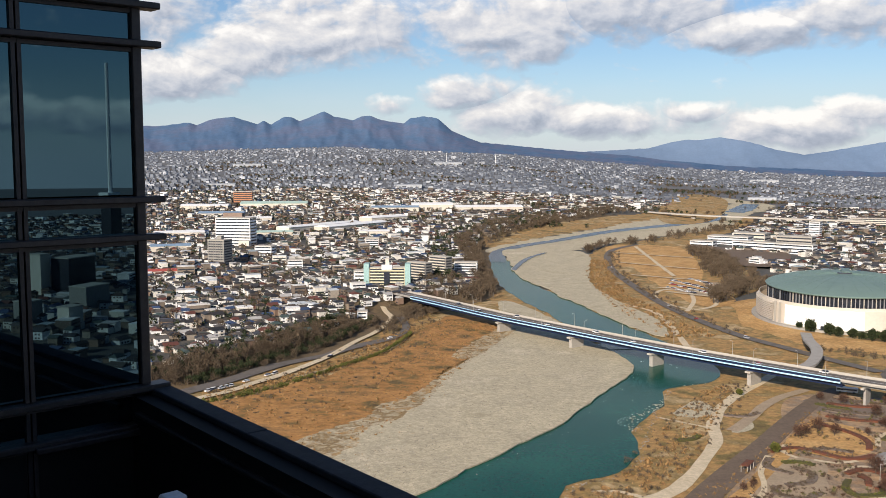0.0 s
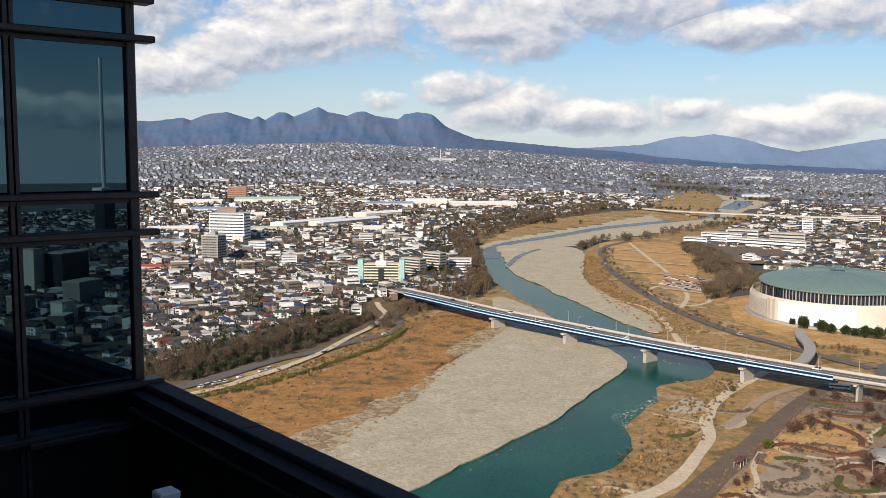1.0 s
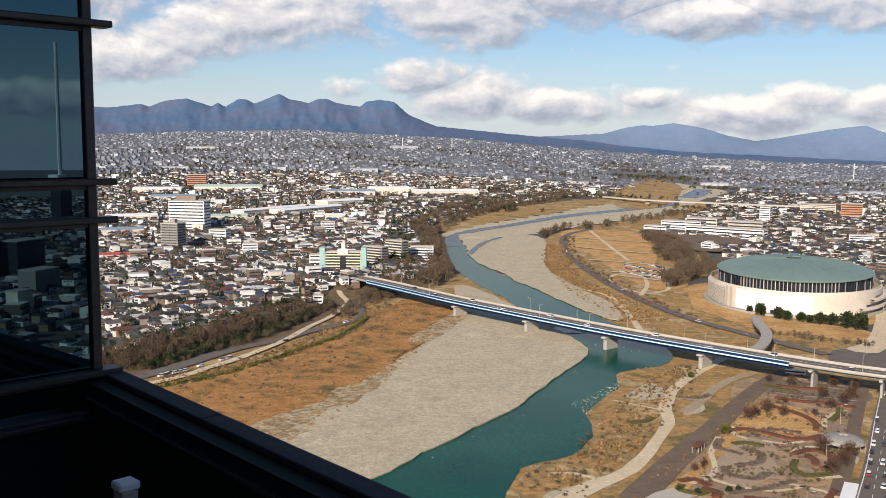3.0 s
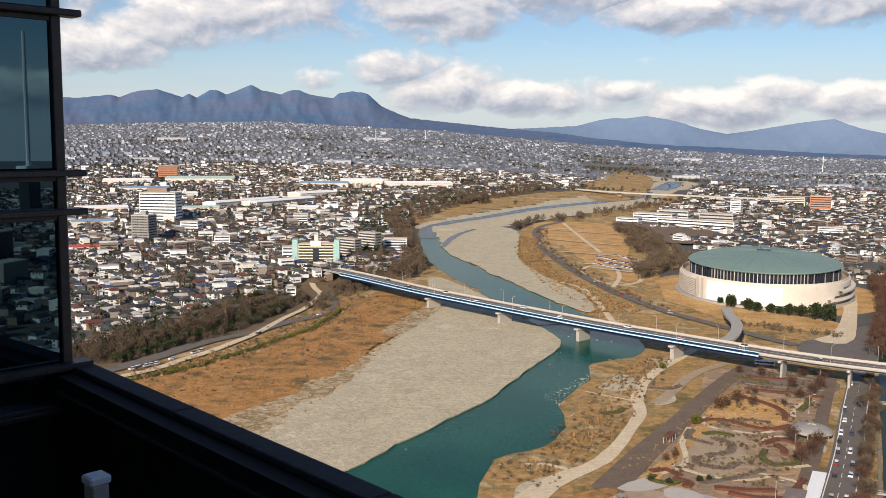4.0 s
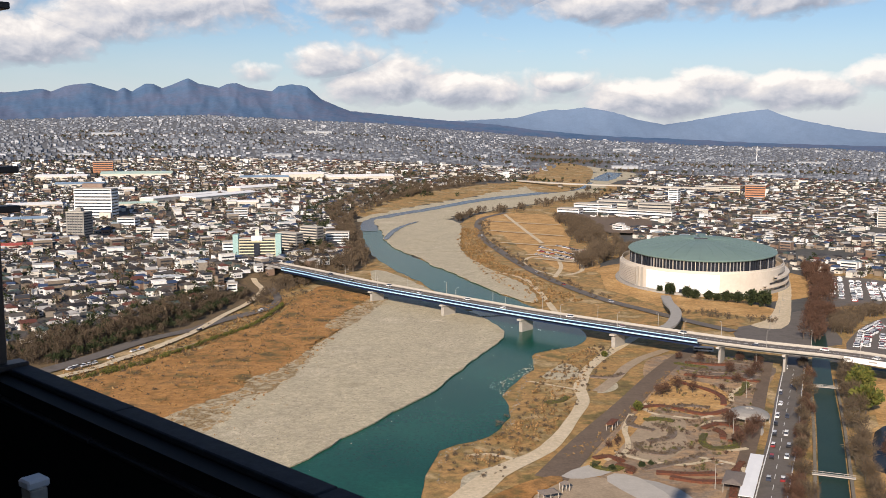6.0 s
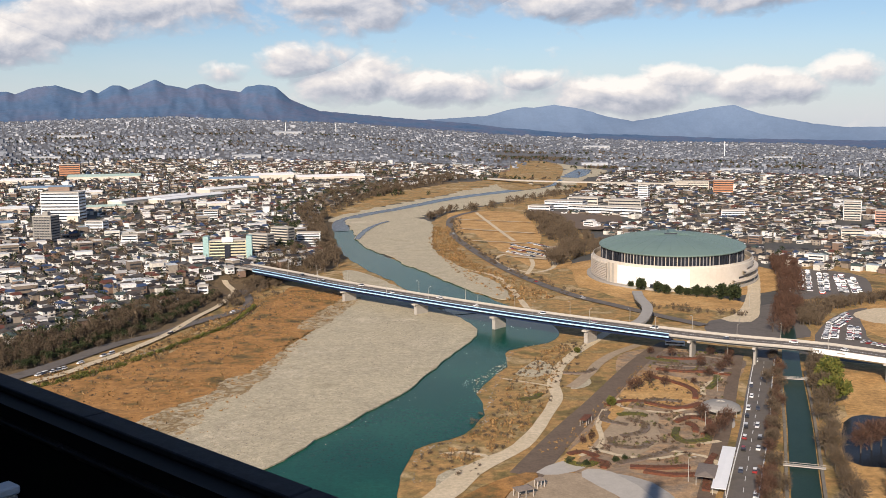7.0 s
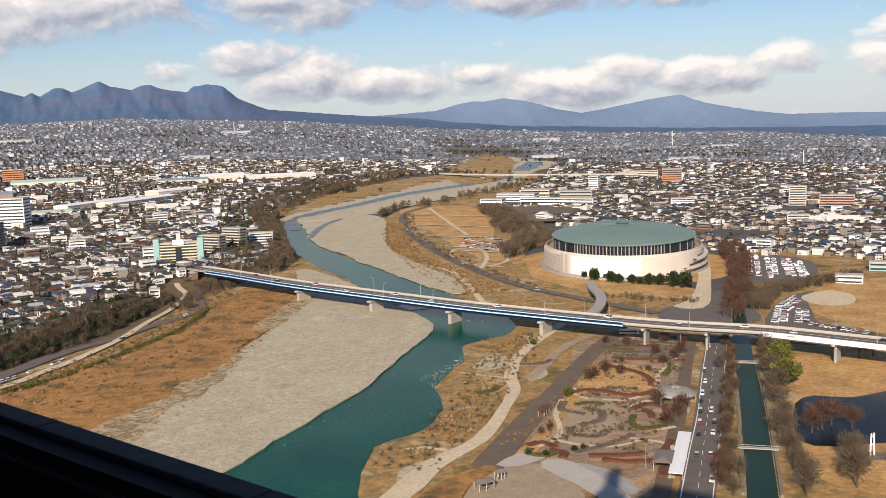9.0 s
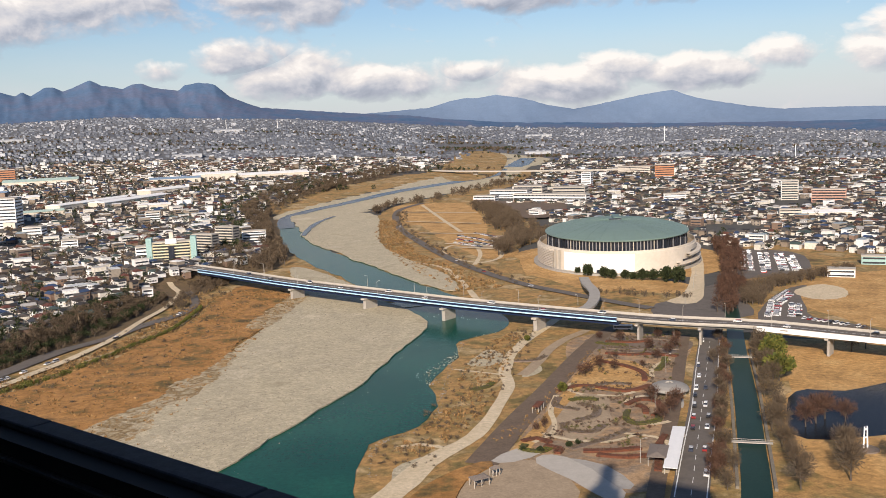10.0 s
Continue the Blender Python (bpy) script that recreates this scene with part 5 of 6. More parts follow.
def plant(kinds, places, seed):
    """Sets the kinds out at (x, y, scale) places."""
    r = random.Random(seed)
    for n, (x, y, s) in enumerate(places):
        ob = kinds[n] if n < len(kinds) else copy_thing(r.choice(kinds), pose(0, 0, 0))
        ob.matrix_world = pose(x, y, height(x, y), 0, 0, r.uniform(0, 360)) @ Matrix.Diagonal((s, s, s * r.uniform(0.9, 1.12), 1))


bare_kinds = [tree_kind("bare_tree", "bare grey-brown park tree without leaves", 10, M_BARE, 950, 0.13, 0.0085, 0.95, 0.2, s) for s in (1, 2, 3)]
r = random.Random(9)
places = []
for x, y in ((125, 292), (133, 310), (141, 330), (150, 350), (158, 371), (167, 392), (176, 413), (186, 436), (196, 459), (207, 484)):  # canal's near row
    places += [(x + 3.5 + r.uniform(-1, 1), y + r.uniform(-5, 5), r.uniform(0.6, 0.9)), (x + 3.5 + r.uniform(-1, 2), y + r.uniform(4, 12), r.uniform(0.5, 0.85))]
for x, y in ((152, 290), (158, 305), (165, 322), (172, 340), (180, 360), (188, 381), (197, 402), (206, 424), (216, 446), (222, 462)):
    places += [(x + r.uniform(-2, 2), y + r.uniform(-5, 5), r.uniform(0.8, 1.25)), (x + r.uniform(-2, 5), y + r.uniform(2, 9), r.uniform(0.7, 1.1))]
places += [(178, 300, 1.2), (172, 290, 1.3), (195, 298, 1.2), (208, 305, 1.1), (182, 312, 1.1), (265, 448, 1.3), (275, 452, 1.2), (188, 318, 0.9)]
plant(bare_kinds, places, 10)
rust_kinds = [tree_kind("rust_tree", "rust-brown bare tree in the gardens", 8, M_RUST, 800, 0.13, 0.011, 0.9, 0.15, s, "garden trees") for s in (4, 5)]
places = [(191, 348, 1.6), (197, 352, 1.5), (185, 345, 1.4), (203, 347, 1.3), (138, 392, 1.0), (146, 384, 1.1), (140, 374, 1.0), (133, 366, 0.9), (125, 446, 0.8), (132, 452, 0.9), (120, 440, 0.8), (138, 446, 0.8),
          (175, 470, 0.9), (182, 480, 1.0), (166, 462, 0.8), (168, 480, 0.9), (128, 300, 0.9), (133, 308, 0.9), (137, 320, 0.8), (160, 505, 0.8), (150, 512, 0.7), (182, 505, 0.9), (190, 498, 0.9),
          (85, 372, 0.5), (80, 366, 0.5), (154, 450, 0.5), (146, 470, 0.5), (160, 372, 0.8)]
for k in range(26):
    places.append((131.5 + 3.05 * k + r.uniform(-1.5, 1), 305 + 6.8 * k + r.uniform(-3, 3), r.uniform(0.55, 0.9)))
plant(rust_kinds, places, 11)
round_kinds = [tree_kind("camphor_tree", "large round olive-green camphor tree", 15, M_OLIVE, 1500, 0.09, 0.045, 0.85, 0.12, s, "green trees by the canal") for s in (6, 7)]
plant(round_kinds, [(206, 409, 0.98), (222, 447, 1.0), (217, 438, 0.9), (104, 416, 0.36), (110, 520, 0.3)], 12)
bush_kinds = [tree_kind("evergreen_tree", "dark clipped evergreen tree before the arena", 11, M_LEAF, 900, 0.09, 0.055, 0.9, 0.02, s, "evergreens before the arena") for s in (8, 9)]
plant(bush_kinds, [(203, 722, 1.0), (212, 707, 0.95), (217, 702, 0.8), (226, 698, 0.85), (236, 688, 1.0), (243, 684, 1.05), (250, 674, 1.2), (257, 668, 1.25), (198, 733, 0.6), (231, 694, 0.7),
                   (76, 341, 0.28), (70, 344, 0.22), (88, 344, 0.3), (92, 346, 0.25)], 13)

# ---- larger buildings ----
def banded(name, label, at, size, turn, wall, floors, glass=M_WINDOW, roof=None, piers=0, rail=None, parts=()):
    """A block with a window band to each floor on front, back and sides, a roof slab and a plant room."""
    x, y = at
    w, d, h = size
    ob = thing(name, label, "building", (x, y, height(x, y) - 0.5), turn)
    part("wall", block(-w / 2, w / 2, -d / 2, d / 2, 0, h), wall, ob)
    roof = roof or M_PALEPAVE
    part("roof", block(-w / 2 - 0.3, w / 2 + 0.3, -d / 2 - 0.3, d / 2 + 0.3, h, h + 0.9), roof, ob)
    step_z = h / floors
    for k in range(floors):
        z = k * step_z + step_z * 0.4
        part("window", block(-w / 2 + 0.8, w / 2 - 0.8, -d / 2 - 0.08, -d / 2 + 0.1, z, z + step_z * 0.42), glass, ob)
        part("window", block(w / 2 - 0.1, w / 2 + 0.08, -d / 2 + 1.0, d / 2 - 1.0, z, z + step_z * 0.42), glass, ob)
        if rail:
            part("balcony", block(-w / 2 + 0.5, w / 2 - 0.5, -d / 2 - 1.3, -d / 2 - 0.1, k * step_z + 0.1, k * step_z + step_z * 0.4), rail, ob)
    for k in range(piers):
        px_ = -w / 2 + w * (k + 0.5) / piers
        part("pier", block(px_ - 0.25, px_ + 0.25, -d / 2 - (1.4 if rail else 0.3), -d / 2 + 0.1, 0, h), wall, ob)
    return ob


M_TEAL = material("teal_paint", [(0.28, 0.45, 0.44), (0.33, 0.50, 0.48)], 0.2, 0.7)
M_YELLOW = material("cream_render", [(0.66, 0.60, 0.40), (0.72, 0.66, 0.48)], 0.2, 0.8)
M_BRICK = material("orange_tile", [(0.42, 0.18, 0.09), (0.50, 0.23, 0.12)], 0.2, 0.8)
M_PINK = material("pink_tile", [(0.55, 0.32, 0.24), (0.62, 0.38, 0.30)], 0.2, 0.8)
M_BROWN = material("brown_tile", [(0.20, 0.14, 0.11), (0.26, 0.19, 0.15)], 0.2, 0.8)

office = banded("office_building", "white office block with dark window bands and a brown core", (-408, 1258), (50, 22, 37), -6, M_WHITE, 9)
part("core", block(-24, 4, 11.4, 20, 0, 43), M_BROWN, office, "brown service core")
part("entrance", block(10, 25, -16, -11.4, 0, 7), M_CREAM, office)
apart = banded("apartment_block", "grey tiled apartment tower with windows", (-360, 1050), (21, 18, 29), -12, M_GREY, 10, piers=7)
part("lift_room", block(-2, 4, -3, 3, 30, 34), M_GREY, apart)
flats = banded("block_of_flats", "cream block of flats with turquoise stair towers", (-141, 888), (34, 11, 19), 4, M_YELLOW, 7, rail=M_YELLOW)
for x in (-19.5, 19.5):
    part("stair_tower", block(x - 2.5, x + 2.5, -7, 5, 0, 23.5), M_TEAL, flats, "turquoise stair tower")
part("gable", block(-2.6, 2.6, -7.6, -6.9, 0.5, 15), M_DARKGLASS, flats)
part("gable_head", block(-5, 5, -7.4, -5.5, 18, 22.5), M_WHITE, flats)
part("tank_tower", block(-1.8, 1.8, -2, 2, 19.9, 28), M_CREAM, flats)
for name, label, at, size, turn, wall, fl, rail in (
        ("clinic_building", "small white four-storey block beside the flats", (-172, 912), (11, 12, 13), 4, M_WHITE, 4, None),
        ("slab_block", "grey slab block of flats with balconies", (-116, 935), (24, 10, 19), -35, M_GREY, 7, M_CREAM),
        ("slab_block", "grey slab block of flats behind another", (-98, 965), (22, 10, 22), -35, M_GREY, 8, M_CREAM),
        ("white_flats", "white five-storey flats near the river", (-74, 992), (24, 10, 14), 0, M_WHITE, 5, M_WHITE),
        ("orange_building", "orange tiled six-storey building", (-607, 1925), (38, 22, 25), 10, M_BRICK, 6, None),
        ("orange_building", "orange tiled block in the eastern town", (617, 1670), (34, 22, 24), -18, M_BRICK, 6, None),
        ("tan_building", "long tan four-storey building", (590, 1760), (60, 18, 16), -18, M_CREAM, 5, None),
        ("white_tower_flats", "white apartment tower with balconies", (628, 1222), (22, 16, 26), -25, M_WHITE, 8, M_CREAM),
        ("pink_flats", "long pink tiled apartment block", (655, 1168), (42, 14, 17), -32, M_PINK, 5, M_PINK),
        ("long_works", "long white three-storey works building", (322, 1330), (112, 16, 13), -36, M_WHITE, 3, None),
        ("works_wing", "white works building with a stepped roof", (285, 1435), (60, 26, 12), -30, M_WHITE, 3, None),
        ("works_wing", "pale works building among sheds", (375, 1420), (50, 24, 14), -30, M_PALEPAVE, 3, None),
        ("works_tower", "tall white tower of the works", (437, 1545), (16, 16, 26), -30, M_WHITE, 7, None),
        ("works_wing", "low white shed of the works", (240, 1400), (34, 18, 8), -30, M_WHITE, 2, None),
        ("works_wing", "grey works shed behind the long block", (330, 1500), (48, 30, 11), -30, M_CREAM, 2, None),
        ("park_office", "white park building with a grey roof", (378, 655), (19, 10, 6), -30, M_WHITE, 2, None),
        ("teal_sheds", "pale turquoise shed with bays", (430, 698), (18, 9, 7), -30, M_TEAL, 2, None),
        ("corner_shop", "white two-storey block by the lane", (-139, 745), (8, 7, 6), 10, M_WHITE, 2, None),
        ("white_block", "white office block of five storeys", (-330, 1130), (22, 14, 14), -10, M_WHITE, 4, None),
        ("white_block", "white four-storey block in the town", (-262, 1010), (16, 11, 12), 12, M_WHITE, 4, None),
        ("white_block", "white five-storey flats in the town", (-215, 1230), (18, 12, 15), 4, M_CREAM, 5, M_WHITE),
        ("white_block", "pale four-storey block in the eastern town", (520, 1010), (24, 12, 12), -20, M_CREAM, 4, None),
        ("white_block", "white block in the eastern town", (480, 1260), (30, 14, 12), -20, M_WHITE, 4, None),
        ("tall_white_block", "tall pale slab of offices", (886, -360), (12, 16, 39), 22, M_CREAM, 11, None),
        ("grey_block", "blue-grey office block of ten storeys", (900, -332), (36, 22, 35), 22, M_DARKGLASS, 10, None),
        ("grey_block", "pale office block of seven storeys", (799, -280), (30, 18, 20), 20, M_GREY, 6, None),
        ("grey_block", "grey block of five storeys", (720, -300), (16, 14, 18), 25, M_GREY, 5, None),
        ("grey_block", "white block of five storeys", (690, -255), (14, 12, 18), 25, M_CREAM, 5, None)):
    banded(name, label, at, size, turn, wall, fl, rail=rail)


def shed(label, at, size, turn, roof_mat, wall=M_CREAM):
    """A low hall with a shallow ridged roof."""
    x, y = at
    w, d, h = size
    ob = thing("industrial_hall", label, "hall", (x, y, height(x, y) - 0.5), turn, "industrial halls")
    part("wall", block(-w / 2, w / 2, -d / 2, d / 2, 0, h), wall, ob)
    bm = bmesh.new()
    prof = [(-d / 2 - 0.6, h), (0, h + d * 0.07), (d / 2 + 0.6, h), (d / 2 + 0.6, h - 0.5), (-d / 2 - 0.6, h - 0.5)]
    ends = [[bm.verts.new((sx * (w / 2 + 0.5), py, pz)) for py, pz in prof] for sx in (-1, 1)]
    for k in range(5):
        bm.faces.new((ends[0][k], ends[0][(k + 1) % 5], ends[1][(k + 1) % 5], ends[1][k]))
    bm.faces.new(ends[0][::-1]), bm.faces.new(ends[1])
    bmesh.ops.recalc_face_normals(bm, faces=bm.faces)
    part("roof", bm, roof_mat, ob)
    for k in range(max(2, int(w / 14))):
        px_ = -w / 2 + w * (k + 0.5) / max(2, int(w / 14))
        part("door", block(px_ - 2.2, px_ + 2.2, -d / 2 - 0.1, -d / 2 + 0.1, 0, h * 0.55), M_GREY, ob)
    return ob


# Halls on the plain: white sheet dulled to blue-grey, haze put into the colour
M_HAZEHALL = material("hazy_sheet", [(0.36, 0.38, 0.41), (0.44, 0.46, 0.49)], 0.1, 0.7)
M_MINT = material("mint_sheet", [(0.42, 0.56, 0.50), (0.48, 0.62, 0.55)], 0.1, 0.6)
M_SLATE = material("blue_sheet", [(0.20, 0.30, 0.42), (0.26, 0.36, 0.48)], 0.1, 0.6)
for label, at, size, turn, mat in (
        ("long white station roof", (-338, 1460), (170, 26, 9), 62, M_WHITE), ("white depot hall beside the tracks", (-290, 1480), (150, 30, 8), 62, M_WHITE),
        ("white depot hall by the line", (-262, 1610), (80, 34, 8), 50, M_WHITE), ("low warehouse with a mint roof", (-390, 1370), (60, 24, 7), 20, M_MINT),
        ("white warehouse in the town", (-205, 1850), (80, 44, 12), 8, M_WHITE), ("wide white warehouse with low roof", (-95, 1850), (130, 46, 10), 12, M_WHITE),
        ("warehouse with a blue sheet roof", (-270, 1800), (90, 36, 9), 8, M_SLATE), ("factory with a mint sheet roof", (-520, 1850), (130, 50, 9), 12, M_MINT),
        ("white factory hall with ridged roof", (-640, 1790), (90, 40, 9), 10, M_WHITE), ("factory hall with blue sheet roof", (-560, 1650), (80, 36, 8), 10, M_SLATE),
        ("white factory hall with ridged roof", (-480, 1560), (70, 30, 8), 15, M_WHITE), ("white hall at the town edge", (-520, 1340), (70, 30, 8), 25, M_WHITE),
        ("depot with a blue sheet roof", (-470, 1180), (50, 24, 8), 25, M_SLATE), ("white hall beside the railway", (-240, 1390), (44, 22, 8), 10, M_WHITE),
        ("hall with a red sheet roof", (-388, 950), (40, 18, 7), 20, material("red_sheet", [(0.40, 0.07, 0.05), (0.46, 0.10, 0.07)], 0.2, 0.6)),
        ("white hall in the eastern town", (560, 1010), (60, 26, 8), -20, M_WHITE), ("white hall in the eastern town", (720, 1010), (70, 30, 8), -20, M_WHITE),
        ("white warehouse on the plain", (860, 2250), (74, 24, 7), -10, M_HAZEHALL), ("white warehouse on the plain", (560, 2450), (68, 22, 7), -5, M_HAZEHALL),
        ("white warehouse on the foothill", (-780, 2300), (68, 22, 7), 10, M_HAZEHALL), ("pale warehouse on the plain", (200, 2300), (55, 21, 6), 0, M_HAZEHALL),
        ("white hall on the plain", (-320, 2350), (68, 24, 8), 6, M_HAZEHALL), ("white hall on the plain", (-900, 2900), (86, 28, 9), 12, M_HAZEHALL),
        ("white hall on the plain", (1180, 2750), (80, 24, 8), -14, M_HAZEHALL), ("white hall on the plain", (760, 3300), (93, 28, 9), -8, M_HAZEHALL),
        ("white hall on the plain", (-300, 3200), (93, 28, 9), 4, M_HAZEHALL)):
    shed(label, at, size, turn, mat, M_HAZEHALL if mat is M_HAZEHALL else M_CREAM)

# the elevated line on the left of the office block
via = ribbon("viaduct", [(-560, 1180, 8), (-474, 1112, 8), (-420, 1050, 8), (-388, 1014, 8)], M_PALEPAVE, 15.5, "pale concrete viaduct on short piers", "viaduct", kind="", thick=2.0, drape=False)
for x, y in ((-520, 1148), (-474, 1112), (-445, 1078), (-420, 1050), (-398, 1026)):
    part("pier", block(-1, 1, -3, 3, 7, 13.6), M_CONCRETE, via).location = (x, y, 0)


# ---- cars ----
CAR_COLOURS = [(0.8, 0.8, 0.79), (0.70, 0.70, 0.70), (0.78, 0.78, 0.77), (0.02, 0.02, 0.022), (0.42, 0.43, 0.45), (0.78, 0.78, 0.77), (0.05, 0.06, 0.09), (0.30, 0.03, 0.03), (0.55, 0.56, 0.58), (0.8, 0.8, 0.79)]
M_CAR = material("car_paint", CAR_COLOURS, 0.5, 0.3, vary="thing")
M_TYRE = material("tyre_rubber", [(0.015, 0.015, 0.015), (0.025, 0.025, 0.025)], 3.0, 0.8)


def car_kind(length, tall, label):
    ob = thing("car", label, "car", group="cars")
    hl, hw = length / 2, 0.86
    bm = bmesh.new()
    prof = [(-hl, 0.35), (-hl, 0.85), (-hl * 0.55, 0.98), (hl * 0.95, 0.95), (hl, 0.75), (hl, 0.35)]
    ends = [[bm.verts.new((px_, s * hw, pz)) for px_, pz in prof] for s in (-1, 1)]
    for k in range(6):
        bm.faces.new((ends[0][k], ends[0][(k + 1) % 6], ends[1][(k + 1) % 6], ends[1][k]))
    bm.faces.new(ends[0][::-1]), bm.faces.new(ends[1])
    bmesh.ops.recalc_face_normals(bm, faces=bm.faces)
    body = part("body", bm, M_CAR, ob)
    for name, z0, z1, mat, inset in (("glazing", 0.95, tall - 0.12, M_DARKGLASS, 0.0), ("roof", tall - 0.12, tall, M_CAR, 0.06)):
        bm = bmesh.new()
        made = []
        for z, k in ((z0, 0.0 if inset == 0 else 1.0), (z1, 1.0)):
            f, b, s = -hl * 0.62 + 0.45 * k, hl * 0.9 - 0.3 * k, hw - 0.04 - 0.12 * k
            made.append([bm.verts.new(v) for v in ((f, -s, z), (b, -s, z), (b, s, z), (f, s, z))])
        for k in range(4):
            bm.faces.new((made[0][k], made[0][(k + 1) % 4], made[1][(k + 1) % 4], made[1][k]))
        bm.faces.new(made[1]), bm.faces.new(made[0][::-1])
        part(name, bm, mat, body if name == "glazing" else ob)
    for sx in (-0.62, 0.62):
        for sy in (-1, 1):
            part("wheel", rod((sx * hl, sy * (hw - 0.2), 0.31), (sx * hl, sy * (hw + 0.01), 0.31), 0.31, sides=8), M_TYRE, ob)
    return ob


car_kinds = [car_kind(4.3, 1.45, "family car on the tarmac"), car_kind(3.5, 1.65, "tall small car on the tarmac"), car_kind(4.7, 1.8, "estate car on the tarmac")]
car_rng = random.Random(3)
car_count = 0


def park(x, y, z, turn):
    global car_count
    at = pose(x, y, z, 0, 0, turn + car_rng.uniform(-2, 2))
    if car_count < len(car_kinds):
        car_kinds[car_count].matrix_world = at
    else:
        copy_thing(car_rng.choice(car_kinds), at)
    car_count += 1


def car_row(a, b, share=0.85, gap=2.7, z=0.3, across=90):
    a, b = Vector(a), Vector(b)
    n = int((b - a).length / gap)
    turn = math.degrees(math.atan2(b.y - a.y, b.x - a.x)) + across
    for k in range(n):
        if car_rng.random() < share:
            q = a.lerp(b, k / max(1, n - 1))
            park(q.x, q.y, z, turn)


patch("car_park_north", [(298, 678), (360, 817), (404, 782), (393, 730), (363, 675), (347, 671), (319, 670)], M_ASPHALT, 0.2, label="grey asphalt car park", category="car park", step_m=30)
patch("car_park_south", [(253, 529), (279, 575), (301, 604), (322, 624), (338, 630), (318, 603), (299, 558), (289, 531), (305, 500), (301, 480), (272, 507)], M_ASPHALT, 0.22, label="grey asphalt car park beside the sand park", category="car park", step_m=20)
for a, b in (((348, 784), (312, 701)), ((365, 796), (323, 702)), ((373, 800), (329, 700)), ((374, 780), (333, 687)), ((379, 778), (341, 696)), ((383, 769), (348, 687)), ((390, 773), (353, 691)), ((384, 748), (359, 688)), ((391, 755), (365, 692))):
    car_row(b, a, 0.88, 4.4)
for a, b in (((264, 539), (287, 581)), ((288, 581), (312, 609)), ((270, 540), (287, 572)), ((288, 571), (308, 597)), ((277, 535), (295, 569)), ((282, 536), (297, 564)), ((281, 527), (300, 495))):
    car_row(a, b, 0.9, 3.1)
# cars before the allotment field and beside the arena
for a, b in (((143, 1019), (176, 938)), ((138, 990), (170, 909)), ((162, 1037), (187, 972)), ((131, 963), (151, 922))):
    car_row(a, b, 0.8, 3.6, 0.6)
# traffic and parked cars on the roads
for x, y in ((202, 490), (173, 424), (164, 405), (159, 394), (153, 380), (147, 366), (141, 352), (131, 329), (136, 328), (153, 365), (158, 380), (147, 352), (127, 305), (180, 442), (168, 404)):
    park(x, y, 0.36, 65)
for x, y, turn in ((-166, 524, 62), (-158, 540, 64), (-155, 545, 64), (-171, 512, 60), (-173, 509, 60), (-175, 506, 60), (-178, 502, 60), (-180, 499, 60), (-133, 598, 70), (-104, 664, 60)):
    park(x, y, 0.8, turn)
for k, side in ((0.14, 2), (0.2, -3), (0.27, 3), (0.34, -2.5), (0.41, 3), (0.47, -3), (0.55, 2.6), (0.62, -2.6), (0.68, 3), (0.75, -3), (0.8, 2.6), (0.84, -2.6), (0.9, 3)):
    q, d = along(k)
    park(q.x - d.y * side, q.y + d.x * side, DECK + 0.07, math.degrees(math.atan2(d.y, d.x)))
for x, y, turn in ((115, 840, 100), (128, 770, 112), (150, 690, 118), (88, 1130, 95)):
    park(x, y, height(x, y) + 0.52, turn)

bus = thing("bus", "white bus parked beneath the bridge", "bus", (170, 531, 0.3), -20)
part("body", block(-5.5, 5.5, -1.25, 1.25, 0.5, 3.1, 0.15), M_WHITE, bus)
part("window", block(-5.2, 5.0, -1.3, 1.3, 1.6, 2.5), M_DARKGLASS, bus)
for x in (-3.5, 3.5):
    for s in (-1, 1):
        part("wheel", rod((x, s * 0.95, 0.5), (x, s * 1.27, 0.5), 0.5, sides=10), M_TYRE, bus)

# ---- lamps along the bridge ----
lamp = thing("street_lamp", "slim grey street lamp on the bridge", "street lamp", group="bridge lamps")
part("pole", rod((0, 0, 0), (0, 0, 9), 0.16, 0.09, 6), M_CONCRETE, lamp)
part("arm", rod((0, 0, 8.9), (0, 1.9, 9.5), 0.08, 0.06, 5), M_CONCRETE, lamp)
part("head", block(-0.25, 0.25, 1.6, 2.6, 9.4, 9.6, 0.04), M_PALEPAVE, lamp)
made = 0
for k in np.linspace(0.06, 0.97, 14):
    for side in (-7.9, 7.9):
        q, d = along(float(k) + (0.03 if side > 0 else 0))
        at = pose(q.x - d.y * side, q.y + d.x * side, DECK, 0, 0, math.degrees(math.atan2(d.y, d.x)) + (180 if side > 0 else 0))
        if made:
            copy_thing(lamp, at)
        else:
            lamp.matrix_world = at
        made += 1
for x, y in ((118, 318), (143, 372), (170, 432), (197, 492), (268, 640), (290, 690), (312, 740), (240, 585)):
    copy_thing(lamp, pose(x - 9, y + 4, 0.2, 0, 0, -110))

# ---- the gardens below the tower ----
M_BED = material("rust_hedge", [(0.11, 0.036, 0.02), (0.155, 0.054, 0.028), (0.085, 0.036, 0.022)], 0.4, 0.95, 0.3, fine=5)
M_BOX = material("clipped_green", [(0.05, 0.05, 0.015), (0.085, 0.075, 0.024), (0.065, 0.055, 0.024)], 0.5, 0.95, 0.3, fine=5)
M_ROSE = material("bare_rose_beds", [(0.13, 0.10, 0.08), (0.19, 0.15, 0.12), (0.16, 0.11, 0.085)], 0.35, 0.95, 0.3, fine=5)
M_STONE = material("grey_stones", [(0.20, 0.175, 0.14), (0.29, 0.255, 0.205), (0.38, 0.34, 0.28)], 0.6, 0.9, vary="island")
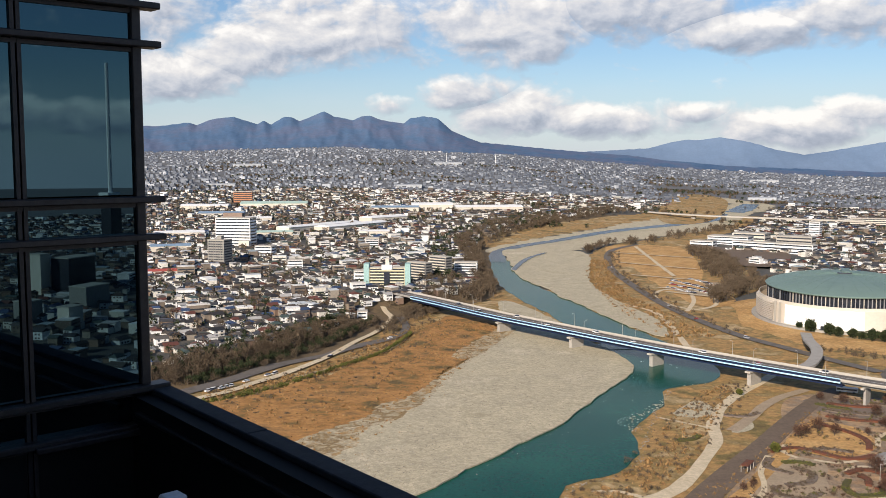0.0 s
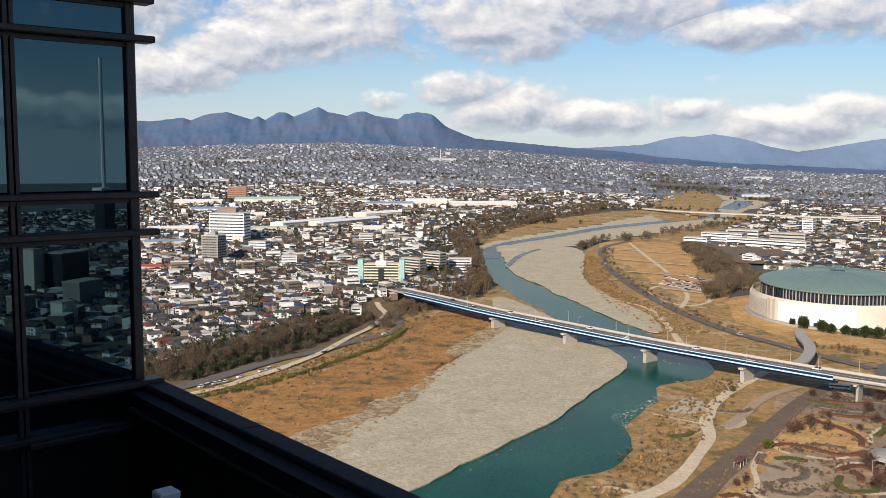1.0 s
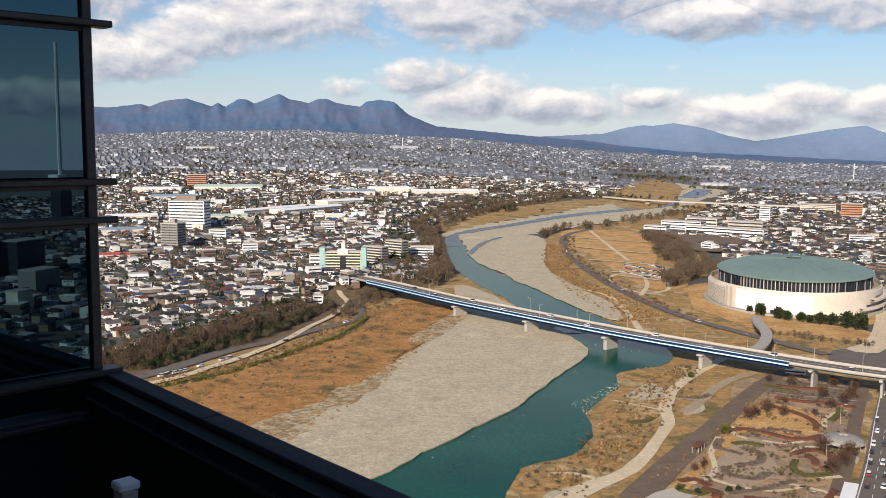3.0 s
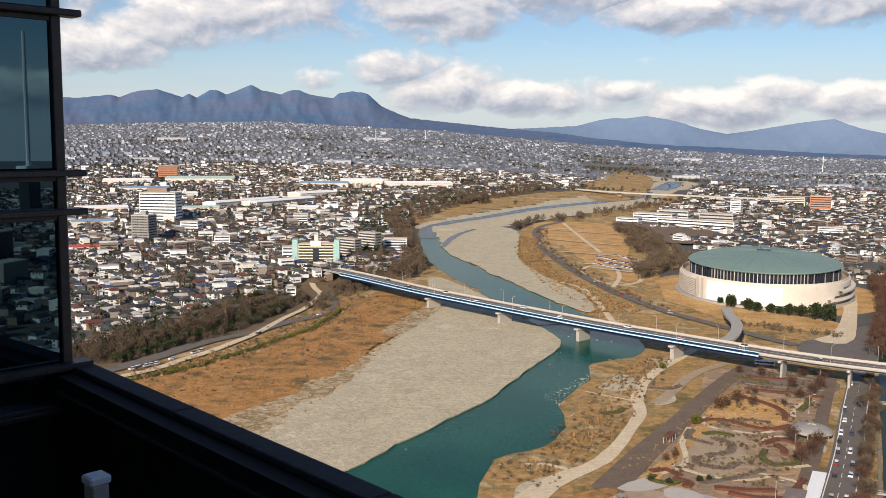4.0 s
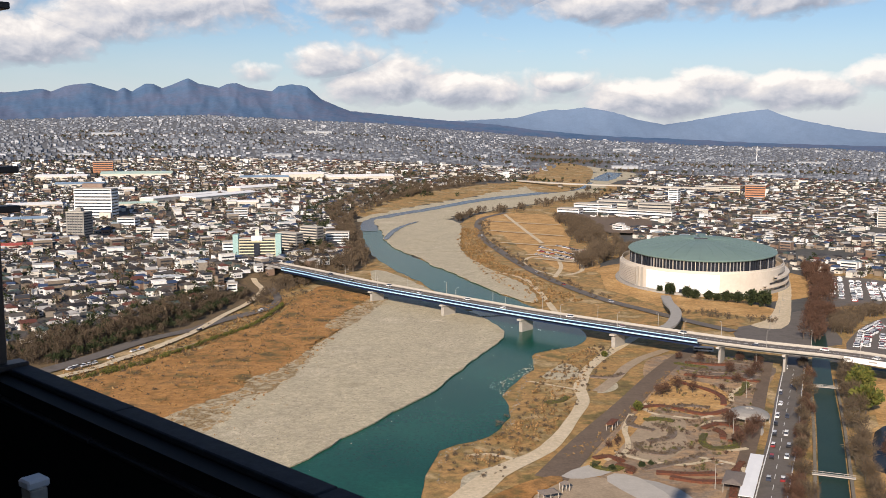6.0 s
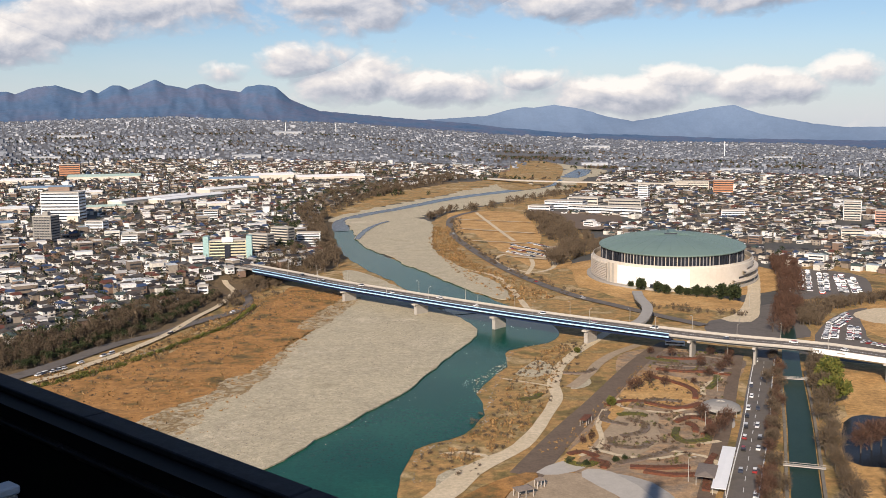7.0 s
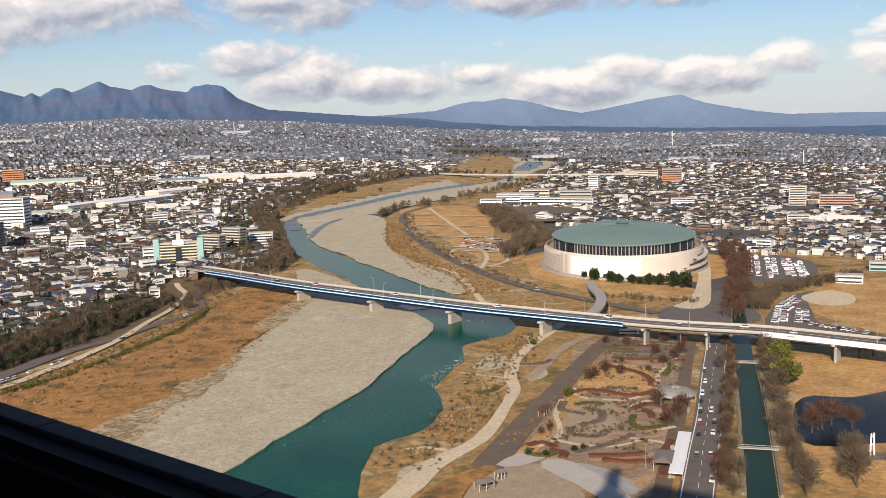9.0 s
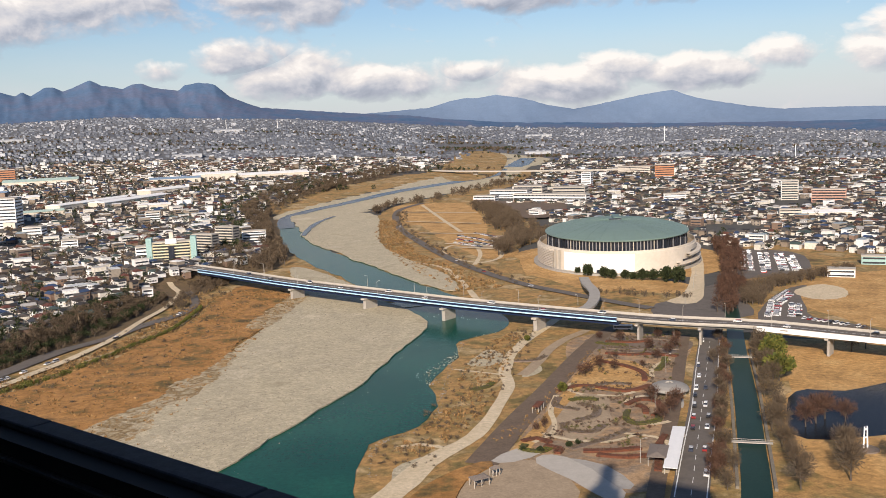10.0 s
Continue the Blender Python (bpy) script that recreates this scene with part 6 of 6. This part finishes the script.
M_TIMBER = material("weathered_timber", [(0.16, 0.13, 0.11), (0.22, 0.185, 0.16)], 1.0, 0.85)

M_GARDEN = material("garden_soil", [(0.16, 0.105, 0.065), (0.33, 0.205, 0.11), (0.24, 0.18, 0.125), (0.42, 0.27, 0.145), (0.20, 0.135, 0.085)], 0.06, 0.95, 0.3, fine=6, grit=1.4)
patch("garden_ground", [(70, 350), (92, 400), (112, 440), (138, 520), (185, 520), (196, 490), (150, 405), (132, 352), (112, 304), (92, 296), (78, 312)], M_GARDEN, 0.14, label="sandy ground of the rose garden", category="ground", ragged=1)
patch("rose_court", [(92, 396), (104, 414), (122, 406), (116, 384), (112, 366), (96, 350), (84, 360)], M_PAVE, 0.24, label="grey-brown paved rose court", category="pavement", ragged=1)
patch("garden_lawn", [(112, 430), (124, 455), (134, 470), (152, 462), (152, 430), (136, 414), (126, 412)], M_FIELD, 0.26, label="round tan garden lawn", category="grass", ragged=1)
patch("paved_court", [(30, 300), (46, 326), (62, 335), (75, 331), (80, 312), (76, 290), (40, 280)], M_PAVE, 0.28, label="tan paved court with a shelter", category="pavement", ragged=0.5)
patch("sand_mound", [(20, 300), (34, 322), (52, 335), (56, 331), (44, 318), (34, 296)], M_GRASS, 0.34, 0.6, label="orange grass bank round the court", category="grass", ragged=0.5)
patch("pale_walk", [(76, 338), (84, 334), (92, 318), (95, 296), (88, 290), (80, 312), (72, 330)], M_PALEPAVE, 0.36, label="pale zigzag paved walk", category="pavement", step_m=30)
patch("stepped_terrace", [(85, 332), (96, 322), (100, 302), (94, 300), (90, 320)], M_CONCRETE, 0.4, label="grey stepped terrace", category="terrace", step_m=30)
patch("cross_walk", [(56, 336), (68, 347), (76, 340), (64, 333)], M_PALEPAVE, 0.37, label="pale paved walk to the levee", category="pavement", step_m=30)
patch("north_beds", [(138, 500), (150, 520), (180, 512), (196, 492), (182, 470), (160, 478)], M_ROSE, 0.24, label="bare brown flower beds", category="flower bed", ragged=2)
hedge_no = 0
for pts, mat in (([(102, 418), (116, 424), (132, 410), (146, 416)], M_BED), ([(146, 424), (150, 438), (146, 452), (136, 466)], M_BED), ([(124, 382), (120, 372), (122, 364), (132, 366), (134, 374)], M_BOX),
                 ([(126, 390), (134, 396), (140, 392), (138, 380), (132, 372)], M_BED), ([(130, 376), (132, 384), (130, 388)], M_BED), ([(88, 342), (98, 346), (108, 352), (116, 358)], M_ROSE),
                 ([(92, 338), (102, 336), (114, 336)], M_BED), ([(96, 333), (106, 328), (116, 328)], M_BED), ([(112, 312), (116, 322), (122, 338), (128, 348)], M_BED), ([(72, 350), (70, 345), (76, 341), (80, 344)], M_BOX),
                 ([(72, 354), (78, 356), (82, 350)], M_BED), ([(79, 347), (84, 343), (82, 338)], M_BED), ([(148, 492), (158, 486), (172, 484), (184, 478)], M_ROSE), ([(144, 480), (154, 474), (166, 472), (178, 464)], M_BED),
                 ([(152, 506), (164, 500), (176, 500)], M_BED), ([(158, 440), (166, 452), (170, 462)], M_BOX), ([(100, 408), (96, 396), (104, 388)], M_ROSE), ([(106, 396), (112, 390), (108, 378), (98, 374)], M_ROSE),
                 ([(94, 372), (92, 364), (100, 358), (108, 366)], M_ROSE), ([(104, 402), (110, 404), (116, 400)], M_BOX), ([(146, 504), (152, 498), (160, 494)], M_BOX), ([(166, 508), (178, 506), (188, 498)], M_ROSE),
                 ([(118, 420), (128, 424), (138, 420)], M_ROSE), ([(64, 430), (72, 434), (76, 440)], M_BOX), ([(94, 478), (104, 476), (112, 484)], M_ROSE)):
    bed = ribbon("garden_hedge", [(x, y, 2.6 if mat is not M_ROSE else 3.4) for x, y in pts], mat, 1.0 if mat is not M_ROSE else 0.7,
           {"rust_hedge": "curving rust-red clipped hedge", "clipped_green": "curving low green hedge", "bare_rose_beds": "curving bed of bare rose bushes"}[mat.name], "hedge", kind="", ragged=0.4, thick=0.9, step_m=3)
    hedge_no += 1
    sprig_x, sprig_y = belt([(x, y, 2.8) for x, y in pts], 26 * len(pts), 400 + hedge_no)
    sprigs = tufts(sprig_x, sprig_y, np.full(len(sprig_x), 0.2), sizes(len(sprig_x), 0.9, 1.9, hedge_no), 16, 500 + hedge_no, 0.28, 0.08, 0.7, 0.0)
    leaf = new("foliage", mesh_of("foliage", sprigs.reshape(-1, 3).tolist(), np.arange(len(sprigs) * 3).reshape(-1, 3).tolist(), [{"rust_hedge": M_RUST, "clipped_green": M_OLIVE, "bare_rose_beds": M_BARE}[mat.name]]))
    leaf.parent = bed
for pts in ([(118, 408), (126, 404), (136, 408)], [(140, 400), (132, 400), (126, 392)], [(122, 366), (128, 362), (136, 364)], [(82, 362), (90, 352), (104, 346), (118, 352)], [(112, 430), (108, 418), (112, 410)],
            [(76, 352), (86, 362), (90, 376), (92, 390), (100, 412)], [(152, 430), (158, 446), (172, 460)], [(110, 356), (120, 350), (126, 342), (122, 326), (114, 310)]):
    ribbon("garden_path", [(x, y, 2.4) for x, y in pts], M_PATH, 0.42, "pale sandy garden path", "path", ragged=0.2, step_m=4)


def shelter(label, at, size, turn, roof_mat, peak=0.8):
    """An open shelter: posts under a hipped roof."""
    w, d, h = size
    ob = thing("garden_shelter", label, "shelter", (*at, 0.25), turn)
    for sx in (-1, 0, 1):
        for sy in (-1, 1):
            part("post", rod((sx * w * 0.45, sy * d * 0.42, 0), (sx * w * 0.45, sy * d * 0.42, h), 0.14, sides=6), M_PALEPAVE, ob)
    bm = bmesh.new()
    low = [bm.verts.new((sx * w / 2, sy * d / 2, h + z)) for z in (0, 0.2) for sx, sy in ((-1, -1), (1, -1), (1, 1), (-1, 1))]
    a, b = bm.verts.new((-w * 0.25, 0, h + 0.2 + peak)), bm.verts.new((w * 0.25, 0, h + 0.2 + peak))
    for f in ((0, 1, 5, 4), (1, 2, 6, 5), (2, 3, 7, 6), (3, 0, 4, 7), (3, 2, 1, 0)):
        bm.faces.new([low[i] for i in f])
    bm.faces.new((low[4], low[5], b, a)), bm.faces.new((low[6], low[7], a, b)), bm.faces.new((low[5], low[6], b)), bm.faces.new((low[7], low[4], a))
    part("roof", bm, roof_mat, ob)
    for s in (-1, 1):
        part("bench", block(-w * 0.3, w * 0.3, s * d * 0.2 - 0.2, s * d * 0.2 + 0.2, 0.35, 0.45), M_TIMBER, ob)
    return ob


shelter("grey roofed shelter on the paved court", (48, 314), (6.5, 4.5, 2.8), 20, M_TIMBER)
shelter("dark roofed shelter near the court edge", (55, 322), (3.2, 2.6, 2.6), 20, M_TIMBER)
shelter("red roofed shelter beside the levee walk", (87, 392), (9, 3.2, 2.8), 62, M_BED, 0.5)
shelter("long white canopy beside the road", (124, 327), (46, 5, 3.2), 65, M_WHITE, 0.3)
shelter("grey roofed kiosk in the gardens", (116, 323), (14, 7, 3.4), 65, M_TIMBER, 1.0)

pergola = thing("glass_pergola", "round grey glazed pergola", "pergola", (150, 402, 0.2), 0)
bm = bmesh.new()
rows = []
for k in range(5):
    a = math.pi / 2 * k / 4
    rows.append([bm.verts.new((9 * math.cos(a) * math.cos(t), 9 * math.cos(a) * math.sin(t), 2.4 + 3.0 * math.sin(a))) for t in np.linspace(0, math.tau, 25)[:-1]] if k < 4 else None)
for lo, hi in zip(rows[:3], rows[1:4]):
    for i in range(24):
        bm.faces.new((lo[i], lo[(i + 1) % 24], hi[(i + 1) % 24], hi[i]))
bm.faces.new(rows[3])
part("roof", bm, M_GREY, pergola)
for i in range(12):
    t = math.tau * i / 12
    part("post", rod((8.8 * math.cos(t), 8.8 * math.sin(t), 0), (8.8 * math.cos(t), 8.8 * math.sin(t), 2.5), 0.12), M_PALEPAVE, pergola)
    part("rib", rod((9.0 * math.cos(t), 9.0 * math.sin(t), 2.5), (0.5 * math.cos(t), 0.5 * math.sin(t), 5.6), 0.1, sides=4), M_PALEPAVE, pergola)
patch("pergola_apron", [(154, 396), (162, 410), (160, 414), (150, 384), (147, 380)], M_PALEPAVE, 0.45, label="pale paved apron beside the pergola", category="pavement", step_m=20)

monument = thing("monument", "slender white twin-legged monument on a round base", "monument", (193, 316, 0.1), 20)
part("base", rod((0, 0, 0), (0, 0, 0.5), 5, 4.8, 20), M_ROSE, monument)
for s in (-1, 1):
    part("leg", rod((s * 1.1, 0, 0.5), (s * 0.7, 0, 9.0), 0.4, 0.28, 4), M_WHITE, monument)
for z in (4.5, 7.6):
    part("crossbar", block(-0.9, 0.9, -0.2, 0.2, z, z + 0.5), M_WHITE, monument)

for x, y, l, label in ((155.5, 330, 15, "concrete footbridge over the canal"), (205.5, 450, 15, "slim concrete footbridge over the canal")):
    ob = thing("footbridge", label, "footbridge", (x, y, 1.2), -23)
    part("deck", block(-l / 2, l / 2, -1.1, 1.1, 0, 0.35, 0.05), M_PALEPAVE, ob)
    for s in (-1, 1):
        part("railing", block(-l / 2, l / 2, s * 1.05 - 0.05, s * 1.05 + 0.05, 0.85, 1.0), M_CONCRETE, ob)
        for k in range(6):
            px_ = -l / 2 + l * (k + 0.5) / 6
            part("post", rod((px_, s * 1.05, 0.3), (px_, s * 1.05, 0.9), 0.05), M_CONCRETE, ob)

# ---- stones, foam and reed edges by the water ----
def stones(name, x, y, size, label, seed, lift=0.3):
    """Low-poly boulders as one heap."""
    rng = np.random.default_rng(seed)
    n = len(x)
    base = np.array([(1, 0, 0), (-1, 0, 0), (0, 1, 0), (0, -1, 0), (0, 0, 1), (0, 0, -1)], float)
    p = base[None] * (size[:, None, None] * rng.uniform(0.5, 1.2, (n, 6, 1)))
    p[..., 2] *= 0.6
    return quads_mesh(name, [(rows_of(x, y, np.full(n, lift), rng.uniform(0, 6, n), p),
                              [(0, 2, 4), (2, 1, 4), (1, 3, 4), (3, 0, 4), (2, 0, 5), (1, 2, 5), (3, 1, 5), (0, 3, 5)], 0)], [M_STONE], label, "stones")


bx, by = belt([(-82, 338, 14), (-52, 390, 30), (-34, 440, 52), (-20, 490, 64), (0, 550, 72), (8, 610, 60), (0, 680, 36)], 5200, 61)
stones("bar_stones", bx + np.random.default_rng(5).normal(0, 12, 5200), by, sizes(5200, 0.1, 0.42, 62), "scattered pale stones on the gravel bar", 63, 1.0)
bx, by = belt([(48, 444, 6), (46, 462, 8), (54, 476, 8), (64, 496, 4)], 90, 64)
stones("rapids_stones", bx, by, sizes(90, 0.25, 0.7, 65), "pale boulders in the rapids", 66, 0.3)
bx, by = belt([(12, 330, 5), (14, 362, 3), (28, 374, 3), (44, 398, 3), (49, 425, 3), (74, 526, 3), (99, 546, 3)], 200, 67)
stones("bank_stones", bx, by, sizes(200, 0.2, 0.6, 68), "grey stones along the water's edge", 69, 0.4)
bx, by = belt([(42, 452, 4), (42, 464, 5), (50, 474, 4)], 60, 70)
stones("foam", bx, by, sizes(60, 0.2, 0.5, 71), "white foam on the rapids", 72, 0.1).data.materials[0] = M_FOAM
bx, by = belt([(62, 606, 14), (78, 600, 12), (92, 588, 10)], 26, 73)
stones("foam_at_bridge", bx, by, sizes(26, 0.2, 0.6, 74), "white foam under the bridge", 75, 0.1).data.materials[0] = M_FOAM

# ---- masts on the skyline ----
for az_, r_, h_ in ((-5.45, 3300, 34), (-2.5, 3400, 30), (20.3, 3000, 50), (27.5, 2400, 26)):
    x, y = r_ * math.sin(radians(az_)), r_ * math.cos(radians(az_))
    ob = thing("chimney", "slender white chimney on the far plain", "chimney", (x, y, height(x, y)))
    part("shaft", rod((0, 0, -2), (0, 0, h_), 1.3, 0.8, 8), M_WHITE, ob)
    part("rim", rod((0, 0, h_), (0, 0, h_ + 1.5), 1.1, 1.1, 8), M_CONCRETE, ob)

# ---- rough planting in the gardens ----
rng = np.random.default_rng(91)
gx_, gy_ = rng.uniform(74, 200, 4200), rng.uniform(338, 520, 4200)
inside = (gx_ > np.interp(gy_, [330, 380, 426, 475, 520], [74, 86, 110, 136, 158])) & (gx_ < np.interp(gy_, [330, 366, 432, 492, 520], [118, 132, 163, 192, 200]))
inside &= np.array([noise.noise((x * 0.075, y * 0.075, 3.0)) > -0.02 for x, y in zip(gx_, gy_)])
gx_, gy_ = gx_[inside], gy_[inside]
pick = rng.random(len(gx_))
for name, use, mat, label in (("garden_shrubs", pick < 0.55, M_BARE, "low bare brown shrubs in the gardens"), ("garden_rust_shrubs", (pick >= 0.55) & (pick < 0.8), M_RUST, "low rust-coloured shrubs in the gardens"),
                              ("garden_green_shrubs", pick >= 0.8, M_OLIVE, "low olive shrubs in the gardens")):
    woods(name, gx_[use], gy_[use], sizes(use.sum(), 0.6, 2.2, 92), mat, 93, label, 26, 0.3, 0.06, 0.7, 0.0, "shrubs")
bx, by = belt([(62, 352, 10), (88, 392, 8), (114, 436, 8), (140, 486, 8)], 120, 94)
woods("levee_tufts", bx, by, sizes(120, 0.8, 1.8, 95), M_REED, 96, "dry tufts beside the levee walk", 12, 0.45, 0.12, 0.6, 0.0, "grass")

mast = thing("radio_mast", "tall white radio mast on the roof of a dark office tower", "mast", (1392, -462, 0), 20)
part("shaft", rod((0, 0, 82), (0, 0, 272), 3.2, 2.4, 8), M_WHITE, mast)
part("plant_room", block(-16, 10, -9, 9, 77, 82, 0.3), M_WHITE, mast, "white plant room")
part("base", block(-12, 12, -9, 9, 0, 77, 0.3), M_DARKGLASS, mast)
